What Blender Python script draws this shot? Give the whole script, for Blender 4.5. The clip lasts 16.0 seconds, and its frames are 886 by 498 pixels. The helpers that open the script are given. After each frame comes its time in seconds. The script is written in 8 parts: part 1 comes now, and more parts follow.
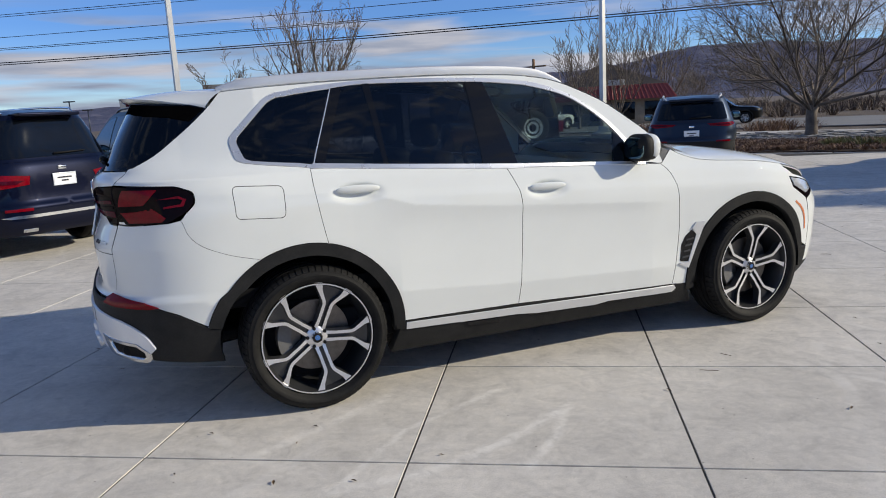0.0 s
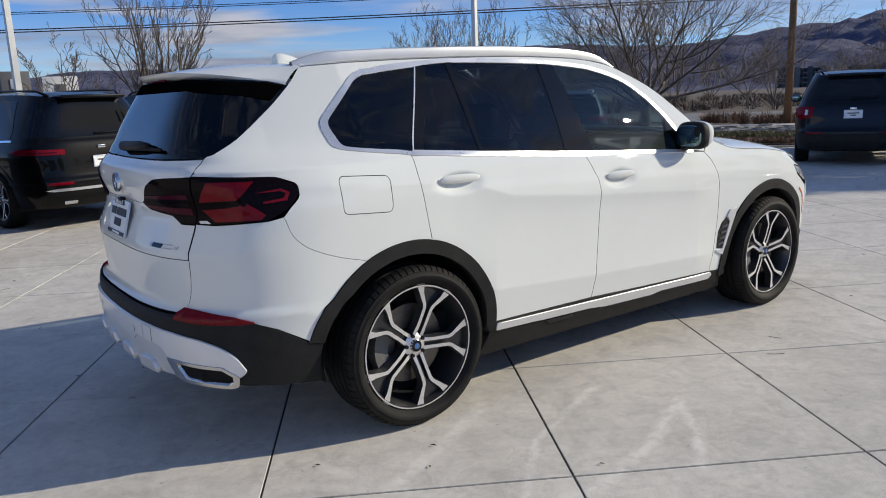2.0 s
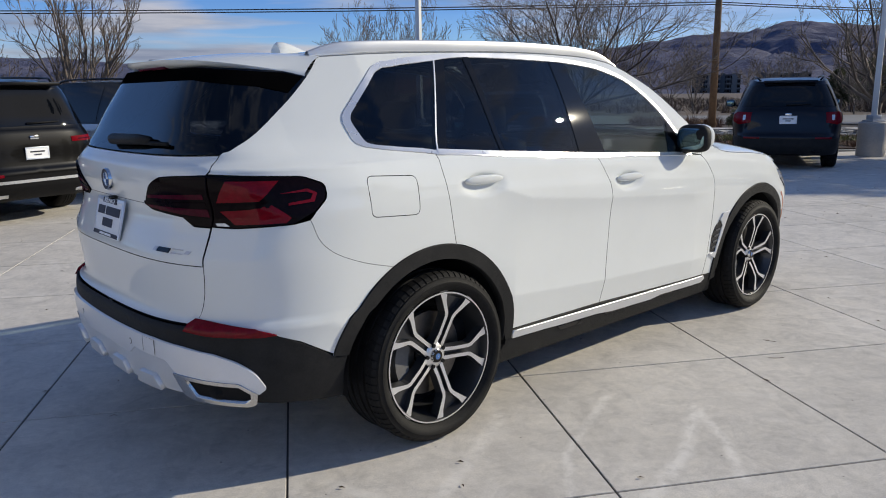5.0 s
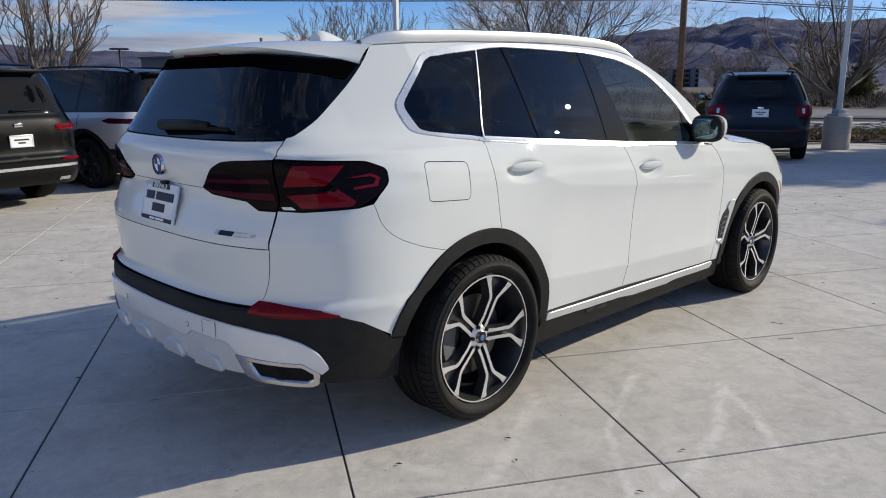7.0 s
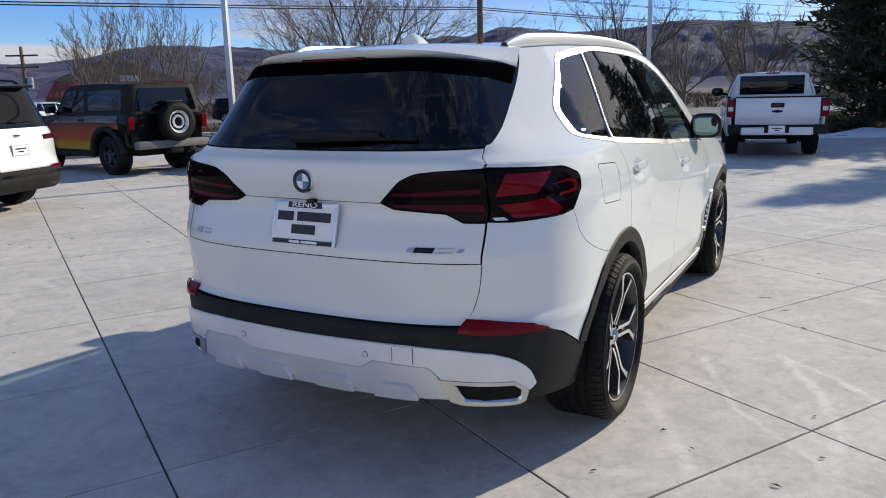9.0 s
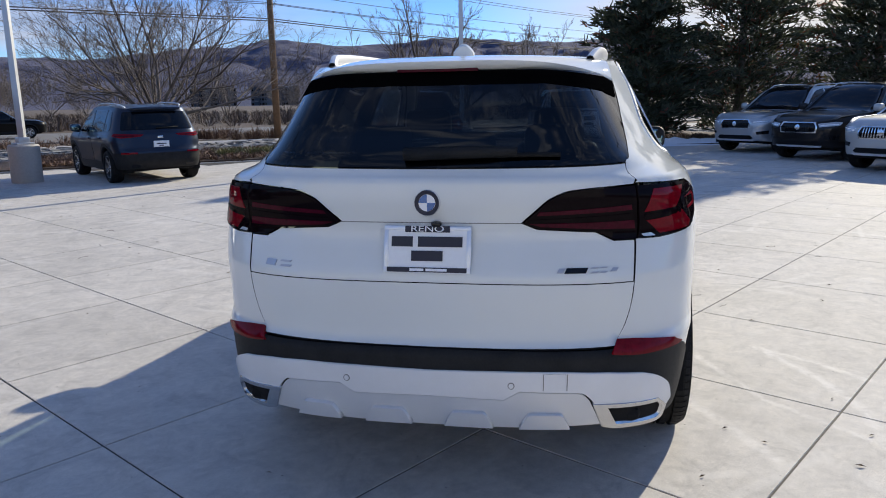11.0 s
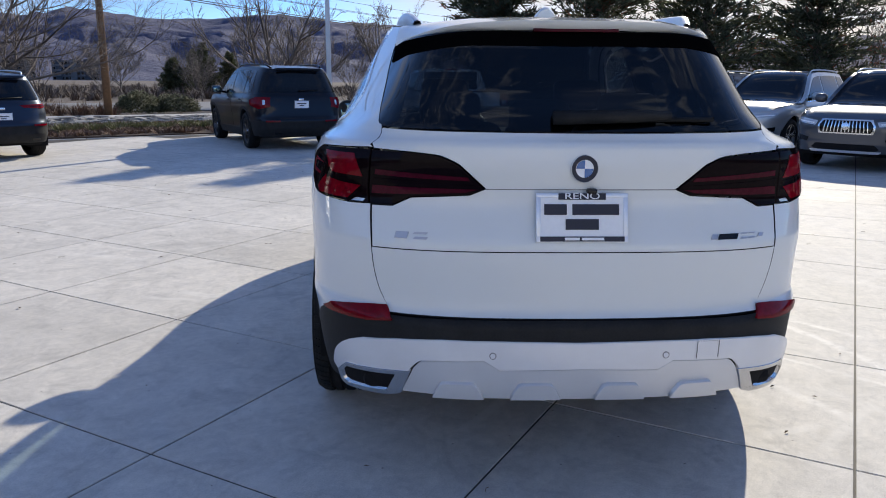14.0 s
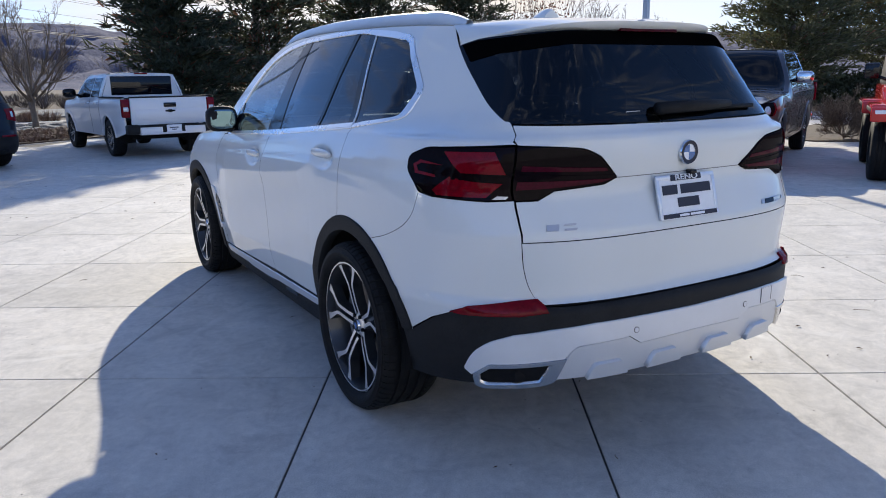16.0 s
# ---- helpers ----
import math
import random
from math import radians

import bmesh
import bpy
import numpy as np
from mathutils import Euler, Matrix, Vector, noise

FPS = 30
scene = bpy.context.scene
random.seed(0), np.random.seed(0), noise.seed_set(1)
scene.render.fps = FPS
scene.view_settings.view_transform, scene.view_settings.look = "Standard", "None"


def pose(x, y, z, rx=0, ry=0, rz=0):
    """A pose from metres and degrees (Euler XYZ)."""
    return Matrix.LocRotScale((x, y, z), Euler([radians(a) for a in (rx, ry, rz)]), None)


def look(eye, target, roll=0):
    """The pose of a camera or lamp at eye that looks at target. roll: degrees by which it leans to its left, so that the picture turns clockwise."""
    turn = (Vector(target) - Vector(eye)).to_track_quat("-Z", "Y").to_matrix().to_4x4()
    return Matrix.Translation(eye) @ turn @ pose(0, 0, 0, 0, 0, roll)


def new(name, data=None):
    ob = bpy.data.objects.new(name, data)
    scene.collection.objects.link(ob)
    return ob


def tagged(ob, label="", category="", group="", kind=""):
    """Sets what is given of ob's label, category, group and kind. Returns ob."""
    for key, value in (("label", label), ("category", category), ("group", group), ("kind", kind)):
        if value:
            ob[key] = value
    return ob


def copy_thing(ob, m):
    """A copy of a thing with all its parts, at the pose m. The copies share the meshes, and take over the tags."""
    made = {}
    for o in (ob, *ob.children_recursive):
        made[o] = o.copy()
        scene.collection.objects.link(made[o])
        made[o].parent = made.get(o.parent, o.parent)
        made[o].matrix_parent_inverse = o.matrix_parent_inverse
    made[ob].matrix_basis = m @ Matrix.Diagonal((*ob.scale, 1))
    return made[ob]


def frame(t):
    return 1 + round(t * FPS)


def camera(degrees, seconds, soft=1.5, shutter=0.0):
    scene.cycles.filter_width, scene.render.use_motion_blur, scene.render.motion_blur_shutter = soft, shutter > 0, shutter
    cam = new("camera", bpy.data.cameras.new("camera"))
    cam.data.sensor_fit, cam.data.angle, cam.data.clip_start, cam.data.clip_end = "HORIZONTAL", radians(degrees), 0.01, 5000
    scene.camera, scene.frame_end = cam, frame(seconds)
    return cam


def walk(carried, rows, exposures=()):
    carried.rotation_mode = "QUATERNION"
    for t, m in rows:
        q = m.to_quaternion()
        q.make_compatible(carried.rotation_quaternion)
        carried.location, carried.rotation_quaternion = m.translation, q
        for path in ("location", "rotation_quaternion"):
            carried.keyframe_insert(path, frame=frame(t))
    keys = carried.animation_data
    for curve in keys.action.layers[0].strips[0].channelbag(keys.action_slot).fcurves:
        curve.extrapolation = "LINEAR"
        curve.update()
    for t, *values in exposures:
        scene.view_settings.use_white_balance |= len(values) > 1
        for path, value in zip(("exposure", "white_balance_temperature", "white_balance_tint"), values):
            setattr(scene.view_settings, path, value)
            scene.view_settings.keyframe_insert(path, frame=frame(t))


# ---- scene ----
cam = camera(61.8, 16.0, soft=1.0)
METRES, EYE, TILT, LEAN, TURN = 8.088, 1.52, 0.0, 0.0, 8.6
ROWS = [
    (0.0, 0.0, 0.0, 0.0, -0.55, -10.62, 2.93),
    (0.5, -0.0516, 0.0067, 0.0004, -4.1, -10.94, 2.78),
    (1.0, -0.0882, 0.0247, -0.0024, -7.97, -11.25, 2.5),
    (1.5, -0.1224, 0.0473, -0.0011, -11.5, -11.35, 2.27),
    (2.0, -0.1657, 0.0618, -0.0007, -14.32, -11.55, 2.08),
    (2.5, -0.1917, 0.0802, -0.0028, -16.74, -11.8, 1.91),
    (3.0, -0.2098, 0.0941, -0.0006, -18.26, -11.73, 1.7),
    (3.5, -0.2138, 0.0972, 0.0003, -19.6, -11.88, 1.33),
    (4.0, -0.2109, 0.0977, 0.0004, -19.76, -11.88, 0.93),
    (6.5, -0.2173, 0.1027, -0.002, -21.07, -11.73, 0.13),
    (7.0, -0.2581, 0.1049, -0.0019, -22.83, -12.45, 0.26),
    (7.5, -0.3024, 0.1184, -0.0033, -25.61, -12.57, 0.57),
    (8.0, -0.3378, 0.1502, -0.0005, -29.84, -12.62, 0.95),
    (8.5, -0.3865, 0.1803, 0.0003, -34.44, -11.98, 1.24),
    (9.0, -0.4161, 0.2131, -0.0016, -39.66, -12.06, 1.34),
    (9.5, -0.441, 0.253, 0.0005, -44.92, -11.85, 1.36),
    (10.0, -0.473, 0.2911, 0.0017, -49.73, -11.4, 1.33),
    (12.5, -0.5168, 0.3862, 0.0002, -62.78, -12.14, -0.13),
    (13.0, -0.526, 0.3968, -0.0024, -63.93, -12.03, -0.6),
    (13.5, -0.5323, 0.4295, -0.0071, -66.1, -12.14, -0.68),
    (14.0, -0.55, 0.476, -0.007, -70.03, -12.83, -0.49),
    (14.5, -0.5708, 0.5208, -0.0064, -76.06, -12.45, -0.14),
    (15.0, -0.57, 0.572, -0.0066, -82.98, -12.96, 0.33),
    (15.5, -0.5792, 0.6354, -0.0054, -90.29, -12.69, 0.69),
    (16.0, -0.5739, 0.6832, -0.0075, -97.52, -12.82, 0.93),
]
walk(cam, [(t, pose(0, 0, EYE, TILT, LEAN, TURN) @ pose(METRES * x, METRES * y, METRES * z, 90 + pitch, roll, yaw)) for t, x, y, z, yaw, pitch, roll in ROWS], exposures=[(0, -0.09, 6600, 15), (4, -0.13, 6570, 15), (7.2, -0.11, 6570, 15), (9, 0.08, 6520, 15), (12.5, 0.25, 6420, 16), (14.5, 0.38, 6440, 16), (16, 0.48, 6400, 16)])


SUN_TURN, SUN_HEIGHT = 3.5, 25.5

world = bpy.data.worlds.new("sky")
scene.world = world
world.use_nodes = True


def wire(tree, kind, at=None, **values):
    """A node with its inputs set or linked."""
    n = tree.nodes.new(kind)
    for key, value in values.items():
        key = int(key[1:]) if key[0] == "i" and key[1:].isdigit() else key
        sock = n.inputs[key] if isinstance(key, int) else n.inputs[key.replace("_", " ")]
        if isinstance(value, bpy.types.NodeSocket):
            tree.links.new(value, sock)
        else:
            sock.default_value = value
    return n


def ramp(tree, fac, stops):
    n = tree.nodes.new("ShaderNodeValToRGB")
    tree.links.new(fac, n.inputs[0])
    while len(n.color_ramp.elements) < len(stops):
        n.color_ramp.elements.new(0.5)
    for e, (at, col) in zip(n.color_ramp.elements, stops):
        e.position = at
        e.color = (*(col if isinstance(col, tuple) else (col,) * 3), 1)
    return n.outputs[0]


def mix(tree, fac, a, b, blend="MIX"):
    n = tree.nodes.new("ShaderNodeMix")
    n.data_type, n.blend_type = "RGBA", blend
    for sock, value in ((n.inputs[0], fac), (n.inputs[6], a), (n.inputs[7], b)):
        if isinstance(value, bpy.types.NodeSocket):
            tree.links.new(value, sock)
        else:
            sock.default_value = value if isinstance(value, (int, float)) else (*value[:3], 1)
    return n.outputs[2]


def calc(tree, op, a, b=0.0, c=0.0):
    n = tree.nodes.new("ShaderNodeMath")
    n.operation = op
    for sock, value in zip(n.inputs, (a, b, c)):
        if isinstance(value, bpy.types.NodeSocket):
            tree.links.new(value, sock)
        else:
            sock.default_value = value
    return n.outputs[0]


def sky_nodes():
    t = world.node_tree
    t.nodes.clear()
    sky = t.nodes.new("ShaderNodeTexSky")
    sky.sky_type, sky.sun_disc = "NISHITA", False
    sky.sun_elevation, sky.sun_rotation = radians(SUN_HEIGHT), radians(90 - SUN_TURN)
    sky.altitude, sky.air_density, sky.dust_density, sky.ozone_density = 1300, 1.0, 0.15, 1.6
    tc = t.nodes.new("ShaderNodeTexCoord").outputs["Generated"]
    sep = wire(t, "ShaderNodeSeparateXYZ", Vector=tc)
    z = sep.outputs[2]
    # flat cloud sheets: the direction is laid out on a plane overhead, then stretched along the horizon
    lift = calc(t, "MAXIMUM", calc(t, "ADD", z, 0.06), 0.02)
    px, py = calc(t, "DIVIDE", sep.outputs[0], lift), calc(t, "DIVIDE", sep.outputs[1], lift)
    flat = wire(t, "ShaderNodeCombineXYZ", X=px, Y=py, Z=0.0).outputs[0]
    warp = wire(t, "ShaderNodeTexNoise", Vector=flat, Scale=0.35, Detail=3.0, Roughness=0.5)
    body = wire(t, "ShaderNodeTexNoise", Vector=mix(t, 0.12, flat, warp.outputs[1], "ADD"), Scale=1.5, Detail=9.0, Roughness=0.56, Distortion=0.9)
    low = wire(t, "ShaderNodeTexNoise", Vector=wire(t, "ShaderNodeMapping", Vector=tc, Scale=(1.8, 1.8, 19.0)).outputs[0], Scale=1.6, Detail=6.0, Roughness=0.45, Distortion=0.25)
    thin = ramp(t, body.outputs[0], [(0.53, 0.0), (0.66, 1.0)])
    bank = ramp(t, low.outputs[0], [(0.44, 0.0), (0.56, 1.0)])
    near = ramp(t, z, [(0.0, 1.0), (0.10, 1.0), (0.155, 0.12), (0.24, 0.0)])
    # the bank of cloud lies away from the sun, over the north and west
    way = calc(t, "MULTIPLY_ADD", calc(t, "SUBTRACT", calc(t, "MULTIPLY", sep.outputs[1], 0.35), calc(t, "MULTIPLY", sep.outputs[0], 0.94)), 1.4, 0.75)
    way = calc(t, "MINIMUM", calc(t, "MAXIMUM", way, 0.0), 1.0)
    # and a second one lies under the sun
    way = calc(t, "MAXIMUM", way, calc(t, "MINIMUM", calc(t, "MAXIMUM", calc(t, "MULTIPLY", calc(t, "SUBTRACT", sep.outputs[0], 0.80), 6.0), 0.0), 1.0))
    cover = calc(t, "MULTIPLY", calc(t, "MULTIPLY", bank, near), way)
    cover = calc(t, "MAXIMUM", cover, calc(t, "MULTIPLY", thin, calc(t, "MULTIPLY", ramp(t, z, [(0.16, 0.0), (0.4, 1.0), (0.62, 0.7), (0.85, 0.2)]), 0.8)))
    # torn wisps higher up
    wisp = wire(t, "ShaderNodeTexNoise", Vector=mix(t, 0.25, flat, warp.outputs[1], "ADD"), Scale=4.2, Detail=10.0, Roughness=0.6, Distortion=1.8)
    torn = calc(t, "MULTIPLY", ramp(t, wisp.outputs[0], [(0.54, 0.0), (0.66, 0.95)]), ramp(t, z, [(0.38, 0.0), (0.5, 1.0), (0.9, 1.0), (1.0, 0.6)]))
    cover = calc(t, "MAXIMUM", cover, torn)
    shade = wire(t, "ShaderNodeTexNoise", Vector=wire(t, "ShaderNodeMapping", Vector=tc, Scale=(3.0, 3.0, 26.0)).outputs[0], Scale=1.5, Detail=6.0, Roughness=0.55)
    cloud = ramp(t, shade.outputs[0], [(0.36, (1.8, 2.2, 3.0)), (0.5, (2.7, 3.1, 3.8)), (0.64, (4.0, 4.2, 4.6))])
    deep = mix(t, 1.0, sky.outputs[0], ramp(t, z, [(0.0, (0.62, 0.78, 1.0)), (0.12, (0.36, 0.60, 1.0)), (0.4, (0.80, 1.0, 1.25)), (0.62, (0.62, 0.82, 1.08)), (1.0, (0.58, 0.76, 1.0))]), "MULTIPLY")
    col = mix(t, cover, deep, cloud)
    # thin haze round the sun
    up = math.sin(radians(SUN_HEIGHT))
    to_sun = calc(t, "MULTIPLY_ADD", sep.outputs[0], math.cos(radians(SUN_TURN)) * math.cos(radians(SUN_HEIGHT)), calc(t, "MULTIPLY_ADD", sep.outputs[1], math.sin(radians(SUN_TURN)) * math.cos(radians(SUN_HEIGHT)), calc(t, "MULTIPLY", z, up)))
    col = mix(t, calc(t, "MULTIPLY", ramp(t, to_sun, [(0.77, 0.0), (0.87, 0.72), (0.95, 0.92)]), ramp(t, z, [(0.28, 1.0), (0.46, 0.0)])), col, (5.2, 4.95, 4.3))
    bg = wire(t, "ShaderNodeBackground", Color=col, Strength=SKY)
    out = t.nodes.new("ShaderNodeOutputWorld")
    t.links.new(bg.outputs[0], out.inputs[0])


SKY = 0.138
sky_nodes()
sun = new("sun", bpy.data.lights.new("sun", "SUN"))
sun.data.energy, sun.data.angle, sun.data.color = 4.5, radians(0.53), (0.975, 0.925, 0.725)
sun.matrix_world = look((0, 0, 0), (-math.cos(radians(SUN_TURN)) * math.cos(radians(SUN_HEIGHT)), -math.sin(radians(SUN_TURN)) * math.cos(radians(SUN_HEIGHT)), -math.sin(radians(SUN_HEIGHT))))
scene.view_settings.exposure = 0.0

# ---- materials ----
def surface(name, color, rough=0.5, metal=0.0, coat=0.0, vary=0.12, scale=6.0, fine=60.0, bump=0.0, bump_scale=200.0, spec=0.5, tint=None, random=0.0, rough_vary=0.08, sheen=0.0):
    """A painted, cast or woven surface: two scales of change in colour, change in gloss, and fine relief, in metres."""
    m = bpy.data.materials.new(name)
    m.use_nodes = True
    t = m.node_tree
    b = t.nodes["Principled BSDF"]
    co = t.nodes.new("ShaderNodeTexCoord").outputs["Object"]
    big = wire(t, "ShaderNodeTexNoise", Vector=co, Scale=scale, Detail=5.0, Roughness=0.6).outputs[0]
    small = wire(t, "ShaderNodeTexNoise", Vector=co, Scale=fine, Detail=3.0, Roughness=0.6).outputs[0]
    f = calc(t, "ADD", calc(t, "MULTIPLY", big, 0.65), calc(t, "MULTIPLY", small, 0.35))
    dark = tuple(c * (1 - vary) for c in color)
    light = tint or tuple(min(1.0, c * (1 + vary)) for c in color)
    col = ramp(t, f, [(0.35, dark), (0.65, light)])
    if random:
        info = t.nodes.new("ShaderNodeObjectInfo").outputs["Random"]
        col = mix(t, 1.0, col, ramp(t, info, [(0.0, 1.0 - random), (1.0, 1.0)]), "MULTIPLY")
    t.links.new(col, b.inputs["Base Color"])
    t.links.new(calc(t, "MULTIPLY_ADD", big, 2 * rough_vary, rough - rough_vary), b.inputs["Roughness"])
    b.inputs["Metallic"].default_value = metal
    b.inputs["Specular IOR Level"].default_value = spec
    b.inputs["Coat Weight"].default_value = coat
    b.inputs["Coat Roughness"].default_value = 0.03
    if bump:
        h = wire(t, "ShaderNodeTexNoise", Vector=co, Scale=bump_scale, Detail=4.0, Roughness=0.6).outputs[0]
        n = wire(t, "ShaderNodeBump", Height=h, Strength=bump, Distance=0.004).outputs[0]
        t.links.new(n, b.inputs["Normal"])
    return m


def pane(name, tint, gloss=0.02, ior=1.5):
    """Car glass: what lies behind it is seen through its tint, and it mirrors more at a glancing angle."""
    m = bpy.data.materials.new(name)
    m.use_nodes = True
    t = m.node_tree
    t.nodes.clear()
    clear = wire(t, "ShaderNodeBsdfTransparent", Color=(*tint, 1))
    mirror = wire(t, "ShaderNodeBsdfGlossy", Color=(0.95, 0.97, 1, 1), Roughness=gloss)
    facing = t.nodes.new("ShaderNodeLayerWeight")
    facing.inputs["Blend"].default_value = 0.5
    f0 = ((ior - 1) / (ior + 1)) ** 2
    fres = calc(t, "MULTIPLY_ADD", calc(t, "POWER", facing.outputs["Facing"], 5.0), 1 - f0, f0)
    both = wire(t, "ShaderNodeMixShader", i0=fres, i1=clear.outputs[0], i2=mirror.outputs[0])
    out = t.nodes.new("ShaderNodeOutputMaterial")
    t.links.new(both.outputs[0], out.inputs[0])
    return m


def paint(name, color, metal=0.0, rough=0.38, coat=1.0):
    m = surface(name, color, rough=rough, metal=metal, coat=coat, spec=0.0 if metal < 0.05 else 0.06, vary=0.03, scale=1.5, fine=900.0, rough_vary=0.03)
    m.node_tree.nodes["Principled BSDF"].inputs["Coat Roughness"].default_value = 0.012
    return m


WHITE = paint("white_paint", (0.735, 0.757, 0.742), 0.0, 0.6)
CLAD = surface("black_cladding", (0.013, 0.0133, 0.0145), rough=0.6, spec=0.2, vary=0.25, scale=9, fine=120, bump=0.25, bump_scale=900, tint=(0.022, 0.022, 0.022))
GLOSS_BLACK = surface("gloss_black", (0.006, 0.006, 0.007), rough=0.3, spec=0.0, coat=0.7, vary=0.1, rough_vary=0.03)
DARK = surface("dark_void", (0.008, 0.008, 0.009), rough=0.8, vary=0.3, spec=0.2)
RUBBER = surface("tyre_rubber", (0.008, 0.008, 0.0085), rough=0.66, spec=0.18, vary=0.3, scale=14, fine=160, bump=0.35, bump_scale=350, tint=(0.018, 0.0175, 0.017))
CHROME = surface("satin_chrome", (0.80, 0.81, 0.82), rough=0.12, metal=1.0, vary=0.04, scale=4, rough_vary=0.05)
SMOKED_CHROME = surface("smoked_chrome", (0.60, 0.60, 0.60), rough=0.26, metal=1.0, vary=0.06, scale=6, rough_vary=0.05)
TRIM_CHROME = surface("bright_trim", (0.84, 0.84, 0.835), rough=0.28, metal=0.72, vary=0.04, scale=4)
MATT_SILVER = surface("matt_silver", (0.66, 0.67, 0.685), rough=0.35, metal=0.4, vary=0.05, scale=3, fine=500, rough_vary=0.05)
SKID = surface("silver_plastic", (0.75, 0.755, 0.765), rough=0.36, metal=0.15, vary=0.05, scale=5, fine=500, coat=0.6)
MACHINED = surface("machined_alloy", (0.80, 0.80, 0.81), rough=0.38, metal=1.0, vary=0.06, scale=20, fine=400)
WHEEL_GREY = surface("wheel_grey", (0.05, 0.051, 0.054), rough=0.32, metal=0.5, vary=0.12, scale=14, coat=0.4)
DISC = surface("brake_disc", (0.17, 0.155, 0.14), rough=0.42, metal=0.9, vary=0.2, scale=30, fine=300)
LENS_RED = surface("red_lens", (0.165, 0.002, 0.008), rough=0.4, spec=0.0, coat=0.35, vary=0.25, scale=40, fine=260, rough_vary=0.04)
LENS_DARK = surface("smoked_lens", (0.006, 0.003, 0.004), rough=0.5, spec=0.0, coat=0.14, vary=0.25, scale=30, rough_vary=0.03)
LENS_DIM = surface("dim_red_lens", (0.055, 0.003, 0.011), rough=0.3, spec=0.0, coat=0.25, vary=0.25, scale=30, rough_vary=0.03)
LENS_DEEP = surface("deep_red_lens", (0.16, 0.003, 0.008), rough=0.4, spec=0.0, coat=0.4, vary=0.25, scale=30)
LENS_CLEAR = surface("clear_lens", (0.55, 0.57, 0.6), rough=0.12, metal=0.3, coat=1.0, vary=0.3, scale=60, fine=200)
AMBER = surface("amber_lens", (0.7, 0.2, 0.05), rough=0.2, coat=1.0, vary=0.1)
GLASS_DARK = pane("privacy_glass", (0.070, 0.078, 0.095), gloss=0.004, ior=1.53)
GLASS_FRONT = pane("green_glass", (0.56, 0.65, 0.62), gloss=0.004)
SHADED_FRIT = surface("shaded_black_frit", (0.0022, 0.0022, 0.0025), rough=0.9, spec=0.0, vary=0.2)
LEATHER = surface("dark_leather", (0.03, 0.029, 0.028), rough=0.55, vary=0.2, scale=12, bump=0.2, bump_scale=500)
TRIM_GREY = surface("grey_trim", (0.16, 0.155, 0.15), rough=0.7, vary=0.15)
PLATE_WHITE = surface("plate_white", (0.86, 0.87, 0.88), rough=0.4, vary=0.04)
PLATE_FRAME = surface("plate_frame_silver", (0.70, 0.74, 0.80), rough=0.3, metal=0.4, vary=0.04)
INK = surface("plate_ink", (0.012, 0.014, 0.03), rough=0.5, vary=0.1)
BLUE = surface("badge_blue", (0.035, 0.13, 0.36), rough=0.25, coat=1.0, vary=0.05)
BADGE_SILVER = surface("badge_silver", (0.50, 0.50, 0.52), rough=0.3, metal=0.6, vary=0.05)
MIRROR = surface("mirror_silver", (0.15, 0.23, 0.25), rough=0.02, metal=1.0, vary=0.01, rough_vary=0.01)

# ---- shapes ----
from mathutils.geometry import delaunay_2d_cdt


def mesh_of(name, verts, faces, mats, index=None, normals=None, smooth=True):
    me = bpy.data.meshes.new(name)
    me.from_pydata([tuple(map(float, v)) for v in verts], [], [tuple(map(int, f)) for f in faces])
    for m in mats if isinstance(mats, (list, tuple)) else [mats]:
        me.materials.append(m)
    if index is not None:
        me.polygons.foreach_set("material_index", np.asarray(index, dtype=np.int32))
    me.polygons.foreach_set("use_smooth", np.full(len(me.polygons), smooth))
    if normals is not None:
        me.normals_split_custom_set_from_vertices([tuple(map(float, n)) for n in normals])
    return me


def part(name, me, parent, label="", sharp=None):
    """One mesh as a part under a thing or a part."""
    if isinstance(me, bmesh.types.BMesh):
        raise TypeError("a mesh is wanted")
    ob = new(name, me)
    ob.parent = parent
    if sharp is not None:
        me.set_sharp_from_angle(angle=radians(sharp))
    return tagged(ob, label)


def thing(name, m, label, category, group="", kind=""):
    ob = new(name)
    ob.empty_display_size = 0.2
    ob.matrix_world = m
    return tagged(ob, label, category, group, kind)


def bm_mesh(name, bm, mats, smooth=False, sharp=None):
    me = bpy.data.meshes.new(name)
    bm.to_mesh(me)
    bm.free()
    for m in mats if isinstance(mats, (list, tuple)) else [mats]:
        me.materials.append(m)
    me.polygons.foreach_set("use_smooth", np.full(len(me.polygons), smooth or sharp is not None))
    if sharp is not None:
        me.set_sharp_from_angle(angle=radians(sharp))
    return me


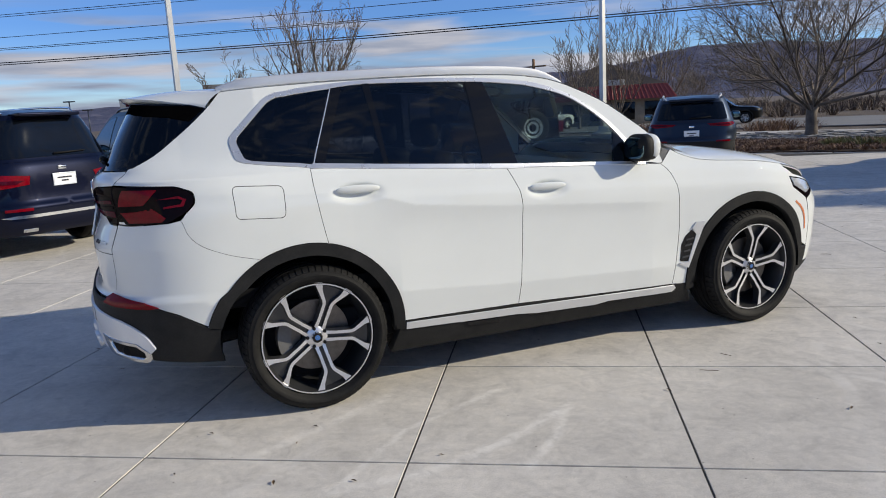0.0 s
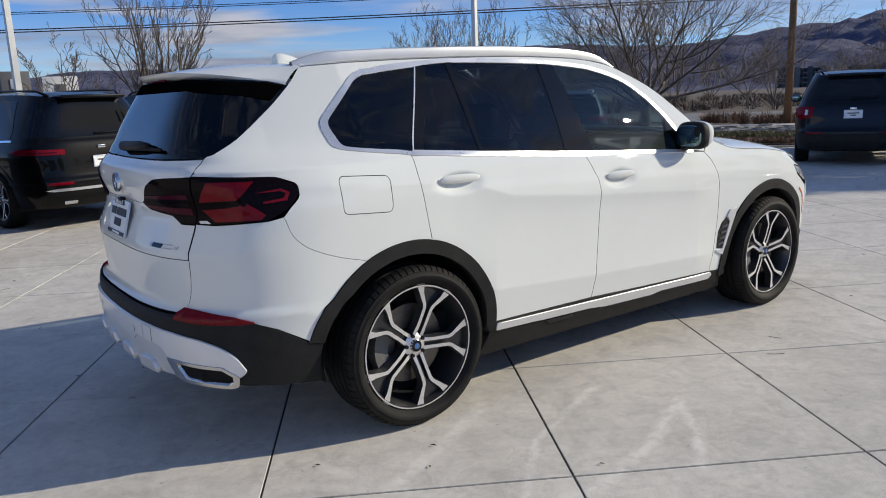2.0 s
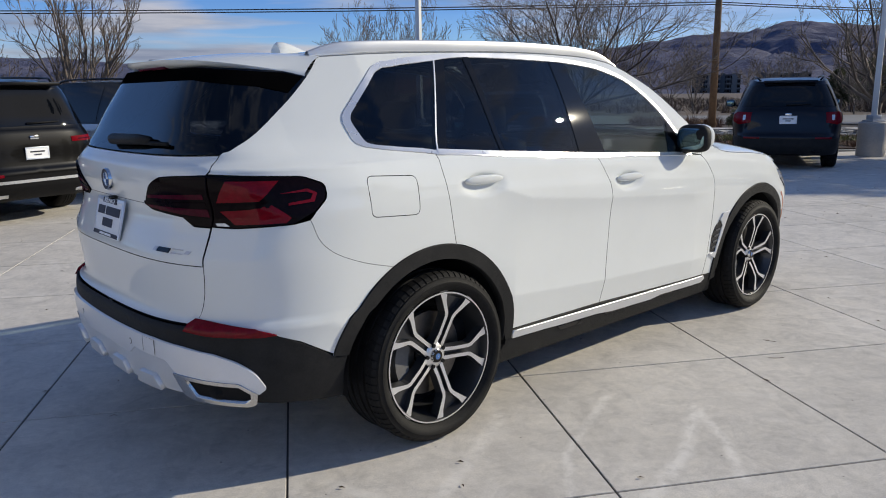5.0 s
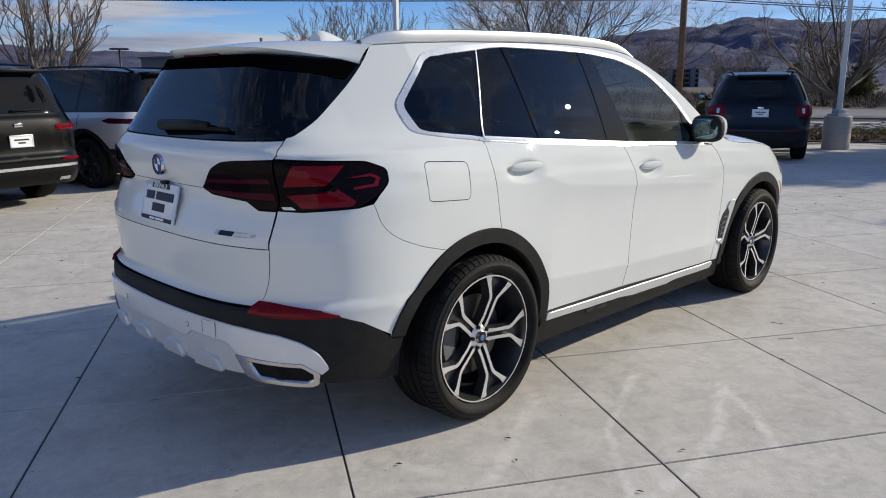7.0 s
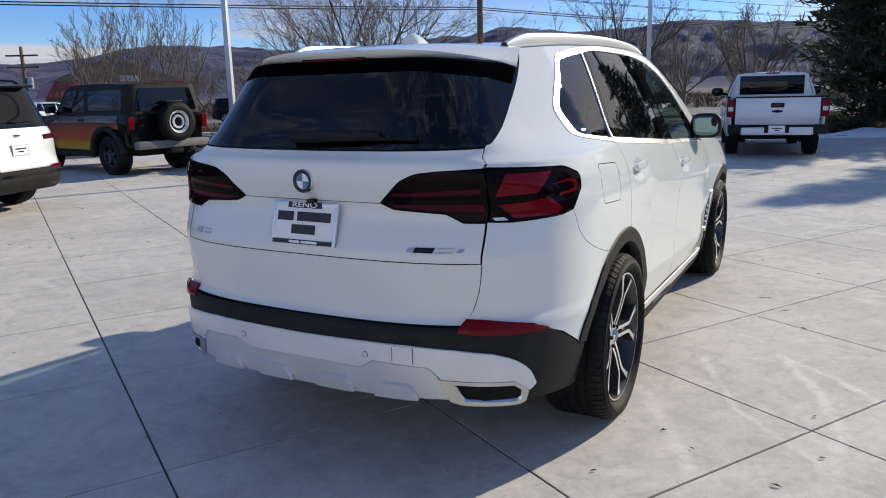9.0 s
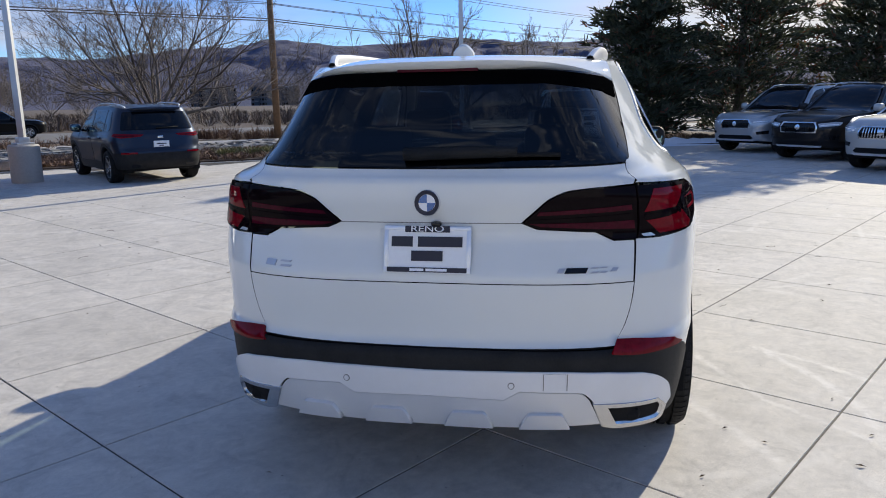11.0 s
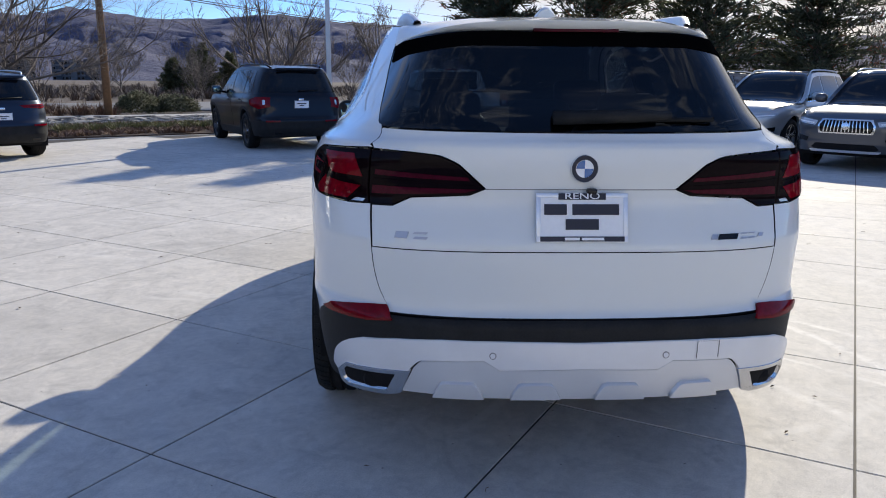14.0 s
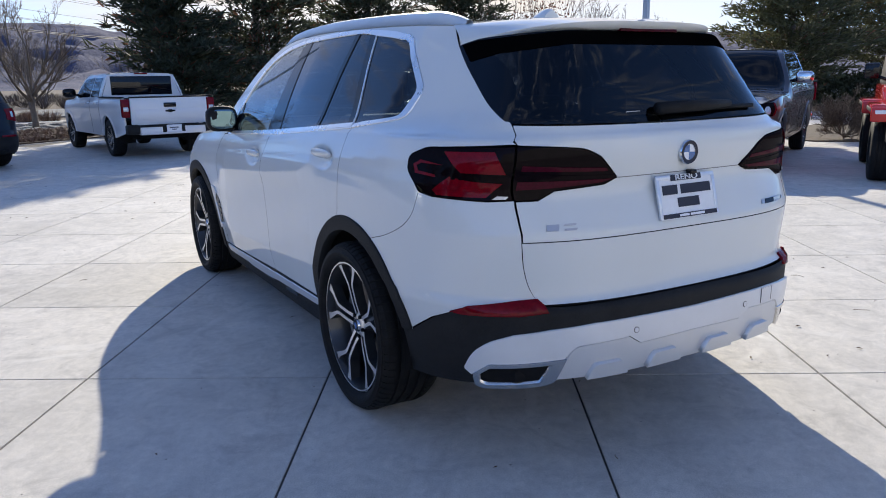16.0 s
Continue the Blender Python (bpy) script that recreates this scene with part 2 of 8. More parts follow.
def block(name, mats, boxes, bevel=0.01, segments=2, m=None):
    """Bevelled boxes joined into one mesh: each (x, y, z, length, width, height[, turn about z[, taper of the top]])."""
    bm = bmesh.new()
    for b in boxes:
        x, y, z, sx, sy, sz, *more = b
        made = bmesh.ops.create_cube(bm, size=1.0)["verts"]
        turn, taper = (more + [0, 1])[:2] if len(more) < 2 else more[:2]
        for v in made:
            k = taper if v.co.z > 0 else 1.0
            v.co = Vector((v.co.x * sx * k, v.co.y * sy * k, v.co.z * sz))
        bmesh.ops.transform(bm, matrix=pose(x, y, z, 0, 0, turn), verts=made)
        if bevel:
            edges = list({e for v in made for e in v.link_edges})
            bmesh.ops.bevel(bm, geom=edges, offset=min(bevel, 0.45 * min(sx, sy, sz)), segments=segments, profile=0.5, affect="EDGES", clamp_overlap=True)
    if m is not None:
        bmesh.ops.transform(bm, matrix=m, verts=bm.verts[:])
    return bm_mesh(name, bm, mats, sharp=40)


def lathe(profile, n, axis="y", mat=None, index=None, name="lathe", closed=False, smooth=True, sharp=35):
    """Turns (radius, along) pairs round an axis."""
    prof = np.array(profile, float)
    th = np.linspace(0, 2 * np.pi, n, endpoint=False)
    rings = []
    for r, a in prof:
        c, s = r * np.cos(th), r * np.sin(th)
        o = np.full(n, a)
        rings.append(np.stack({"y": (c, o, s), "z": (c, s, o), "x": (o, c, s)}[axis], -1))
    v = np.concatenate(rings)
    faces, idx = [], []
    k = len(prof)
    for j in range(k if closed else k - 1):
        for i in range(n):
            a, b = j * n + i, j * n + (i + 1) % n
            c, d = ((j + 1) % k) * n + (i + 1) % n, ((j + 1) % k) * n + i
            faces.append((a, b, c, d))
            idx.append(0 if index is None else index[j])
    me = mesh_of(name, v, faces, mat, idx, smooth=smooth)
    if sharp is not None:
        me.set_sharp_from_angle(angle=radians(sharp))
    return me


def prism(poly, lo, hi, to):
    """A closed prism over a 2D outline; to(u, v, w) places a point."""
    n = len(poly)
    v = [to(x, y, lo) for x, y in poly] + [to(x, y, hi) for x, y in poly]
    f = [tuple(range(n))[::-1], tuple(range(n, 2 * n))] + [(i, (i + 1) % n, n + (i + 1) % n, n + i) for i in range(n)]
    return v, f


def join(pieces):
    """Joins (verts, faces) pairs."""
    vs, fs, k = [], [], 0
    for v, f in pieces:
        vs.extend(v)
        fs.extend(tuple(i + k for i in q) for q in f)
        k += len(v)
    return vs, fs


def tube(points, radii, sides=6, cap=True):
    """A tapered tube through points."""
    p = np.array(points, float)
    r = np.broadcast_to(np.asarray(radii, float), (len(p),))
    d = np.gradient(p, axis=0)
    d /= np.linalg.norm(d, axis=1, keepdims=True) + 1e-9
    ref = np.where(np.abs(d[:, 2:3]) < 0.9, np.array([[0, 0, 1.0]]), np.array([[1.0, 0, 0]]))
    a = np.cross(d, ref)
    a /= np.linalg.norm(a, axis=1, keepdims=True) + 1e-9
    b = np.cross(d, a)
    th = np.linspace(0, 2 * np.pi, sides, endpoint=False)
    v = (p[:, None] + r[:, None, None] * (np.cos(th)[None, :, None] * a[:, None] + np.sin(th)[None, :, None] * b[:, None])).reshape(-1, 3)
    f = [(j * sides + i, j * sides + (i + 1) % sides, (j + 1) * sides + (i + 1) % sides, (j + 1) * sides + i) for j in range(len(p) - 1) for i in range(sides)]
    if cap:
        f += [tuple(range(sides))[::-1], tuple(range((len(p) - 1) * sides, len(p) * sides))]
    return list(v), f


def outline(points, step):
    """A closed outline from corners (u, z[, radius]), corners rounded, evenly cut."""
    pts = []
    n = len(points)
    for i in range(n):
        p = np.array(points[i][:2], float)
        r = points[i][2] if len(points[i]) > 2 else 0
        if not r:
            pts.append(p)
            continue
        a, b = np.array(points[i - 1][:2], float) - p, np.array(points[(i + 1) % n][:2], float) - p
        la, lb = np.linalg.norm(a), np.linalg.norm(b)
        k = min(r, 0.5 * la, 0.5 * lb)
        p0, p2 = p + a / la * k, p + b / lb * k
        for t in np.linspace(0, 1, 7):
            pts.append((1 - t) ** 2 * p0 + 2 * t * (1 - t) * p + t * t * p2)
    out = []
    for i in range(len(pts)):
        a, b = pts[i], pts[(i + 1) % len(pts)]
        k = max(1, int(np.ceil(np.linalg.norm(b - a) / step)))
        out.extend(a + (b - a) * j / k for j in range(k) if np.linalg.norm(b - a) > 1e-6)
    out = np.array(out)
    x, y = out.T
    if np.sum(x * np.roll(y, -1) - np.roll(x, -1) * y) < 0:
        out = out[::-1]
    return out


def smooth_line(points, n=8):
    """A soft curve through points (open)."""
    p = np.array(points, float)
    p = np.concatenate([[2 * p[0] - p[1]], p, [2 * p[-1] - p[-2]]])
    out = []
    for i in range(1, len(p) - 2):
        for t in np.linspace(0, 1, n, endpoint=False):
            a, b, c, d = p[i - 1 : i + 3]
            out.append(0.5 * (2 * b + (c - a) * t + (2 * a - 5 * b + 4 * c - d) * t * t + (3 * b - a - 3 * c + d) * t ** 3))
    out.append(p[-2])
    return [tuple(q) for q in out]


def arc(cx, cz, r, a0, a1, n=24):
    return [(cx + r * math.cos(radians(a)), cz + r * math.sin(radians(a))) for a in np.linspace(a0, a1, n)]


def inset(loop, d):
    t = np.roll(loop, -1, 0) - np.roll(loop, 1, 0)
    t /= np.linalg.norm(t, axis=1, keepdims=True) + 1e-9
    return loop + d * np.stack([-t[:, 1], t[:, 0]], -1)


def inside(pts, loop):
    x, y = pts[:, 0][:, None], pts[:, 1][:, None]
    ax, ay = loop.T
    bx, by = np.roll(loop, -1, 0).T
    hit = ((ay > y) != (by > y)) & (x < (bx - ax) * (y - ay) / (by - ay + 1e-15) + ax)
    return hit.sum(1) % 2 == 1


def fill(loops, step):
    """Triangles over an outline (the first loop) less its holes, with an even net of points inside."""
    lo, hi = loops[0].min(0), loops[0].max(0)
    gx, gy = np.meshgrid(np.arange(lo[0], hi[0], step), np.arange(lo[1], hi[1], step * 0.87))
    gx = gx + (np.arange(gx.shape[0]) % 2)[:, None] * step * 0.5
    g = np.stack([gx.ravel(), gy.ravel()], -1)
    keep = inside(g, loops[0])
    for h in loops[1:]:
        keep &= ~inside(g, h)
    g = g[keep]
    rim = np.concatenate(loops)
    if len(g):
        near = np.concatenate([np.min(np.linalg.norm(c[:, None] - rim[None], axis=2), 1) for c in np.array_split(g, max(1, len(g) // 400))])
        g = g[near > step * 0.45]
    edges, k = [], 0
    for l in loops:
        edges += [(k + i, k + (i + 1) % len(l)) for i in range(len(l))]
        k += len(l)
    pts = np.concatenate([rim, g])
    out = delaunay_2d_cdt([Vector(p) for p in pts], edges, [], 0, 1e-6)
    v = np.array([tuple(p) for p in out[0]])
    tri = np.array([f for f in out[2] if len(f) == 3])
    mid = v[tri].mean(1)
    ok = inside(mid, loops[0])
    for h in loops[1:]:
        ok &= ~inside(mid, h)
    tri = tri[ok]
    a, b, c = v[tri[:, 0]], v[tri[:, 1]], v[tri[:, 2]]
    flip = (b[:, 0] - a[:, 0]) * (c[:, 1] - a[:, 1]) - (b[:, 1] - a[:, 1]) * (c[:, 0] - a[:, 0]) < 0
    tri[flip] = tri[flip][:, ::-1]
    return v, tri


def skin(name, shell, points, mat, side=1, off=0.0, depth=0.012, gap=0.0, step=0.035, holes=(), rim_mat=None, hole_gap=0.0):
    """A panel of a car's skin inside an outline in (u, z), with folded edges. side -1 mirrors it to the other flank."""
    # white panels get dark folded edges, shade painted into their gaps
    if mat is WHITE and rim_mat is None:
        rim_mat = DARK

    def loop_of(p, d):
        l = outline(p, step)
        return inset(l, d) if d else l
    loops = [loop_of(points, gap)] + [loop_of(h, -hole_gap) for h in holes]
    if side < 0:
        loops = [(l * [-1, 1])[::-1] for l in loops]
    v2, tri = fill(loops, step)
    n = shell.normal(v2[:, 0], v2[:, 1])
    v = shell.raw(v2[:, 0], v2[:, 1]) + n * off
    verts, faces, norms, idx = list(v), [tuple(t) for t in tri], list(n), [0] * len(tri)
    for j, l in enumerate(loops):
        if j:
            l = l[::-1]
        nn = shell.normal(l[:, 0], l[:, 1])
        p = shell.raw(l[:, 0], l[:, 1]) + nn * off
        t = np.roll(p, -1, 0) - np.roll(p, 1, 0)
        out = np.cross(t, nn)
        out /= np.linalg.norm(out, axis=1, keepdims=True) + 1e-9
        k, m = len(verts), len(p)
        soft = 0.7 * out + 0.7 * nn
        verts += list(p) + list(p - nn * depth)
        norms += list(soft) + list(out)
        faces += [(k + i, k + m + i, k + m + (i + 1) % m, k + (i + 1) % m) for i in range(m)]
        idx += [1 if rim_mat else 0] * m
    return mesh_of(name, verts, faces, [mat, rim_mat] if rim_mat else mat, idx, norms)

def pchip(xs, ys):
    """A smooth monotone curve through the given knots."""
    xs, ys = np.array(xs, float), np.array(ys, float)
    h = np.diff(xs)
    d = np.diff(ys) / h
    m = np.zeros(len(xs))
    m[0], m[-1] = d[0], d[-1]
    for i in range(1, len(xs) - 1):
        if d[i - 1] * d[i] > 0:
            w1, w2 = 2 * h[i] + h[i - 1], h[i] + 2 * h[i - 1]
            m[i] = (w1 + w2) / (w1 / d[i - 1] + w2 / d[i])

    def f(x):
        x = np.clip(np.asarray(x, float), xs[0], xs[-1])
        i = np.clip(np.searchsorted(xs, x) - 1, 0, len(xs) - 2)
        t = (x - xs[i]) / h[i]
        return (ys[i] * (1 + 2 * t) * (1 - t) ** 2 + h[i] * m[i] * t * (1 - t) ** 2 + ys[i + 1] * t * t * (3 - 2 * t) + h[i] * m[i + 1] * t * t * (t - 1))
    return f


class Shell:
    """The outer skin of a car. x runs forward from the rear axle, y to the left, z up. A place on the skin is (u, z): u is the way
    round the plan from the middle of the tail (0) along the flank to the middle of the nose; u = tail + x beside the doors."""

    def __init__(self, base, half, belt, section, rear, front, roof, lean=(0.35, 0.25), tuck=0.15, rear_bend=(4.0, 3.1), front_bend=(3.4, 2.6), flare=0.02, top=0.028, shelf=0.0, boat=0.0, rear_up=None):
        self.base, self.half, self.lean, self.tuck, self.flare, self.top, self.shelf = base, half, lean, tuck, flare, top, shelf
        self.slide, self.boat = 0.0, boat
        self.folds, self.scoops = [], []
        self.belt, self.roof = pchip(*zip(*belt)), pchip(*zip(*roof))
        self.section, self.rear, self.front = pchip(*zip(*section)), pchip(*zip(*rear)), pchip(*zip(*front))
        self.mid = 0.5 * base
        self.ends = []
        for length, (a, b) in ((self.rear(0.8), rear_bend), (self.front(0.8), front_bend)):
            q = np.linspace(0, 1, 1600)
            th = np.pi / 2 * q ** 4 / (q ** 4 + (1 - q) ** 4)
            x, y = np.cos(th) ** (2 / b), np.sin(th) ** (2 / a)
            arc = np.concatenate(([0], np.cumsum(np.hypot(np.diff(x) * length, np.diff(y) * half))))
            self.ends.append((arc, x, y))
            if rear_up and len(self.ends) == 1:
                self.upper = (arc, np.cos(th) ** (2 / rear_up[1]), np.sin(th) ** (2 / rear_up[0]))
        if not rear_up:
            self.upper = self.ends[0]
        self.tail, self.nose = self.ends[0][0][-1], self.ends[1][0][-1]
        self.total = self.tail + base + self.nose

    def width(self, x, z):
        zb = self.belt(x)
        low = self.section(np.minimum(z, zb) / zb)
        up = np.maximum(z - zb, 0)
        shelf = (self.shelf * np.clip((0.9 - x) / 1.2, 0, 1.2) ** 1.3 + self.boat * np.clip(-0.15 - x, 0, None)) * (1 - np.exp(-up / 0.04))
        y = low - self.lean[0] * up - self.lean[1] * up * up - shelf - self.tuck * up / 0.45 * (np.clip(0.4 * self.base - x, 0, None) / 1.7) ** 1.5
        hump = np.exp(-(x / 0.5) ** 2) + np.exp(-((x - self.base) / 0.5) ** 2)
        w = self.half * y + self.flare * hump * np.clip(1 - np.abs(z - 0.72) / 0.4, 0, 1)
        # pressed lines along the doors, and the hollows behind the handles
        for xs, zs, high, above, below in self.folds:
            d = z - np.interp(x, xs, zs)
            fade = np.clip((x - xs[0]) / 0.25, 0, 1) * np.clip((xs[-1] - x) / 0.25, 0, 1)
            w = w + high * fade * np.exp(-np.sqrt(d * d + 3.0e-5) / np.where(d > 0, above, below))
        for xc, zc, rx, rz, deep in self.scoops:
            w = w - deep * np.exp(-(((x - xc) / rx) ** 2 + ((z - zc) / rz) ** 2) ** 2)
        return w

    def at(self, u, z, off=0.0):
        """Points on the skin, off metres outside it."""
        u, z = np.broadcast_arrays(np.asarray(u, float), np.asarray(z, float))
        p = self.raw(u, z)
        if np.any(off):
            p = p + self.normal(u, z) * np.asarray(off)[..., None]
        return p

    def raw(self, u, z):
        s, v = np.where(u < 0, 1.0, -1.0), np.abs(u) - self.slide
        over = v > self.total
        v = np.where(over, 2 * self.total - v, v)
        s = np.where(over, -s, s)
        x = v - self.tail
        arc, ex, ey = self.ends[0]
        w = np.clip((z - 1.24) / 0.09, 0, 1)
        w = w * w * (3 - 2 * w)
        kx = np.interp(v, arc, ex) * (1 - w) + np.interp(v, arc, self.upper[1]) * w
        ky = np.interp(v, arc, ey) * (1 - w) + np.interp(v, arc, self.upper[2]) * w
        fx, fy = (np.interp(self.total - v, self.ends[1][0], e) for e in self.ends[1][1:])
        back, fore = x < 0, x > self.base
        xx = np.where(back, -self.rear(z) * kx, np.where(fore, self.base + self.front(z) * fx, x))
        yy = self.width(xx, z) * np.where(back, ky, np.where(fore, fy, 1.0))
        return np.stack([xx, s * yy, z], -1)

    def normal(self, u, z):
        e = 0.004
        n = np.cross(self.raw(u + e, z) - self.raw(u - e, z), self.raw(u, z + e) - self.raw(u, z - e))
        return n / (np.linalg.norm(n, axis=-1, keepdims=True) + 1e-12)

    def edge(self, x):
        """Half width and height of the roof's edge at x."""
        x = np.asarray(x, float)
        z = np.maximum(self.roof(x) - self.top, self.belt(x))
        back, fore = (np.interp(np.clip(d, 0, 1), e[1][::-1], e[2][::-1]) for d, e in ((-x / self.rear(z), self.upper), ((x - self.base) / self.front(z), self.ends[1])))
        return self.width(x, z) * np.where(x < 0, back, np.where(x > self.base, fore, 1.0)), z


def car_shell():
    s = Shell(
        2.975, 1.0,
        belt=[(-1.1, 1.25), (-0.4, 1.252), (0.3, 1.244), (1.2, 1.20), (2.0, 1.15), (2.4, 1.125), (3.0, 1.085), (3.5, 0.98), (3.8, 0.86)],
        section=[(0.16, 0.885), (0.25, 0.925), (0.33, 0.945), (0.41, 0.956), (0.5, 0.962), (0.62, 0.971), (0.74, 0.980), (0.82, 0.985), (0.865, 0.982), (0.91, 0.968), (0.96, 0.951), (1.0, 0.93)],
        rear=[(0.2, 0.90), (0.33, 1.0), (0.42, 1.035), (0.55, 1.05), (0.66, 1.05), (0.7, 1.0), (0.92, 1.015), (0.96, 1.0), (1.08, 0.96), (1.2, 0.985), (1.25, 0.98), (1.29, 0.93), (1.45, 0.845), (1.63, 0.74), (1.75, 0.66)],
        front=[(0.2, 0.72), (0.35, 0.88), (0.5, 0.91), (0.7, 0.91), (0.9, 0.85), (1.0, 0.75), (1.1, 0.52)],
        roof=[(-0.62, 1.665), (-0.3, 1.705), (0.3, 1.735), (0.9, 1.745), (1.3, 1.738), (1.55, 1.715), (1.9, 1.585), (2.15, 1.41), (2.4, 1.215), (2.6, 1.155), (3.0, 1.12), (3.5, 1.03), (3.75, 0.93), (3.85, 0.86)],
        tuck=0.05, rear_bend=(3.3, 4.0), front_bend=(4.3, 3.2), shelf=0.06, boat=0.18, rear_up=(6.5, 5.5),
    )
    k = s.tail
    s.folds = [([-0.62, 0.15, 0.37, 0.60, 1.15, 2.35], [1.185, 1.13, 1.105, 1.03, 0.974, 0.885], 0.015, 0.13, 0.065), ([0.25, 0.44, 1.2, 2.3, 2.42], [0.58, 0.57, 0.516, 0.467, 0.46], 0.020, 0.25, 0.13), ([-0.95, -0.75, -0.5, -0.25], [0.70, 0.682, 0.645, 0.60], 0.014, 0.14, 0.08)]
    s.scoops = [(2.03 - k, 1.122, 0.115, 0.042, 0.027), (3.158 - k, 1.043, 0.110, 0.042, 0.027)]
    return s

# ---- the white car ----
CAR = pose(-1.745, 4.41, 0, 0, 0, 31.0)
X = car_shell()
T = X.tail
AX = T + X.base
XW = car_shell()
XW.slide = -0.012


def x_to_u(shell, x, z):
    """The way round the plan at which the skin of the tail or flank has this x."""
    k = shell.upper if np.all(z > 1.3) else shell.ends[0]
    return np.where(x >= 0, x + shell.tail, np.interp(-np.minimum(x, 0) / shell.rear(z), k[1][::-1], k[0][::-1]))


def spin_copies(v, f, count, phase=0.0):
    out = []
    for i in range(count):
        c, s = math.cos(2 * math.pi * i / count + phase), math.sin(2 * math.pi * i / count + phase)
        out.append(([(c * x - s * z, y, s * x + c * z) for x, y, z in v], f))
    return join(out)


def tyre_mesh(R, r, w, grooves=True):
    h = w / 2
    prof = [(r - 0.004, -h * 0.74), (r + 0.004, -h * 0.84), (r + 0.012, -h * 0.90), (r + 0.018, -h * 0.93), (r + 0.020, -h * 0.955), (r + 0.45 * (R - r), -h * 1.0), (r + 0.52 * (R - r), -h * 1.0), (r + 0.54 * (R - r), -h * 0.985), (r + 0.75 * (R - r), -h * 0.965), (R - 0.020, -h * 0.90), (R - 0.009, -h * 0.80), (R - 0.004, -h * 0.66)]
    n = len(prof)
    if grooves:
        for a in (-0.48, -0.17, 0.17, 0.48):
            prof += [(R - 0.001, (a - 0.06) * h), (R - 0.010, (a - 0.05) * h), (R - 0.010, (a + 0.05) * h), (R - 0.001, (a + 0.06) * h)]
    prof += [(p, -q) for p, q in prof[:n][::-1]]
    return lathe(prof, 72, "y", RUBBER, name="tyre", sharp=50)


def tread_mesh(R, w, count=68):
    """Shoulder lugs with open slots between them, round both edges of the tread."""
    h, pieces = w / 2, []
    rows = [(R - 0.0335, 0.955), (R - 0.0155, 0.905), (R - 0.0045, 0.80), (R + 0.0005, 0.64), (R + 0.0015, 0.56)]
    for side in (-1, 1):
        for k in range(count):
            v = []
            for j, (rad, q) in enumerate(rows):
                mid = 2 * math.pi * (k + (0.5 if side > 0 else 0.0)) / count + 0.018 * (q - 0.56) / 0.4
                half = math.pi / count * (0.55 if j == 0 else 0.78)
                for a in (mid - half, mid + half):
                    v.append((rad * math.cos(a), side * q * h, rad * math.sin(a)))
                for a in (mid + half, mid - half):
                    v.append(((rad - 0.008) * math.cos(a), side * (q * h - 0.004), (rad - 0.008) * math.sin(a)))
            n = len(rows)
            f = [(4 * i + j, 4 * i + (j + 1) % 4, 4 * i + 4 + (j + 1) % 4, 4 * i + 4 + j) for i in range(n - 1) for j in (0, 1, 3)]
            pieces.append((v, f))
    return mesh_of("tread", *join(pieces), RUBBER, smooth=False)


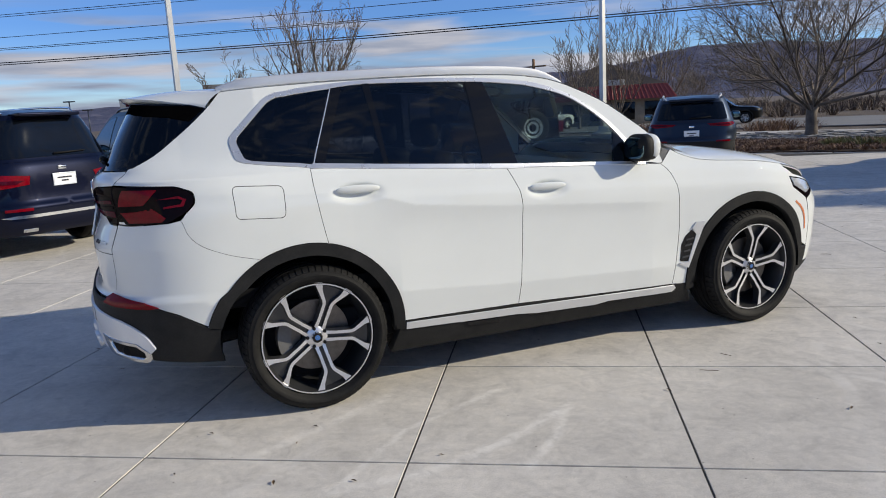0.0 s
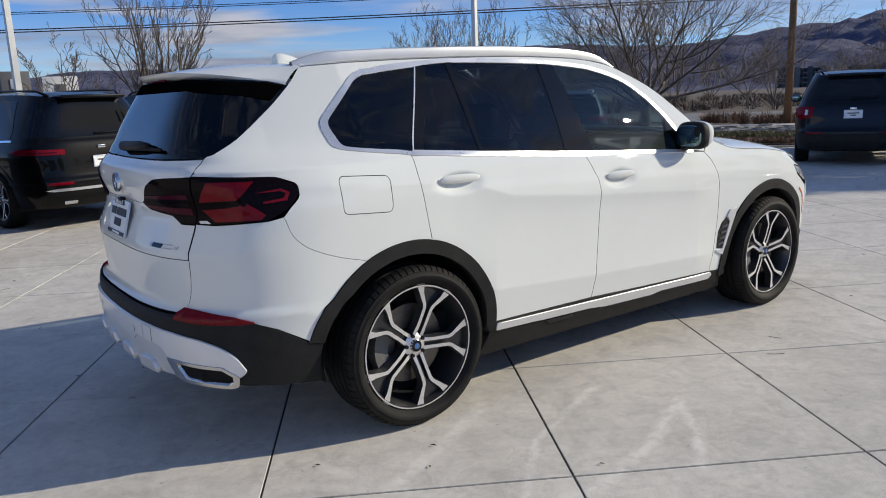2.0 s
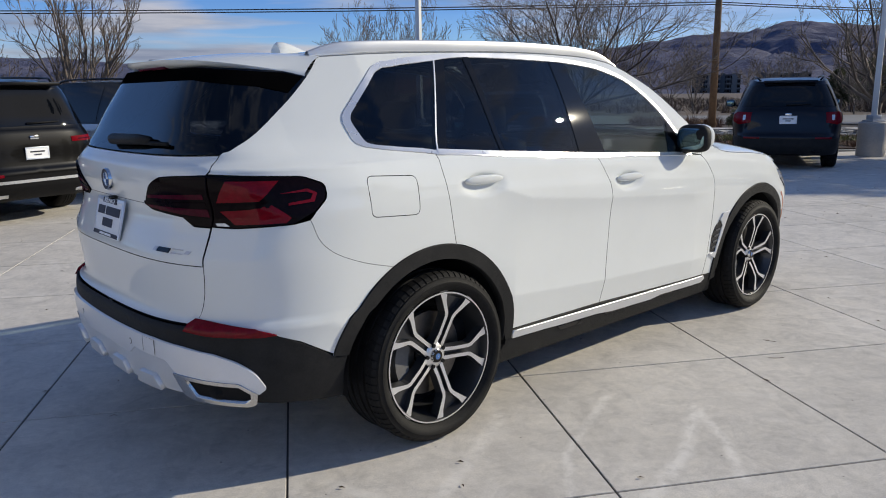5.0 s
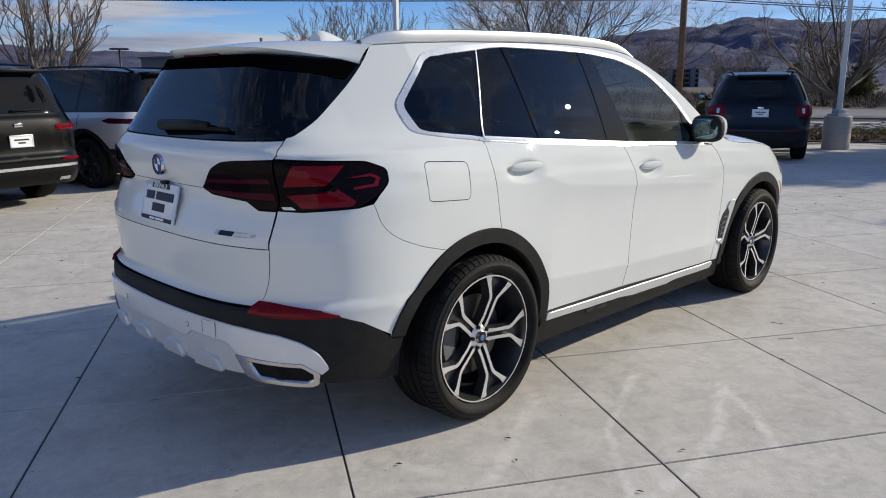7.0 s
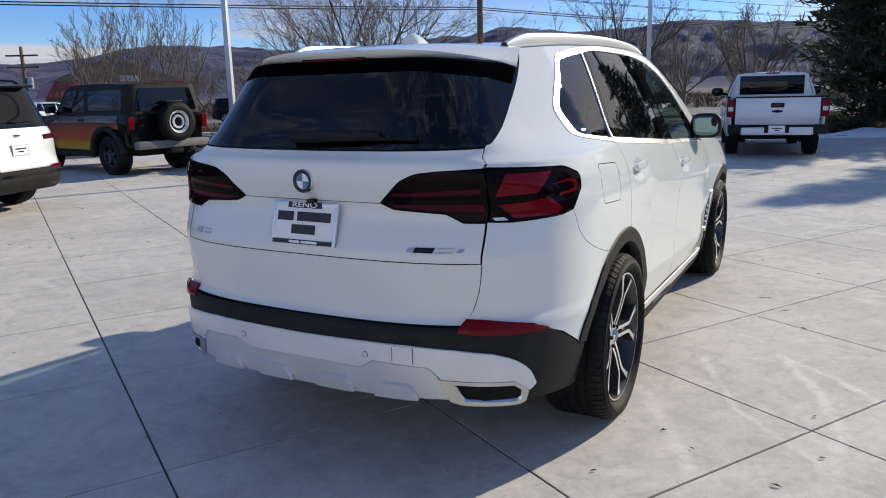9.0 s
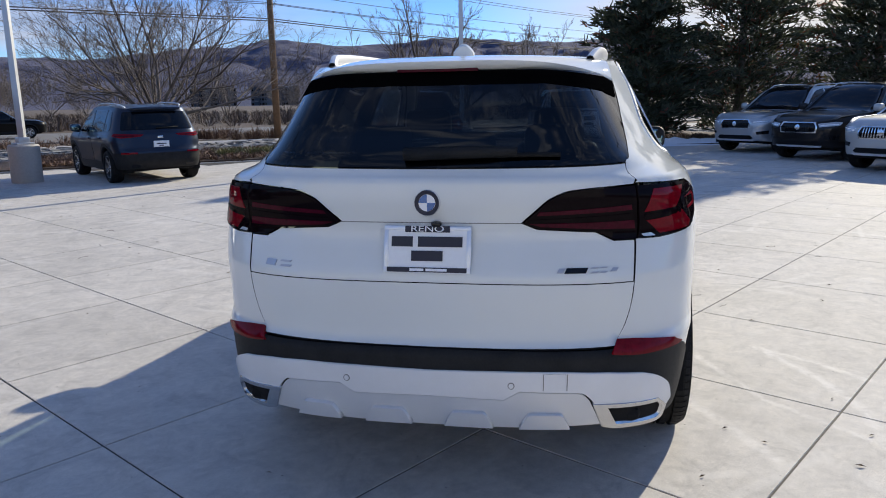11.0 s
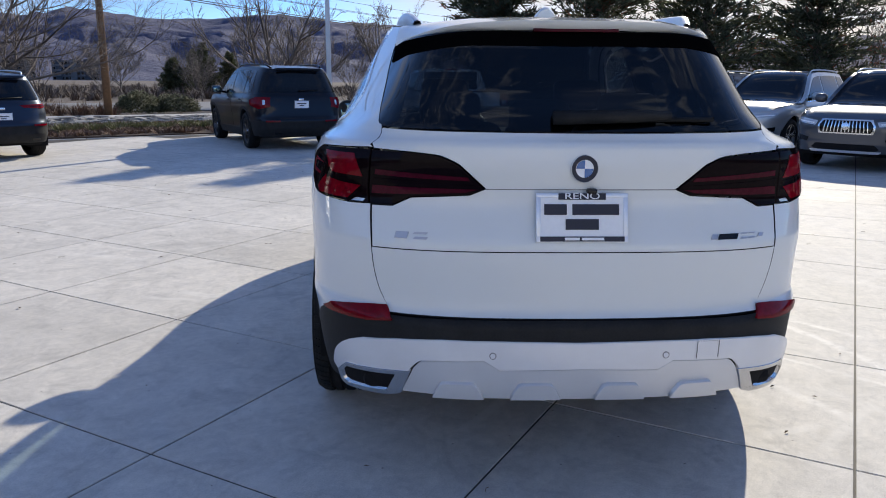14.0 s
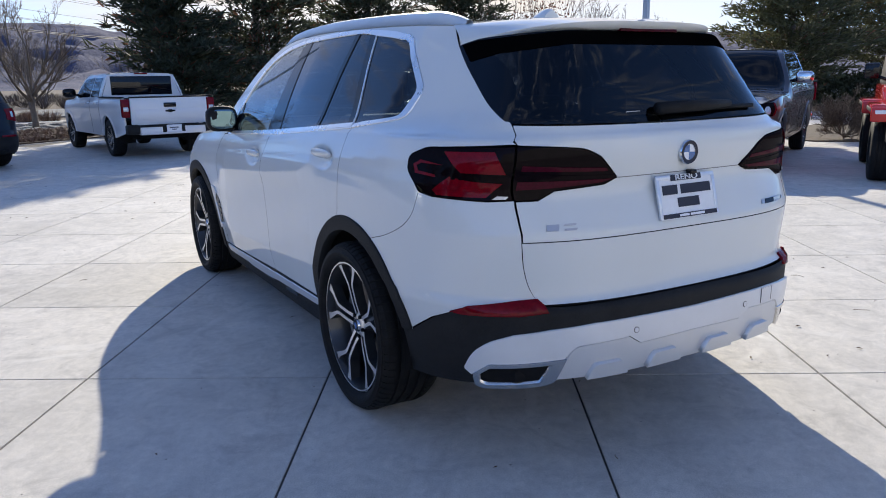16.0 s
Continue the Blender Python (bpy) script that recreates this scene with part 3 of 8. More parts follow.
def wheel(parent, x, y, out, R=0.376, r=0.283, w=0.28, lead=0.0, spokes=5, fancy=True, face=None, body=None, near=False):
    """A wheel at (x, y), its face towards out (-1: right, 1: left)."""
    hub = new("wheel")
    hub.parent = parent
    hub.matrix_local = pose(x, y, R - 0.003, 0, 0, 0 if out < 0 else 180)
    face, body = face or MACHINED, body or WHEEL_GREY
    tyre = part("tyre", tyre_mesh(R, r, w), hub)
    if near:
        part("tread", tread_mesh(R, w), tyre)["kind"] = "stuff"
    h = w / 2
    # rim: lip, barrel and dark back
    part("rim_barrel", lathe([(r - 0.001, -h * 0.82), (r - 0.003, -h * 0.855), (r - 0.0095, -h * 0.855), (r - 0.0115, -h * 0.82), (r - 0.020, -h * 0.70), (r - 0.03, -h * 0.3), (r - 0.045, h * 0.1), (r - 0.045, h * 0.7)], 64, "y", [face, body], [1, 0, 1, 1, 1, 1, 1], name="rim_barrel"), hub)
    part("brake_disc", lathe([(0.06, -0.005), (0.075, -0.028), (0.19, -0.030), (0.192, -0.004), (0.06, 0.0)], 40, "y", DISC, name="brake_disc"), hub)
    part("backing", lathe([(0.001, 0.03), (r - 0.04, 0.03), (r - 0.04, 0.05)], 32, "y", DARK, name="backing"), hub)
    cal = [(0.13 * math.cos(a), 0.13 * math.sin(a)) for a in np.linspace(2.6, 3.7, 7)] + [(0.20 * math.cos(a), 0.20 * math.sin(a)) for a in np.linspace(3.7, 2.6, 7)]
    v, f = prism(cal, -0.052, 0.02, lambda a, b, c: (a, c, b))
    part("caliper", mesh_of("caliper", v, f, TRIM_GREY, smooth=False), hub)
    deep = -h * 0.80
    pieces, index = [], []
    for k in range(spokes):
        for s in (-1, 1):
            c = [(0.038, 0.0205), (0.10, 0.0185), (0.180, 0.0195), (0.198, 0.0255), (0.252, 0.0655), (r - 0.006, 0.091)] if fancy else [(0.03, 0.02), (0.10, 0.026), (0.15, 0.03), (0.19, 0.038), (0.23, 0.048), (r - 0.012, 0.055)]
            half = [0.0095, 0.0080, 0.0085, 0.0098, 0.0145, 0.0270] if fancy else [0.012, 0.013, 0.014, 0.016, 0.018, 0.020]
            c = [(min(rad, r - 0.03 + 0.004 * i), q) if i < 5 else (rad, q) for i, (rad, q) in enumerate(c)]
            ys = [deep + 0.036, deep + 0.022, deep + 0.010, deep + 0.008, deep + 0.003, deep - 0.002]
            top, low = [], []
            for (rad, offc), hw, yy in zip(c, half, ys):
                top.append([(rad, s * (offc - hw), yy), (rad, s * (offc + hw), yy)])
                low.append([(rad, s * (offc - hw * 1.25 - 0.002), yy + 0.045), (rad, s * (offc + hw * 1.25 + 0.002), yy + 0.045)])
            v, f, ix = [], [], []
            for a, b in zip(top, low):
                v += [a[0], a[1], b[1], b[0]]
            last = len(c) - 1
            for i in range(last):
                for j in range(4):
                    f.append((4 * i + j, 4 * i + (j + 1) % 4, 4 * i + 4 + (j + 1) % 4, 4 * i + 4 + j))
                    ix.append(0 if j == 0 else 1)
            f.append(tuple(4 * last + j for j in range(4)))
            ix.append(1)
            ca, sa = math.cos(2 * math.pi * k / spokes + lead), math.sin(2 * math.pi * k / spokes + lead)
            pieces.append(([(ca * p - sa * q, d, sa * p + ca * q) for p, q, d in v], f))
            index += ix
        # the dark web between the two bars of a spoke
        v = [(0.05, -0.012, deep + 0.05), (0.05, 0.012, deep + 0.05), (0.18, 0.02, deep + 0.036), (r - 0.02, 0.065, deep + 0.03), (r - 0.02, -0.065, deep + 0.03), (0.18, -0.02, deep + 0.036)]
        pieces.append(([(ca * p - sa * q, d, sa * p + ca * q) for p, q, d in v], [(0, 1, 2, 3, 4, 5)]))
        index.append(1)
    v, f = join(pieces)
    part("spokes", mesh_of("spokes", v, f, [face, body], index, smooth=False), hub)
    part("hub", lathe([(0.001, deep + 0.030), (0.044, deep + 0.030), (0.058, deep + 0.038), (0.068, deep + 0.09)], 30, "y", [face, body], [0, 0, 1], name="hub"), hub)
    part("hub_cap", lathe([(0.001, deep + 0.015), (0.014, deep + 0.0155), (0.027, deep + 0.017), (0.031, deep + 0.027)], 24, "y", [BLUE, GLOSS_BLACK, CHROME], [0, 1, 2], name="hub_cap"), hub)
    for k in range(5):
        a = 2 * math.pi * k / 5 + lead + math.pi / 5
        circle = [(0.05 * math.cos(a) + 0.009 * math.cos(b), 0.05 * math.sin(a) + 0.009 * math.sin(b)) for b in np.linspace(0, 2 * math.pi, 8, endpoint=False)]
        v, f = prism(circle, deep + 0.0235, deep + 0.05, lambda p, q, d: (p, d, q))
        part("wheel_bolt", mesh_of("wheel_bolt", v, f, DARK, smooth=False), hub)
    return hub


def cap_mesh(name, shell, x0, x1, mat, nx=60, ny=28, off=0.0, trim=0.0, x_of=None, thick=0.02, crown=0.0, bulge=None):
    """A piece of roof, windscreen or bonnet between the two flanks."""
    rows = []
    for i in range(nx + 1):
        ye_all = []
        for j in range(ny + 1):
            s = -1 + 2 * j / ny
            if bulge:
                s = math.sin(s * math.pi / 2)
            a, b = (x0, x1) if x_of is None else x_of(s)
            x = a + (b - a) * i / nx
            ye, ze = shell.edge(x)
            y = s * (ye - trim)
            if bulge:
                top = shell.roof(x) + crown * min(1.0, (x1 - x) / 0.5)
                z = ze + (top - ze) * max(0.0, 1 - abs(s) ** 2.6) ** bulge + off
            else:
                z = shell.roof(x) - (shell.roof(x) - ze) * abs(s) ** 3 + off + crown * (1 - s * s) * min(1.0, (x1 - x) / 0.5)
            ye_all.append((x, y, float(z)))
        rows.append(ye_all)
    v = np.array(rows).reshape(-1, 3)
    n = ny + 1
    f = [(i * n + j, (i + 1) * n + j, (i + 1) * n + j + 1, i * n + j + 1) for i in range(nx) for j in range(ny)]
    low = v - [0, 0, thick]
    k = len(v)
    ring = [j for j in range(n)] + [i * n + ny for i in range(1, nx + 1)] + [nx * n + j for j in range(ny - 1, -1, -1)] + [i * n for i in range(nx - 1, 0, -1)]
    f2 = [(ring[i], k + ring[i], k + ring[(i + 1) % len(ring)], ring[(i + 1) % len(ring)]) for i in range(len(ring))]
    return mesh_of(name, np.concatenate([v, low]), f + f2, mat)


def ellipsoid(name, mat, c, s, power=2.4, nu=24, nv=14, m=None):
    """A softly squared egg."""
    v, f = [], []
    for j in range(nv + 1):
        b = -math.pi / 2 + math.pi * j / nv
        for i in range(nu):
            a = 2 * math.pi * i / nu
            e = 2 / power
            fx = lambda q: math.copysign(abs(q) ** e, q)
            v.append((c[0] + s[0] * fx(math.cos(b)) * fx(math.cos(a)), c[1] + s[1] * fx(math.cos(b)) * fx(math.sin(a)), c[2] + s[2] * fx(math.sin(b))))
    for j in range(nv):
        for i in range(nu):
            f.append((j * nu + i, j * nu + (i + 1) % nu, (j + 1) * nu + (i + 1) % nu, (j + 1) * nu + i))
    me = mesh_of(name, v, f, mat)
    if m is not None:
        me.transform(m)
    return me


def letters(text, size, mat, name="lettering", depth=0.0015):
    """Writing as a mesh in its own plane, centred."""
    cu = bpy.data.curves.new(name, "FONT")
    cu.body, cu.size, cu.align_x, cu.align_y, cu.extrude = text, size, "CENTER", "CENTER", depth
    ob = bpy.data.objects.new(name, cu)
    scene.collection.objects.link(ob)
    me = bpy.data.meshes.new_from_object(ob.evaluated_get(bpy.context.evaluated_depsgraph_get()))
    bpy.data.objects.remove(ob)
    me.materials.clear()
    me.materials.append(mat)
    return me


def plate(parent, m, wide=0.305, high=0.152, full=True):
    """A dealer's plate; what stands on it as names becomes bars."""
    p = part("licence_plate", block("licence_plate", PLATE_WHITE, [(0, 0, 0, wide * 0.96, 0.004, high * 0.95)], 0.001, 1), parent, "white dealer plate in a chrome frame")
    p.matrix_local = m
    fr = [(0, 0, high / 2 - 0.008, wide, 0.010, 0.016), (0, 0, -high / 2 + 0.010, wide, 0.010, 0.020), (-wide / 2 + 0.008, 0, 0, 0.016, 0.0094, high - 0.002), (wide / 2 - 0.008, 0, 0, 0.016, 0.0094, high - 0.002)]
    part("plate_frame", block("plate_frame", PLATE_FRAME, fr, 0.002, 2), p)
    if not full:
        for q in ((0, -0.004, 0.018, wide * 0.62, 0.003, 0.018), (0, -0.004, -0.02, wide * 0.3, 0.003, 0.018)):
            part("plate_bar", block("plate_bar", INK, [q], 0), p)
        return p
    for q in ((0, -0.0055, high / 2 - 0.012, 0.16, 0.003, 0.022), (0, -0.0055, -high / 2 + 0.011, 0.285, 0.003, 0.017)):
        part("frame_strip", block("frame_strip", INK, [q], 0), p)
    rot = pose(0, 0, 0, 90, 0, 0)
    me = letters("RENO", 0.029, PLATE_WHITE)
    me.transform(pose(0, -0.0085, high / 2 - 0.012) @ rot @ Matrix.Diagonal((1.55, 1, 1, 1)))
    part("frame_lettering", me, p)
    for q in ((-0.090, -0.004, 0.027, 0.076, 0.003, 0.036), (0.046, -0.004, 0.027, 0.158, 0.003, 0.036), (0, -0.004, -0.023, 0.112, 0.003, 0.036)):
        part("plate_bar", block("plate_bar", INK, [q], 0), p)
    for q in ((-0.035, -0.0075, -high / 2 + 0.011, 0.05, 0.002, 0.009), (0.035, -0.0075, -high / 2 + 0.011, 0.075, 0.002, 0.009)):
        part("strip_bar", block("strip_bar", PLATE_WHITE, [q], 0), p)
    return p


def hero():
    car = thing("car", CAR, "white metallic sport utility car with black wheel-arch cladding, parked on concrete", "car")
    RA, FA = (T, 0.375), (AX, 0.375)
    dlo = [(1.833, 1.277), (1.60, 1.316), (1.573, 1.326, 0.02), (1.528, 1.425, 0.03), (1.692, 1.612, 0.04), (1.724, 1.631)] + smooth_line([(1.803, 1.644), (1.98, 1.6635), (2.205, 1.684), (2.782, 1.675), (3.06, 1.656), (3.222, 1.632), (3.448, 1.562), (3.648, 1.415), (3.782, 1.25), (3.845, 1.152)], 5)
    dlo_bottom = [(2.978, 1.198), (2.2, 1.252)]
    ring = [(1.81, 1.264), (1.64, 1.292), (1.533, 1.315, 0.035), (1.491, 1.429, 0.035), (1.680, 1.633, 0.05), (1.722, 1.655)] + smooth_line([(1.815, 1.672), (2.01, 1.6905), (2.26, 1.704), (2.785, 1.696), (3.09, 1.674), (3.258, 1.648), (3.468, 1.572), (3.672, 1.42), (3.812, 1.25), (3.887, 1.143)], 5)
    roof_x = np.linspace(2.25, -0.30, 40)
    roof_line = [(float(x_to_u(X, x, z)), float(z)) for x, z in ((x, X.edge(x)[1] - 0.004) for x in roof_x)]
    wing_top = []
    for u in np.linspace(5.14, 4.10, 22):
        z = 1.0
        for _ in range(12):
            x = float(X.at(u, z)[0])
            z = float(X.edge(x)[1])
        wing_top.append((float(u), z - 0.001))
    wing_top.append((4.01, 1.128))
    lip = [(5.04, 0.955), (5.20, 0.93), (5.45, 0.875)] + [(u, max(0.885, z)) for u, z in ((5.45, 0.90), (5.30, 0.945), (5.20, 0.97))] + [(5.13, wing_top[0][1]), (5.04, wing_top[2][1])]
    for side in (1, -1):
        rd_edge = smooth_line([(1.803, 1.262), (1.803, 1.175), (1.822, 1.03), (1.852, 0.877)], 5)
        split = smooth_line([(2.912, 1.192), (2.955, 1.10), (2.981, 1.01), (2.986, 0.80), (2.978, 0.6), (2.962, 0.384)], 5)
        fd_edge = smooth_line([(4.0, 1.126), (4.06, 1.06), (4.098, 0.96), (4.112, 0.8), (4.112, 0.615), (4.09, 0.343)], 5)
        door = part("rear_door", skin("rear_door", X, rd_edge + arc(*RA, 0.516, 76, 2, 20) + split[::-1] + [(2.5, 1.228)], WHITE, side, gap=0.0018, step=0.011), car)
        fdoor = part("front_door", skin("front_door", X, split + [(3.4, 0.366)] + fd_edge[::-1] + [(3.4, 1.165)], WHITE, side, gap=0.0018, step=0.011), car)
        fuel = [(1.395, 1.208, 0.03), (1.648, 1.192, 0.03), (1.643, 1.033, 0.03), (1.39, 1.048, 0.03)]
        gate = smooth_line([(0.684, 0.684), (0.717, 0.745), (0.7365, 0.82), (0.743, 0.9), (0.742, 1.045)], 4)
        wing_seam = smooth_line([(1.122, 1.064), (1.17, 0.985), (1.25, 0.924), (1.37, 0.872), (T - 0.234, 0.8348)], 5)
        seam_up = smooth_line([(0.775, 1.24), (0.862, 1.307), (0.925, 1.321), (1.065, 1.377), (1.215, 1.479), (1.348, 1.592), (1.415, 1.668)], 4)
        quarter = rd_edge[::-1] + ring + [(4.0, 1.128)] + [(float(4.0 + 0.02), 1.133)] + roof_line + seam_up[::-1] + [(0.95, 1.233), (1.132, 1.226, 0.02), (1.214, 1.195, 0.02), (1.21, 1.142, 0.02), (1.15, 1.095)] + wing_seam + arc(*RA, 0.516, 117, 77, 14)[1:]
        part("quarter_panel", skin("quarter_panel", X, quarter, WHITE, side, gap=0.0012, step=0.018, holes=[fuel[::-1]] if side > 0 else [], hole_gap=0.0015), car)
        if side > 0:
            part("fuel_flap", skin("fuel_flap", X, fuel, WHITE, side, gap=0.0018), car)
        low_q = [(1.06, 1.052), (0.84, 1.042)] + gate[::-1] + [(0.78, 0.68), (1.0, 0.648), (1.12, 0.6), (1.262, 0.515)] + arc(*RA, 0.516, 164, 117, 14)[:-1] + wing_seam[::-1]
        part("rear_wing", skin("rear_wing", X, low_q, WHITE, side, gap=0.0008, step=0.022), car)
        wing = fd_edge + [(4.2, 0.33)] + arc(*FA, 0.516, 185, 12, 36) + [(5.30, 0.45), (5.30, 0.62), (5.24, 0.80), (5.10, 0.89), (5.115, 0.965)] + wing_top
        part("front_wing", skin("front_wing", X, wing, WHITE, side, gap=0.0022, step=0.025), car)
        part("bonnet_lip", skin("bonnet_lip", X, lip, WHITE, side, off=-0.005), car)
        part("front_bumper", skin("front_bumper", X, [(5.304, 0.34), (5.304, 0.62), (5.25, 0.79), (5.4, 0.84), (X.total, 0.86), (X.total, 0.3)], WHITE, side), car)
        part("bumper_lip", skin("bumper_lip", X, [(5.2, 0.24), (5.19, 0.45), (5.298, 0.448), (5.31, 0.33), (X.total, 0.29), (X.total, 0.22)], CLAD, side, off=0.004), car)
        lamp = part("headlight", skin("headlight", X, [(5.118, 0.962, 0.01), (5.24, 0.945), (5.45, 0.89), (5.45, 0.84), (5.25, 0.80), (5.112, 0.895, 0.02)], LENS_DARK, side, off=-0.004), car, "clear headlight with dark inner housing")
        part("reflector", skin("reflector", X, [(5.13, 0.950), (5.24, 0.933), (5.36, 0.90), (5.36, 0.855), (5.25, 0.835), (5.13, 0.898)], LENS_CLEAR, side, off=0.0), lamp)
        part("side_marker", skin("side_marker", X, smooth_line([(5.115, 0.795), (5.185, 0.74), (5.235, 0.66), (5.25, 0.58)], 4) + smooth_line([(5.237, 0.58), (5.218, 0.66), (5.168, 0.735), (5.105, 0.783)], 4), AMBER, side, off=0.003), car)
        # arches, sill
        part("rear_arch_trim", skin("rear_arch_trim", X, arc(*RA, 0.514, -3, 164, 40) + arc(*RA, 0.452, 163, -3, 40), CLAD, side, off=0.008, depth=0.05, step=0.03), car)
        part("front_arch_trim", skin("front_arch_trim", X, arc(*FA, 0.514, -2, 190, 40) + arc(*FA, 0.452, 190, -2, 40), CLAD, side, off=0.008, depth=0.05, step=0.03), car)
        sill = part("sill", skin("sill", X, [(2.18, 0.21), (2.24, 0.385), (2.9, 0.382), (4.2, 0.336), (4.27, 0.2)], CLAD, side, off=0.002, depth=0.06), car)
        part("sill_strip", skin("sill_strip", X, [(2.262, 0.382), (4.1, 0.336), (4.12, 0.315), (4.09, 0.292), (3.6, 0.306), (3.5, 0.295), (3.1, 0.306), (2.95, 0.322), (2.6, 0.331), (2.55, 0.335), (2.262, 0.344)], MATT_SILVER, side, off=0.010, depth=0.01), sill, "brushed silver sill strip")
        for k in (2.62, 3.02, 3.52):
            part("sill_recess", skin("sill_recess", X, [(k, 0.322), (k + 0.2, 0.316), (k + 0.22, 0.292), (k + 0.03, 0.297)], GLOSS_BLACK, side, off=0.009, depth=0.008), sill)
        for xc, wide in ((T, 0.34), (AX, 0.34)):
            v, f = [], []
            for i, a in enumerate(np.linspace(-6, 186, 24)):
                for yy in (-0.955, -0.60):
                    v.append((xc - T + 0.462 * math.cos(radians(a)), -side * yy * -1, 0.375 + 0.462 * math.sin(radians(a))))
            for i in range(23):
                f.append((2 * i, 2 * i + 1, 2 * i + 3, 2 * i + 2))
            v.append((xc - T, -0.60 * side, 0.375))
            f += [(2 * i + 1, len(v) - 1, 2 * i + 3) for i in range(23)]
            part("wheel_well", mesh_of("wheel_well", v, f, DARK), car)
        # windows
        part("window_trim", skin("window_trim", X, ring + [(2.912, 1.178), (1.81, 1.262)], TRIM_CHROME, side, off=0.004, depth=0.012, step=0.03, holes=[(dlo + dlo_bottom)[::-1]]), car, "satin chrome window surround")
        b = X
        part("quarter_glass", skin("quarter_glass", X, [(1.831, 1.279), (1.60, 1.318), (1.575, 1.327, 0.02), (1.530, 1.425, 0.03), (1.694, 1.611, 0.04), (1.726, 1.630), (1.804, 1.643), (1.995, 1.664)], GLASS_DARK, side, off=-0.002, depth=0.004), car)
        part("rear_quarter_light", skin("rear_quarter_light", XW, [(1.872, 1.279), (2.05, 1.674), (2.165, 1.682), (2.193, 1.252)], GLASS_DARK, side, off=-0.002, depth=0.004), car)
        part("rear_door_glass", skin("rear_door_glass", XW, [(2.212, 1.25), (2.2, 1.685), (2.772, 1.674), (2.765, 1.213)], GLASS_DARK, side, off=-0.002, depth=0.004), car)
        part("front_door_glass", skin("front_door_glass", XW, [(2.985, 1.197), (2.885, 1.666)] + smooth_line([(3.05, 1.654), (3.21, 1.63), (3.432, 1.560), (3.626, 1.418)], 4) + [(3.69, 1.335), (3.64, 1.16)], GLASS_FRONT, side, off=-0.002, depth=0.004), car, "clear green-tinted front side window")
        part("window_divider", skin("window_divider", XW, [(2.191, 1.25), (2.163, 1.684), (2.202, 1.687), (2.214, 1.249)], GLOSS_BLACK, side, off=0.002, depth=0.02), car)
        part("c_pillar", skin("c_pillar", XW, [(1.816, 1.283), (1.985, 1.672), (2.05, 1.676), (1.874, 1.278)], GLOSS_BLACK, side, off=0.001, depth=0.03), car)
        part("pillar_seal", skin("pillar_seal", XW, [(1.814, 1.283), (1.985, 1.672), (1.991, 1.673), (1.820, 1.282)], TRIM_CHROME, side, off=0.004, depth=0.006), car)
        part("b_pillar", skin("b_pillar", XW, [(2.765, 1.212), (2.772, 1.675), (2.885, 1.668), (2.985, 1.196)], GLOSS_BLACK, side, off=0.001, depth=0.03), car)
        part("mirror_triangle", skin("mirror_triangle", XW, [(3.64, 1.155), (3.69, 1.34), (3.765, 1.25), (3.832, 1.15)], GLOSS_BLACK, side, off=0.001, depth=0.02), car)
        part("belt_strip", skin("belt_strip", XW, [(1.81, 1.284), (2.2, 1.253), (2.978, 1.199), (3.80, 1.153), (3.87, 1.142), (3.87, 1.13), (2.912, 1.183), (1.81, 1.266)], TRIM_CHROME, side, off=0.006, depth=0.012), car)
        # handles sit in hollowed scoops
        for u, z in ((2.03, 1.124), (3.158, 1.045)):
            m = Matrix(np.block([[np.stack([[1, 0, -0.02], X.normal(side * u, z), [0.02, 0, 1]], 1), X.at(side * u, z)[:, None]], [np.zeros((1, 3)), np.ones((1, 1))]]).tolist())
            hm = ellipsoid("door_handle", WHITE, (0, 0.029, 0.008), (0.118, 0.017, 0.021), 2.3)
            hm.transform(m)
            h = part("door_handle", hm, door if u < 2.5 else fdoor)
        # side vent behind the front wheel
        vent = part("side_vent", skin("side_vent", X, [(4.168, 0.655, 0.01), (4.215, 0.69), (4.252, 0.655), (4.205, 0.482), (4.135, 0.49, 0.01), (4.14, 0.6)], GLOSS_BLACK, side, off=0.003), car, "black slatted vent with silver arrow frame")
        part("vent_frame", skin("vent_frame", X, [(4.215, 0.70), (4.24, 0.735), (4.315, 0.742), (4.205, 0.44), (4.12, 0.475), (4.2, 0.483), (4.25, 0.655)], MATT_SILVER, side, off=0.009, depth=0.012), vent)
        for k in range(4):
            part("vent_slat", skin("vent_slat", X, [(4.15 + 0.008 * k, 0.52 + 0.038 * k), (4.20 + 0.011 * k, 0.525 + 0.038 * k), (4.20 + 0.011 * k, 0.513 + 0.038 * k), (4.15 + 0.008 * k, 0.508 + 0.038 * k)], WHEEL_GREY, side, off=0.007, depth=0.006), vent)
        # tail light on the wing
        tl = [(0.776, 1.231), (0.95, 1.229), (1.128, 1.222, 0.03), (1.207, 1.19, 0.04), (1.204, 1.145, 0.03), (1.15, 1.10), (1.06, 1.055), (0.84, 1.045), (0.748, 1.047)]
        lamp = part("tail_light", skin("tail_light", X, tl, LENS_DARK, side, off=0.006, depth=0.02, gap=0.001), car, "smoked red tail light on the rear wing")
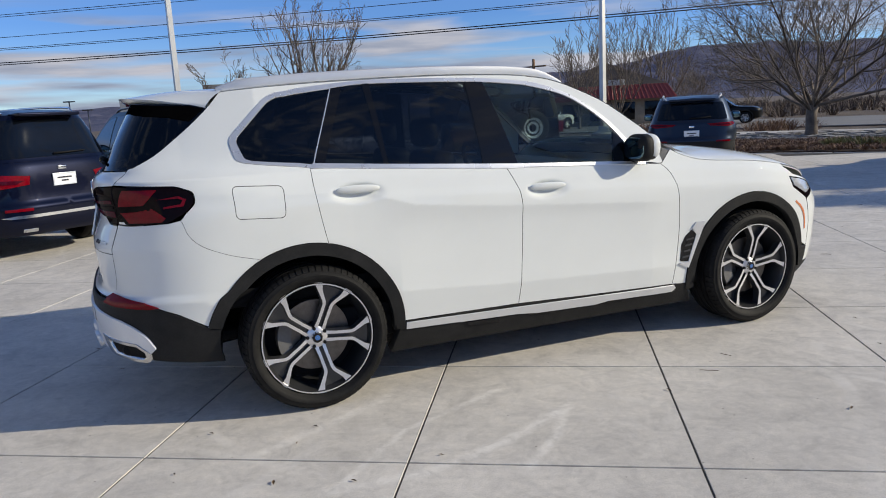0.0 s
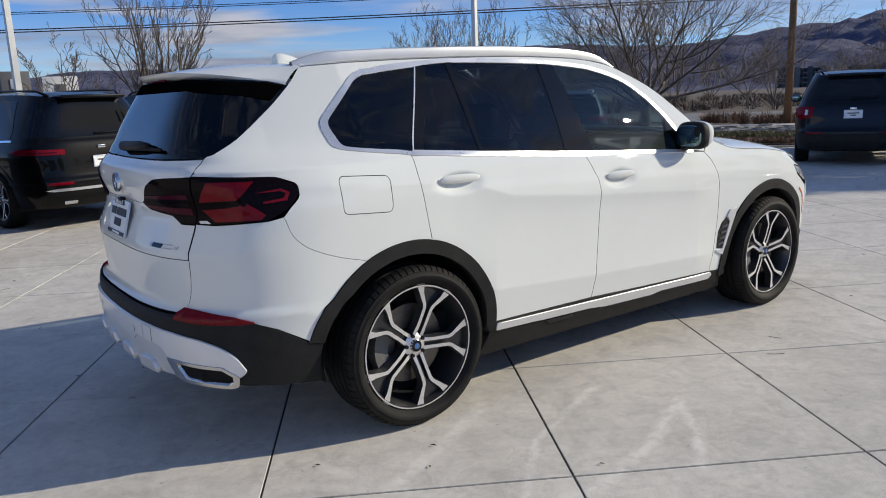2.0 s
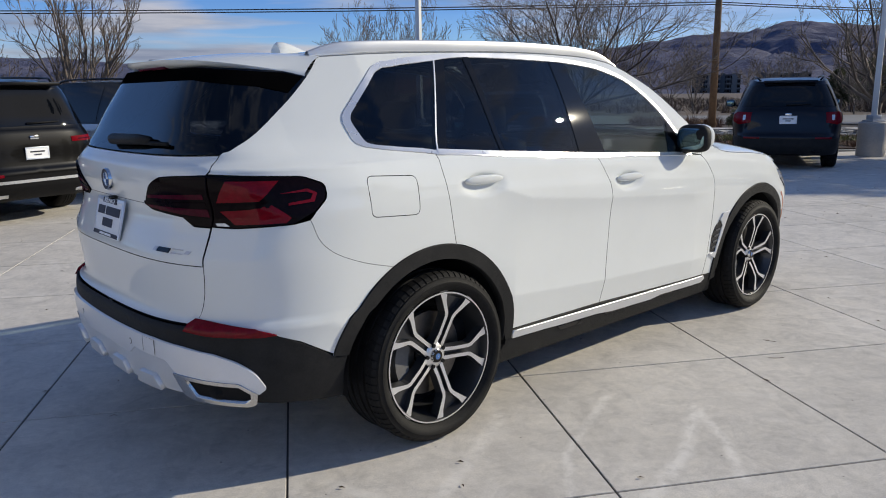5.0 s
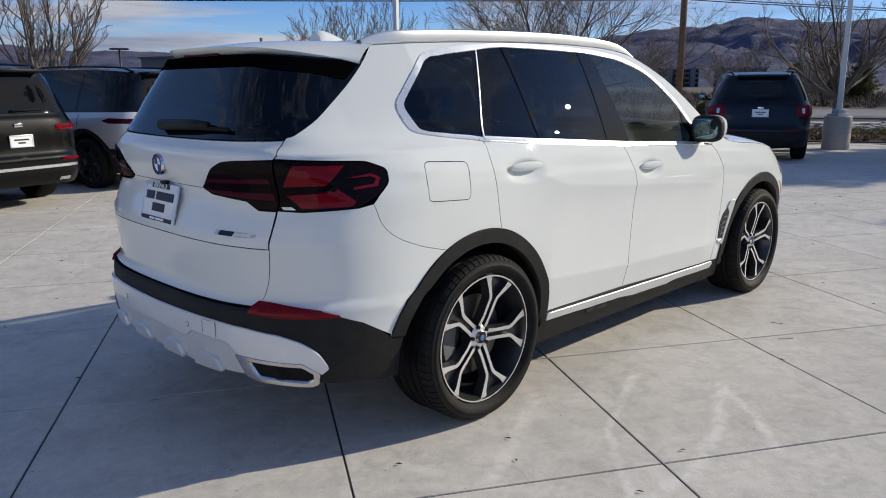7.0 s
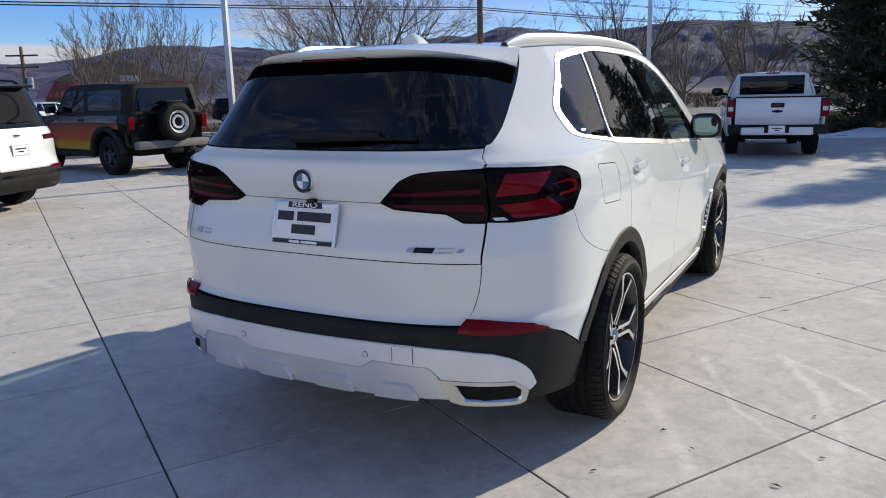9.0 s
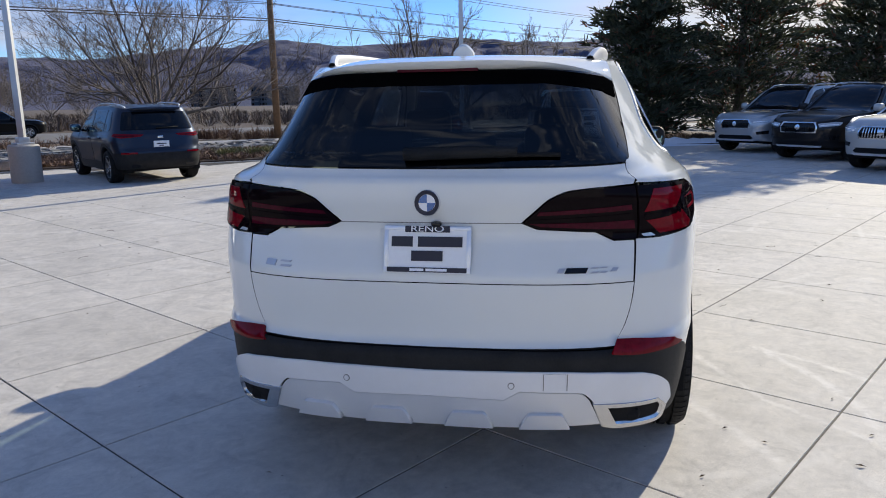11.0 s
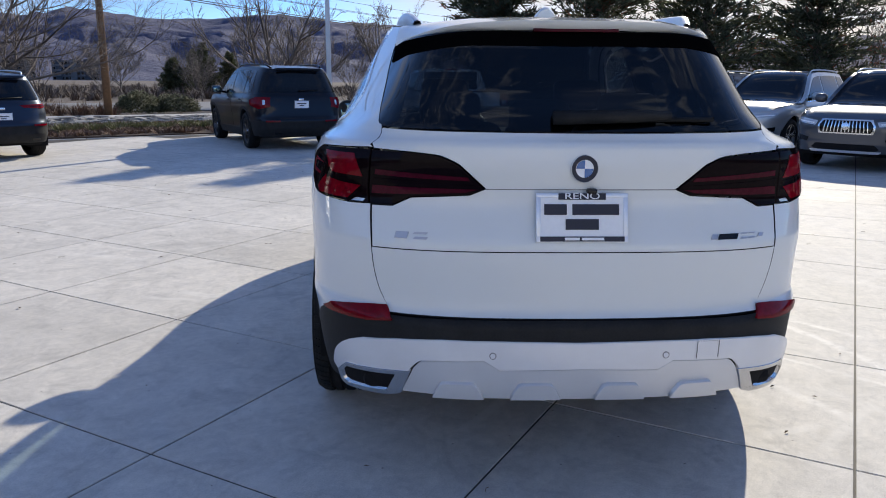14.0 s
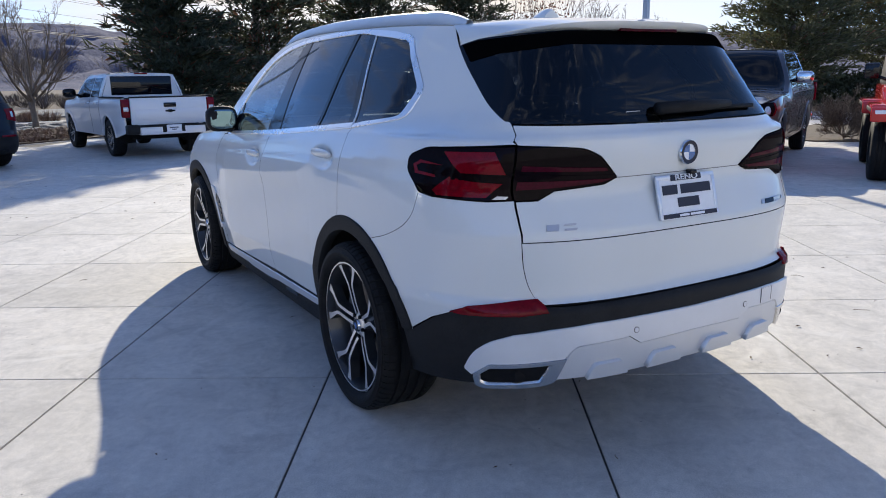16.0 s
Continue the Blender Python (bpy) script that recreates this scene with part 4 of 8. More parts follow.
        for nm, p, mt in (("red_bar", [(0.845, 1.214), (1.04, 1.212), (0.985, 1.165), (0.95, 1.142), (0.785, 1.138)], LENS_RED), ("red_bar", [(0.785, 1.106), (0.90, 1.112), (0.99, 1.127), (1.05, 1.078), (1.03, 1.060), (0.84, 1.056)], LENS_RED), ("red_arrow", [(1.03, 1.166), (1.14, 1.180), (1.172, 1.163), (1.152, 1.131), (1.05, 1.122), (1.053, 1.131), (1.140, 1.141), (1.155, 1.160), (1.134, 1.169)], LENS_DEEP), ("lamp_rib", [(0.78, 1.128), (1.0, 1.136), (1.0, 1.118), (0.78, 1.112)], LENS_DARK), ("clear_lamp", [(0.76, 1.06), (0.80, 1.062), (0.82, 1.05), (0.77, 1.05)], LENS_CLEAR)):
            part(nm, skin(nm, X, p, mt, side, off=0.008, depth=0.003), lamp)
        tg = [(0.768, 1.231), (0.6, 1.226), (0.505, 1.217, 0.03), (0.437, 1.19, 0.02), (0.338, 1.108), (0.385, 1.089), (0.59, 1.077), (0.655, 1.046), (0.74, 1.045)]
        lamp = part("boot_light", skin("boot_light", X, tg, LENS_DARK, side, off=0.006, depth=0.02, gap=0.001), car, "smoked red light on the boot lid")
        for nm, p, mt in (("red_band", [(0.40, 1.150), (0.735, 1.168), (0.735, 1.150), (0.39, 1.138)], LENS_DIM), ("red_band", [(0.36, 1.108), (0.735, 1.112), (0.735, 1.082), (0.60, 1.086), (0.40, 1.097)], LENS_DIM), ("lamp_rib", [(0.35, 1.122), (0.735, 1.138), (0.735, 1.124), (0.345, 1.114)], LENS_DARK)):
            part(nm, skin(nm, X, p, mt, side, off=0.0085, depth=0.003), lamp)
        part("reflector", skin("reflector", X, [(0.688, 0.691), (0.76, 0.687), (0.955, 0.668), (1.03, 0.642), (0.98, 0.637), (0.777, 0.643), (0.672, 0.655)], LENS_DEEP, side, off=0.011, depth=0.02), car, "red reflector in the bumper")
        ex = part("exhaust_tip", skin("exhaust_tip", X, [(0.606, 0.481, 0.006), (0.885, 0.459, 0.008), (0.950, 0.412, 0.010), (0.938, 0.366, 0.010), (0.905, 0.358, 0.008), (0.70, 0.376, 0.010), (0.648, 0.392, 0.006)], SMOKED_CHROME, side, off=0.020, depth=0.05, holes=[[(0.664, 0.462), (0.705, 0.394), (0.895, 0.375), (0.922, 0.384), (0.924, 0.414), (0.885, 0.444)]]), car, "chrome-framed exhaust outlet")
        part("exhaust_mouth", skin("exhaust_mouth", X, [(0.645, 0.468), (0.88, 0.449), (0.935, 0.42), (0.932, 0.378), (0.685, 0.389)], DARK, side, off=0.006, depth=0.002), ex)
        # mirrors
        my = -side
        mir = part("door_mirror", ellipsoid("door_mirror", WHITE, (2.108, my * 1.0, 1.243), (0.056, 0.094, 0.077), 2.6), car, "white door mirror on a black foot")
        part("mirror_rim", ellipsoid("mirror_rim", CLAD, (2.058, my * 0.999, 1.238), (0.046, 0.101, 0.083), 3.2), mir)
        glass = ellipsoid("mirror_glass", MIRROR, (0, 0, 0), (0.006, 0.084, 0.063), 3.4)
        glass.transform(pose(2.0135, my * 0.999, 1.238, 0, 3, my * -7))
        part("mirror_glass", glass, mir)
        part("mirror_skirt", ellipsoid("mirror_skirt", GLOSS_BLACK, (2.085, my * 0.995, 1.182), (0.060, 0.080, 0.022), 2.6), mir)
        v, f = tube([(2.04, my * 0.88, 1.165), (2.065, my * 0.94, 1.17), (2.09, my * 0.98, 1.185)], [0.03, 0.026, 0.03], 8)
        part("mirror_foot", mesh_of("mirror_foot", v, f, GLOSS_BLACK), mir)
        # roof rail
        pts, xs = [], np.linspace(-0.32, 1.72, 40)
        for x in xs:
            ye, ze = X.edge(x)
            e = min((x + 0.32) / 0.16, (1.72 - x) / 0.2, 1.0)
            pts.append((x, -side * (ye - 0.055), ze + 0.008 + 0.031 * math.sin(max(e, 0) * math.pi / 2)))
        bar = [(-0.015, -0.034), (-0.018, -0.004), (-0.012, 0.011), (0.0, 0.015), (0.012, 0.011), (0.018, -0.004), (0.015, -0.034)]
        v = [(p[0], p[1] + dy, max(p[2] + dz, float(X.edge(p[0])[1]) - 0.012)) for p in pts for dy, dz in bar]
        k = len(bar)
        f = [(i * k + j, i * k + (j + 1) % k, (i + 1) * k + (j + 1) % k, (i + 1) * k + j) for i in range(len(pts) - 1) for j in range(k)]
        part("roof_rail", mesh_of("roof_rail", v, f, MATT_SILVER), car, "satin silver roof rail", sharp=40)
        sensor = part("bumper_sensor", skin("bumper_sensor", X, arc(0.31, 0.552, 0.0125, 0, 340, 14), TRIM_GREY, side, off=0.0172, depth=0.006, step=0.01), car)
        part("sensor_face", skin("sensor_face", X, arc(0.31, 0.552, 0.0095, 0, 340, 14), SKID, side, off=0.0186, depth=0.004, step=0.01), sensor)
    # tailgate, in two panels either side of the crease
    hole = [(0.772, 1.233), (0.6, 1.229), (0.505, 1.221, 0.03), (0.435, 1.193, 0.02), (0.330, 1.108), (0.385, 1.085), (0.59, 1.073), (0.655, 1.042), (0.738, 1.041)]
    right = [(0.738, 0.903), (0.735, 1.041)] + hole[::-1][1:-1] + [(0.768, 1.237), (0.848, 1.301)]
    left = [(-p[0], *p[1:]) for p in right][::-1]
    lid = part("tailgate", skin("tailgate", X, right + [(0.5, 1.297), (0, 1.293), (-0.5, 1.297)] + left, WHITE, 1, gap=0.0006, step=0.03), car)
    low = smooth_line([(0.7415, 0.9005), (0.735, 0.82), (0.7155, 0.745), (0.682, 0.677)], 4)
    part("tailgate_lower", skin("tailgate_lower", X, low + [(0, 0.674)] + [(-p[0], p[1]) for p in low][::-1], WHITE, 1, gap=0.0006, step=0.03), lid)
    # grey strip painted on the lid as the shade of its upper fold
    bar = [(-0.330, 1.106), (0.330, 1.106), (0.330, 1.109), (-0.330, 1.109)]
    part("crease", skin("crease", X, bar, TRIM_GREY, 1, off=0.0006, depth=0.001), lid)
    seam = smooth_line([(0.858, 1.307), (0.935, 1.320), (1.074, 1.374), (1.224, 1.476), (1.352, 1.588), (1.25, 1.612), (1.0, 1.625), (0.5, 1.635), (0, 1.638)], 5)
    part("rear_window", skin("rear_window", X, seam + [(-p[0], p[1]) for p in seam[:-1]][::-1] + [(-0.4, 1.303), (0, 1.299), (0.4, 1.303)], GLASS_DARK, 1, off=-0.002, depth=0.005), car, "dark privacy rear window")
    for side in (1, -1):
        part("window_flank", skin("window_flank", X, smooth_line([(0.860, 1.310), (0.937, 1.322), (1.074, 1.376), (1.222, 1.478), (1.348, 1.586)], 5) + [(1.22, 1.612), (0.98, 1.50), (0.83, 1.335)], GLOSS_BLACK, side, off=-0.006, depth=0.02), car)
    # black frit at the window's top, darkened for the shade under the spoiler
    part("window_band", skin("window_band", X, [(-1.325, 1.592), (-1.22, 1.608), (-0.5, 1.632), (0.5, 1.632), (1.22, 1.608), (1.325, 1.592), (1.245, 1.53), (1.07, 1.556), (0.5, 1.585), (-0.5, 1.585), (-1.07, 1.556), (-1.245, 1.53)], SHADED_FRIT, 1, off=0.0015, depth=0.004), car)
    # spoiler over the window
    v, f = [], []
    ny = 36
    tip, root = X.at(1.338, 1.600, 0.003), X.at(float(x_to_u(X, -0.296, 1.68)), float(X.edge(-0.296)[1]) - 0.004)
    for j in range(ny + 1):
        s = -1 + 2 * j / ny
        y = -tip[1] * s
        xe = -0.79 + (0.79 + tip[0]) * abs(s) ** 3.2
        xf = -0.296
        yf = -root[1] * s
        top = float(X.roof(xf) - X.top * abs(s) ** 3) - 0.001
        ze = 1.668 - (1.668 - tip[2]) * abs(s) ** 4
        for k in range(9):
            q = k / 8
            x = xf + (xe - xf) * q
            z = top + (ze - top) * q + 0.012 * math.sin(math.pi * q)
            v.append((x, yf + (y - yf) * q, z))
        v += [(xe + 0.006, y, ze - 0.012), (xe + 0.035, y * 0.985, ze - 0.030 + 0.02 * abs(s) ** 4), (xe + 0.16, y * 0.95, ze - 0.018 + 0.03 * abs(s) ** 4)]
    m = 12
    f = [(j * m + k, j * m + k + 1, (j + 1) * m + k + 1, (j + 1) * m + k) for j in range(ny) for k in range(m - 1)]
    sp = part("spoiler", mesh_of("spoiler", v, f, WHITE), car, sharp=50)
    part("brake_light", block("brake_light", LENS_DIM, [(-0.752, 0, 1.638, 0.02, 0.30, 0.012)], 0.003), sp, "red high brake light")
    part("roof", cap_mesh("roof", X, -0.292, 1.46, WHITE), car)
    part("windscreen", cap_mesh("windscreen", X, 1.468, 2.36, GLASS_FRONT, trim=0.07, thick=0.004, off=-0.004), car)
    for s in (-1, 1):
        v, f = [], []
        for i, x in enumerate(np.linspace(1.46, 2.36, 24)):
            ye, ze = X.edge(x)
            for k, dy in enumerate((0.0, 0.04, 0.085)):
                v.append((x, s * (ye - dy), ze + (float(X.roof(x)) - ze) * (1 - ((ye - dy) / ye) ** 3)))
        for i in range(23):
            for k in range(2):
                f.append((3 * i + k, 3 * i + k + 1, 3 * i + 4 + k, 3 * i + 3 + k))
        part("a_pillar", mesh_of("a_pillar", v, f, WHITE), car)
    part("bonnet", cap_mesh("bonnet", X, 2.40, 3.80, WHITE, 80, 48, thick=0.015, crown=0.060, bulge=0.72), car)
    part("sunroof", cap_mesh("sunroof", X, -0.1, 1.3, GLOSS_BLACK, nx=20, ny=10, off=0.002, trim=0.17, thick=0.003), car)
    fv, ring = [], 10
    sections = ((-0.088, 0.040, 0.048), (-0.076, 0.050, 0.050), (-0.045, 0.051, 0.049), (0.0, 0.041, 0.043), (0.05, 0.023, 0.032), (0.10, 0.004, 0.015))
    for x, high, wide in sections:
        for i in range(ring):
            q = math.pi * i / (ring - 1)
            c = math.cos(q)
            fv.append((x, wide * math.copysign(abs(c) ** 0.7, c) * (1 - 0.5 * math.sin(q) ** 2), -0.014 + (high + 0.014) * math.sin(q) ** 0.8))
    ff = [(i * ring + j, i * ring + j + 1, (i + 1) * ring + j + 1, (i + 1) * ring + j) for i in range(len(sections) - 1) for j in range(ring - 1)] + [tuple(range(ring))]
    fin = mesh_of("antenna_fin", fv, ff, WHITE)
    fin.transform(pose(-0.06, 0, 1.722))
    part("antenna_fin", fin, car, sharp=45)
    # bumper
    rb = smooth_line([(0, 0.669), (0.4, 0.669), (0.655, 0.669), (0.78, 0.676), (1.0, 0.642), (1.12, 0.594), (1.258, 0.508)], 4) + arc(*RA, 0.456, 163.5, 186, 7) + [(1.12, 0.342), (0.95, 0.362), (0.66, 0.412), (0, 0.402)]
    both = rb[:-1] + [(-p[0], p[1]) for p in rb[1:-1]][::-1]
    bump = part("rear_bumper", skin("rear_bumper", X, both, CLAD, 1, off=0.003, depth=0.04), car, "black textured rear bumper")
    up = [(0, 0.595), (0.28, 0.600), (0.49, 0.600), (0.664, 0.590), (0.80, 0.572), (0.885, 0.544, 0.03), (0.95, 0.498, 0.03), (0.985, 0.43, 0.01), (0.955, 0.408), (0.89, 0.458), (0.66, 0.478), (0.615, 0.479), (0.60, 0.498), (0.57, 0.525, 0.02), (0.34, 0.533), (0.285, 0.500), (0, 0.504)]
    part("bumper_panel", skin("bumper_panel", X, up[:-1] + [(0.0, 0.504)] + [(-p[0], *p[1:]) for p in up[1:-1]][::-1], SKID, 1, off=0.016, depth=0.03), bump, "silver-white bumper panel")
    ins = [(0, 0.499), (0.283, 0.495), (0.338, 0.528), (0.568, 0.520, 0.02), (0.596, 0.49), (0.645, 0.398), (0.52, 0.397), (0.4, 0.391), (0, 0.387)]
    part("skid_plate", skin("skid_plate", X, ins + [(-p[0], *p[1:]) for p in ins[1:-1]][::-1], MATT_SILVER, 1, off=0.013, depth=0.05), bump, "matt silver skid plate with ribs")
    for c in (-0.435, -0.155, 0.155, 0.435):
        part("skid_rib", skin("skid_rib", X, [(c - 0.092, 0.399), (c - 0.060, 0.452, 0.015), (c + 0.060, 0.452, 0.015), (c + 0.092, 0.399)], MATT_SILVER, 1, off=0.034, depth=0.022), bump)
    part("tow_cover", skin("tow_cover", X, [(0.424, 0.534), (0.508, 0.532), (0.506, 0.596), (0.424, 0.598)], SKID, 1, off=0.0175, depth=0.002, gap=0.001, rim_mat=DARK), bump)
    for u in (0.4235, 0.5075):
        part("tow_cover_gap", skin("tow_cover_gap", X, [(u, 0.536), (u + 0.0025, 0.536), (u + 0.0025, 0.595), (u, 0.595)], TRIM_GREY, 1, off=0.0182, depth=0.001), bump)
    part("underside", block("underside", DARK, [(1.7, 0, 0.27, 3.1, 1.5, 0.10), (1.45, 0, 0.40, 3.0, 1.74, 0.2), (-0.55, 0, 0.41, 0.75, 1.5, 0.06)], 0.03), car)
    # plate, badge, script, wiper
    plate(car, Matrix(((0, math.cos(radians(14.7)), math.sin(radians(14.7)), -0.997), (-1, 0, 0, 0.002), (0, -math.sin(radians(14.7)), math.cos(radians(14.7)), 1.018), (0, 0, 0, 1))), 0.311, 0.166)
    bx = float(X.at(0, 1.18)[0])
    bm = pose(bx - 0.004, 0, 1.182, 0, 0, -90)
    badge = lathe([(0.001, -0.006), (0.029, -0.006), (0.030, -0.008), (0.040, -0.008), (0.0435, -0.010), (0.046, -0.006), (0.047, 0.004)], 36, "y", [PLATE_WHITE, CHROME, INK], [0, 1, 2, 2, 1, 1], name="badge")
    bo = part("badge", badge, car, "round black, blue and white badge")
    bo.matrix_local = bm
    q = []
    for a0 in (0, 180):
        p = [(0, 0)] + [(0.0285 * math.cos(radians(a)), 0.0285 * math.sin(radians(a))) for a in np.linspace(a0 + 90, a0 + 180, 9)]
        q.append(prism(p, -0.0075, -0.0055, lambda a, b, c: (a, c, b)))
    part("badge_quarter", mesh_of("badge_quarter", *join(q), BLUE, smooth=False), bo)
    # camera under the badge, model script as plain chrome bars
    part("camera_pod", block("camera_pod", GLOSS_BLACK, [(-0.982, -0.03, 1.106, 0.03, 0.034, 0.018)], 0.006), car)
    def script(u0, z, dims, mat, nm):
        q = []
        for du, dz, w, h in dims:
            q.append((u0 + du, z + dz, w, h))
        vv, ff = [], []
        pieces = []
        for u, zz, w, h in q:
            c = [X.at(u + a * w / 2 + b * 0.004, zz + b * h / 2, o) for o in (0.0, 0.004) for a, b in ((-1, -1), (1, -1), (1, 1), (-1, 1))]
            pieces.append((c, [(0, 1, 2, 3), (4, 5, 6, 7), (0, 1, 5, 4), (1, 2, 6, 5), (2, 3, 7, 6), (3, 0, 4, 7)]))
        part(nm, mesh_of(nm, *join(pieces), mat, smooth=False), lid)
    for q in ([(-0.034, 0.0, 0.046, 0.022)], [(0.034, 0.008, 0.046, 0.007), (0.034, -0.008, 0.046, 0.007)]):
        script(-0.59, 0.950, q, BADGE_SILVER, "model_badge")
    script(0.57, 0.948, [(-0.045, 0, 0.075, 0.018)], GLOSS_BLACK, "drive_badge")
    for q in ([(-0.098, 0, 0.022, 0.016)], [(0.02, 0.008, 0.026, 0.005), (0.02, -0.007, 0.026, 0.005)], [(0.052, 0.008, 0.026, 0.004), (0.052, -0.007, 0.026, 0.004)], [(0.092, 0, 0.022, 0.012)]):
        script(0.57, 0.948, q, BADGE_SILVER, "badge_bar")
    w = [X.at(u, z, 0.018) for u, z in ((-0.02, 1.335), (0.08, 1.343), (0.2, 1.345), (0.36, 1.337))]
    wm = part("wiper", mesh_of("wiper", *tube(w[:3], [0.024, 0.022, 0.014], 8), CLAD), car, "black rear wiper")
    part("wiper_blade", mesh_of("wiper_blade", *tube([X.at(u, z, 0.012) for u, z in ((-0.02, 1.327), (0.2, 1.334), (0.42, 1.334))], 0.009, 6), RUBBER), wm)
    # inside
    part("cabin_floor", block("cabin_floor", DARK, [(1.1, 0, 0.62, 3.4, 1.70, 0.1), (-0.40, 0, 0.88, 0.7, 1.3, 0.3)], 0.02), car)
    part("dashboard", block("dashboard", LEATHER, [(1.98, 0, 1.02, 0.5, 1.55, 0.22), (1.78, 0, 1.0, 0.2, 1.5, 0.18)], 0.06, 3), car)
    for x, y, back in ((1.05, 0.38, 1.33), (1.05, -0.38, 1.33), (0.08, 0.40, 1.27), (0.08, 0.0, 1.24), (0.08, -0.40, 1.27)):
        seat = part("seat", block("seat", LEATHER, [(x + 0.18, y, 0.80, 0.5, 0.48 if abs(y) > 0.1 else 0.3, 0.2), (x - 0.1, y, 1.02, 0.16, 0.48 if abs(y) > 0.1 else 0.3, 0.52)], 0.06, 3), car)
        part("headrest", block("headrest", LEATHER, [(x - 0.14, y, back + 0.06, 0.11, 0.27, 0.17)], 0.045, 3), seat)
    part("parcel_cover", block("parcel_cover", LEATHER, [(-0.45, 0, 1.12, 0.75, 1.25, 0.03)], 0.01), car)
    st = lathe([(0.18 + 0.016 * math.cos(a), 0.016 * math.sin(a)) for a in np.linspace(0, 2 * math.pi, 9)], 28, "x", LEATHER, name="steering_wheel")
    so = part("steering_wheel", st, car)
    so.matrix_local = pose(1.62, 0.38, 1.10, 0, -22, 0)
    for x, lead, w, r in ((0.02, 1.20, 0.30, 0.298), (X.base + 0.025, 1.45, 0.28, 0.292)):
        wheel(car, x, -1.008 + w / 2, -1, R=0.384, r=r, w=w, lead=lead, near=True)
        wheel(car, x, 1.008 - w / 2, 1, R=0.384, r=r, w=w, lead=lead + 0.5, near=True)
    return car


hero()

# ---- the other vehicles ----
FAR_GLASS = surface("far_car_glass", (0.0025, 0.0035, 0.006), rough=0.035, spec=0.36, coat=0.0, vary=0.3, scale=3, rough_vary=0.03)
NAVY = paint("navy_paint", (0.0025, 0.0045, 0.018), 0.3, 0.35, 0.45)
BLACK_PAINT = paint("black_paint", (0.0025, 0.0025, 0.003), 0.1, 0.35, 0.4)
SILVER = paint("silver_paint", (0.50, 0.51, 0.52), 0.7, 0.4)
PALE = paint("pale_silver_paint", (0.66, 0.67, 0.68), 0.4, 0.4)
BLUE_GREY = paint("blue_grey_paint", (0.018, 0.028, 0.050), 0.5, 0.38, 0.5)
EXP_BLUE = paint("dark_blue_paint", (0.007, 0.011, 0.019), 0.4, 0.36, 0.5)
TRUCK_WHITE = paint("plain_white_paint", (0.78, 0.78, 0.78), 0.0, 0.4)
GREY_PAINT = paint("grey_paint", (0.075, 0.08, 0.09), 0.6, 0.38)
BROWN_BLACK = paint("dark_brown_paint", (0.018, 0.016, 0.016), 0.4, 0.36, 0.5)
BEIGE = paint("pale_metallic_paint", (0.50, 0.50, 0.49), 0.6, 0.42)
TRUCK_GREY = paint("warm_grey_paint", (0.125, 0.125, 0.135), 0.6, 0.4)
RED_PAINT = paint("red_paint", (0.55, 0.035, 0.03), 0.0, 0.38)


def sunset_paint():
    """Black paint with a band that fades from orange-red to yellow low on the flank."""
    m = paint("orange_fade_paint", (0.5, 0.1, 0.03))
    t = m.node_tree
    b = t.nodes["Principled BSDF"]
    co = t.nodes.new("ShaderNodeTexCoord").outputs["Object"]
    z = wire(t, "ShaderNodeSeparateXYZ", Vector=co).outputs[2]
    col = ramp(t, calc(t, "DIVIDE", z, 2.0), [(0.22, (0.55, 0.33, 0.03)), (0.31, (0.50, 0.27, 0.03)), (0.36, (0.50, 0.09, 0.03)), (0.46, (0.34, 0.07, 0.04)), (0.53, (0.07, 0.05, 0.052)), (0.6, (0.045, 0.047, 0.052))])
    t.links.new(col, b.inputs["Base Color"])
    return m


SUNSET = sunset_paint()


def suv_shell(base, half, high, ro, fo, belt=1.1, hood=1.08, rake=0.3, lean=0.23, boxy=0.0, top=0.035):
    """A tall estate car in a few sizes: rake is how far the tail leans in from belt to roof, boxy squares its corners."""
    b, e = base, 0.0
    return Shell(
        base, half,
        belt=[(-ro, belt + 0.03), (0, belt + 0.02), (b * 0.4, belt), (b * 0.78, belt - 0.03), (b * 0.82, hood), (b + 0.2, hood - 0.02), (b + fo * 0.65, hood - 0.10), (b + fo, hood - 0.24)],
        section=[(0.18, 0.88), (0.28, 0.93), (0.4, 0.955), (0.55, 0.965), (0.72, 0.985), (0.82, 1.0), (0.9, 0.99), (0.96, 0.965), (1.0, 0.94)],
        rear=[(0.2, ro - 0.2), (0.36, ro - 0.04), (0.45, ro), (0.62, ro), (0.68, ro - 0.035), (belt - 0.12, ro - 0.085), (belt, ro - 0.115), (belt + 0.06, ro - 0.145), (high - 0.12, ro - rake), (high, ro - rake - 0.05)],
        front=[(0.2, fo - 0.2), (0.35, fo - 0.03), (0.5, fo), (0.75, fo), (0.9, fo - 0.04), (hood, fo - 0.22), (hood + 0.1, fo - 0.3)],
        roof=[(-ro + rake + 0.02, high - 0.07), (-ro + rake + 0.3, high - 0.03), (b * 0.22, high), (b * 0.4, high - 0.005), (b * 0.5, high - 0.04), (b * 0.84, hood + 0.06), (b * 0.92, hood + 0.045), (b + fo * 0.5, hood), (b + fo, hood - 0.22)],
        lean=(lean, 0.25), tuck=0.05, rear_bend=(4.5 + 3 * boxy, 3.2 + 2 * boxy), front_bend=(3.6 + 2 * boxy, 2.8 + 2 * boxy), flare=0.015, top=top,
    )


def both_sides(name, parent, shell, points, mat, label="", **kw):
    for s in (1, -1):
        part(name, skin(name, shell, points, mat, s, **kw), parent, label)


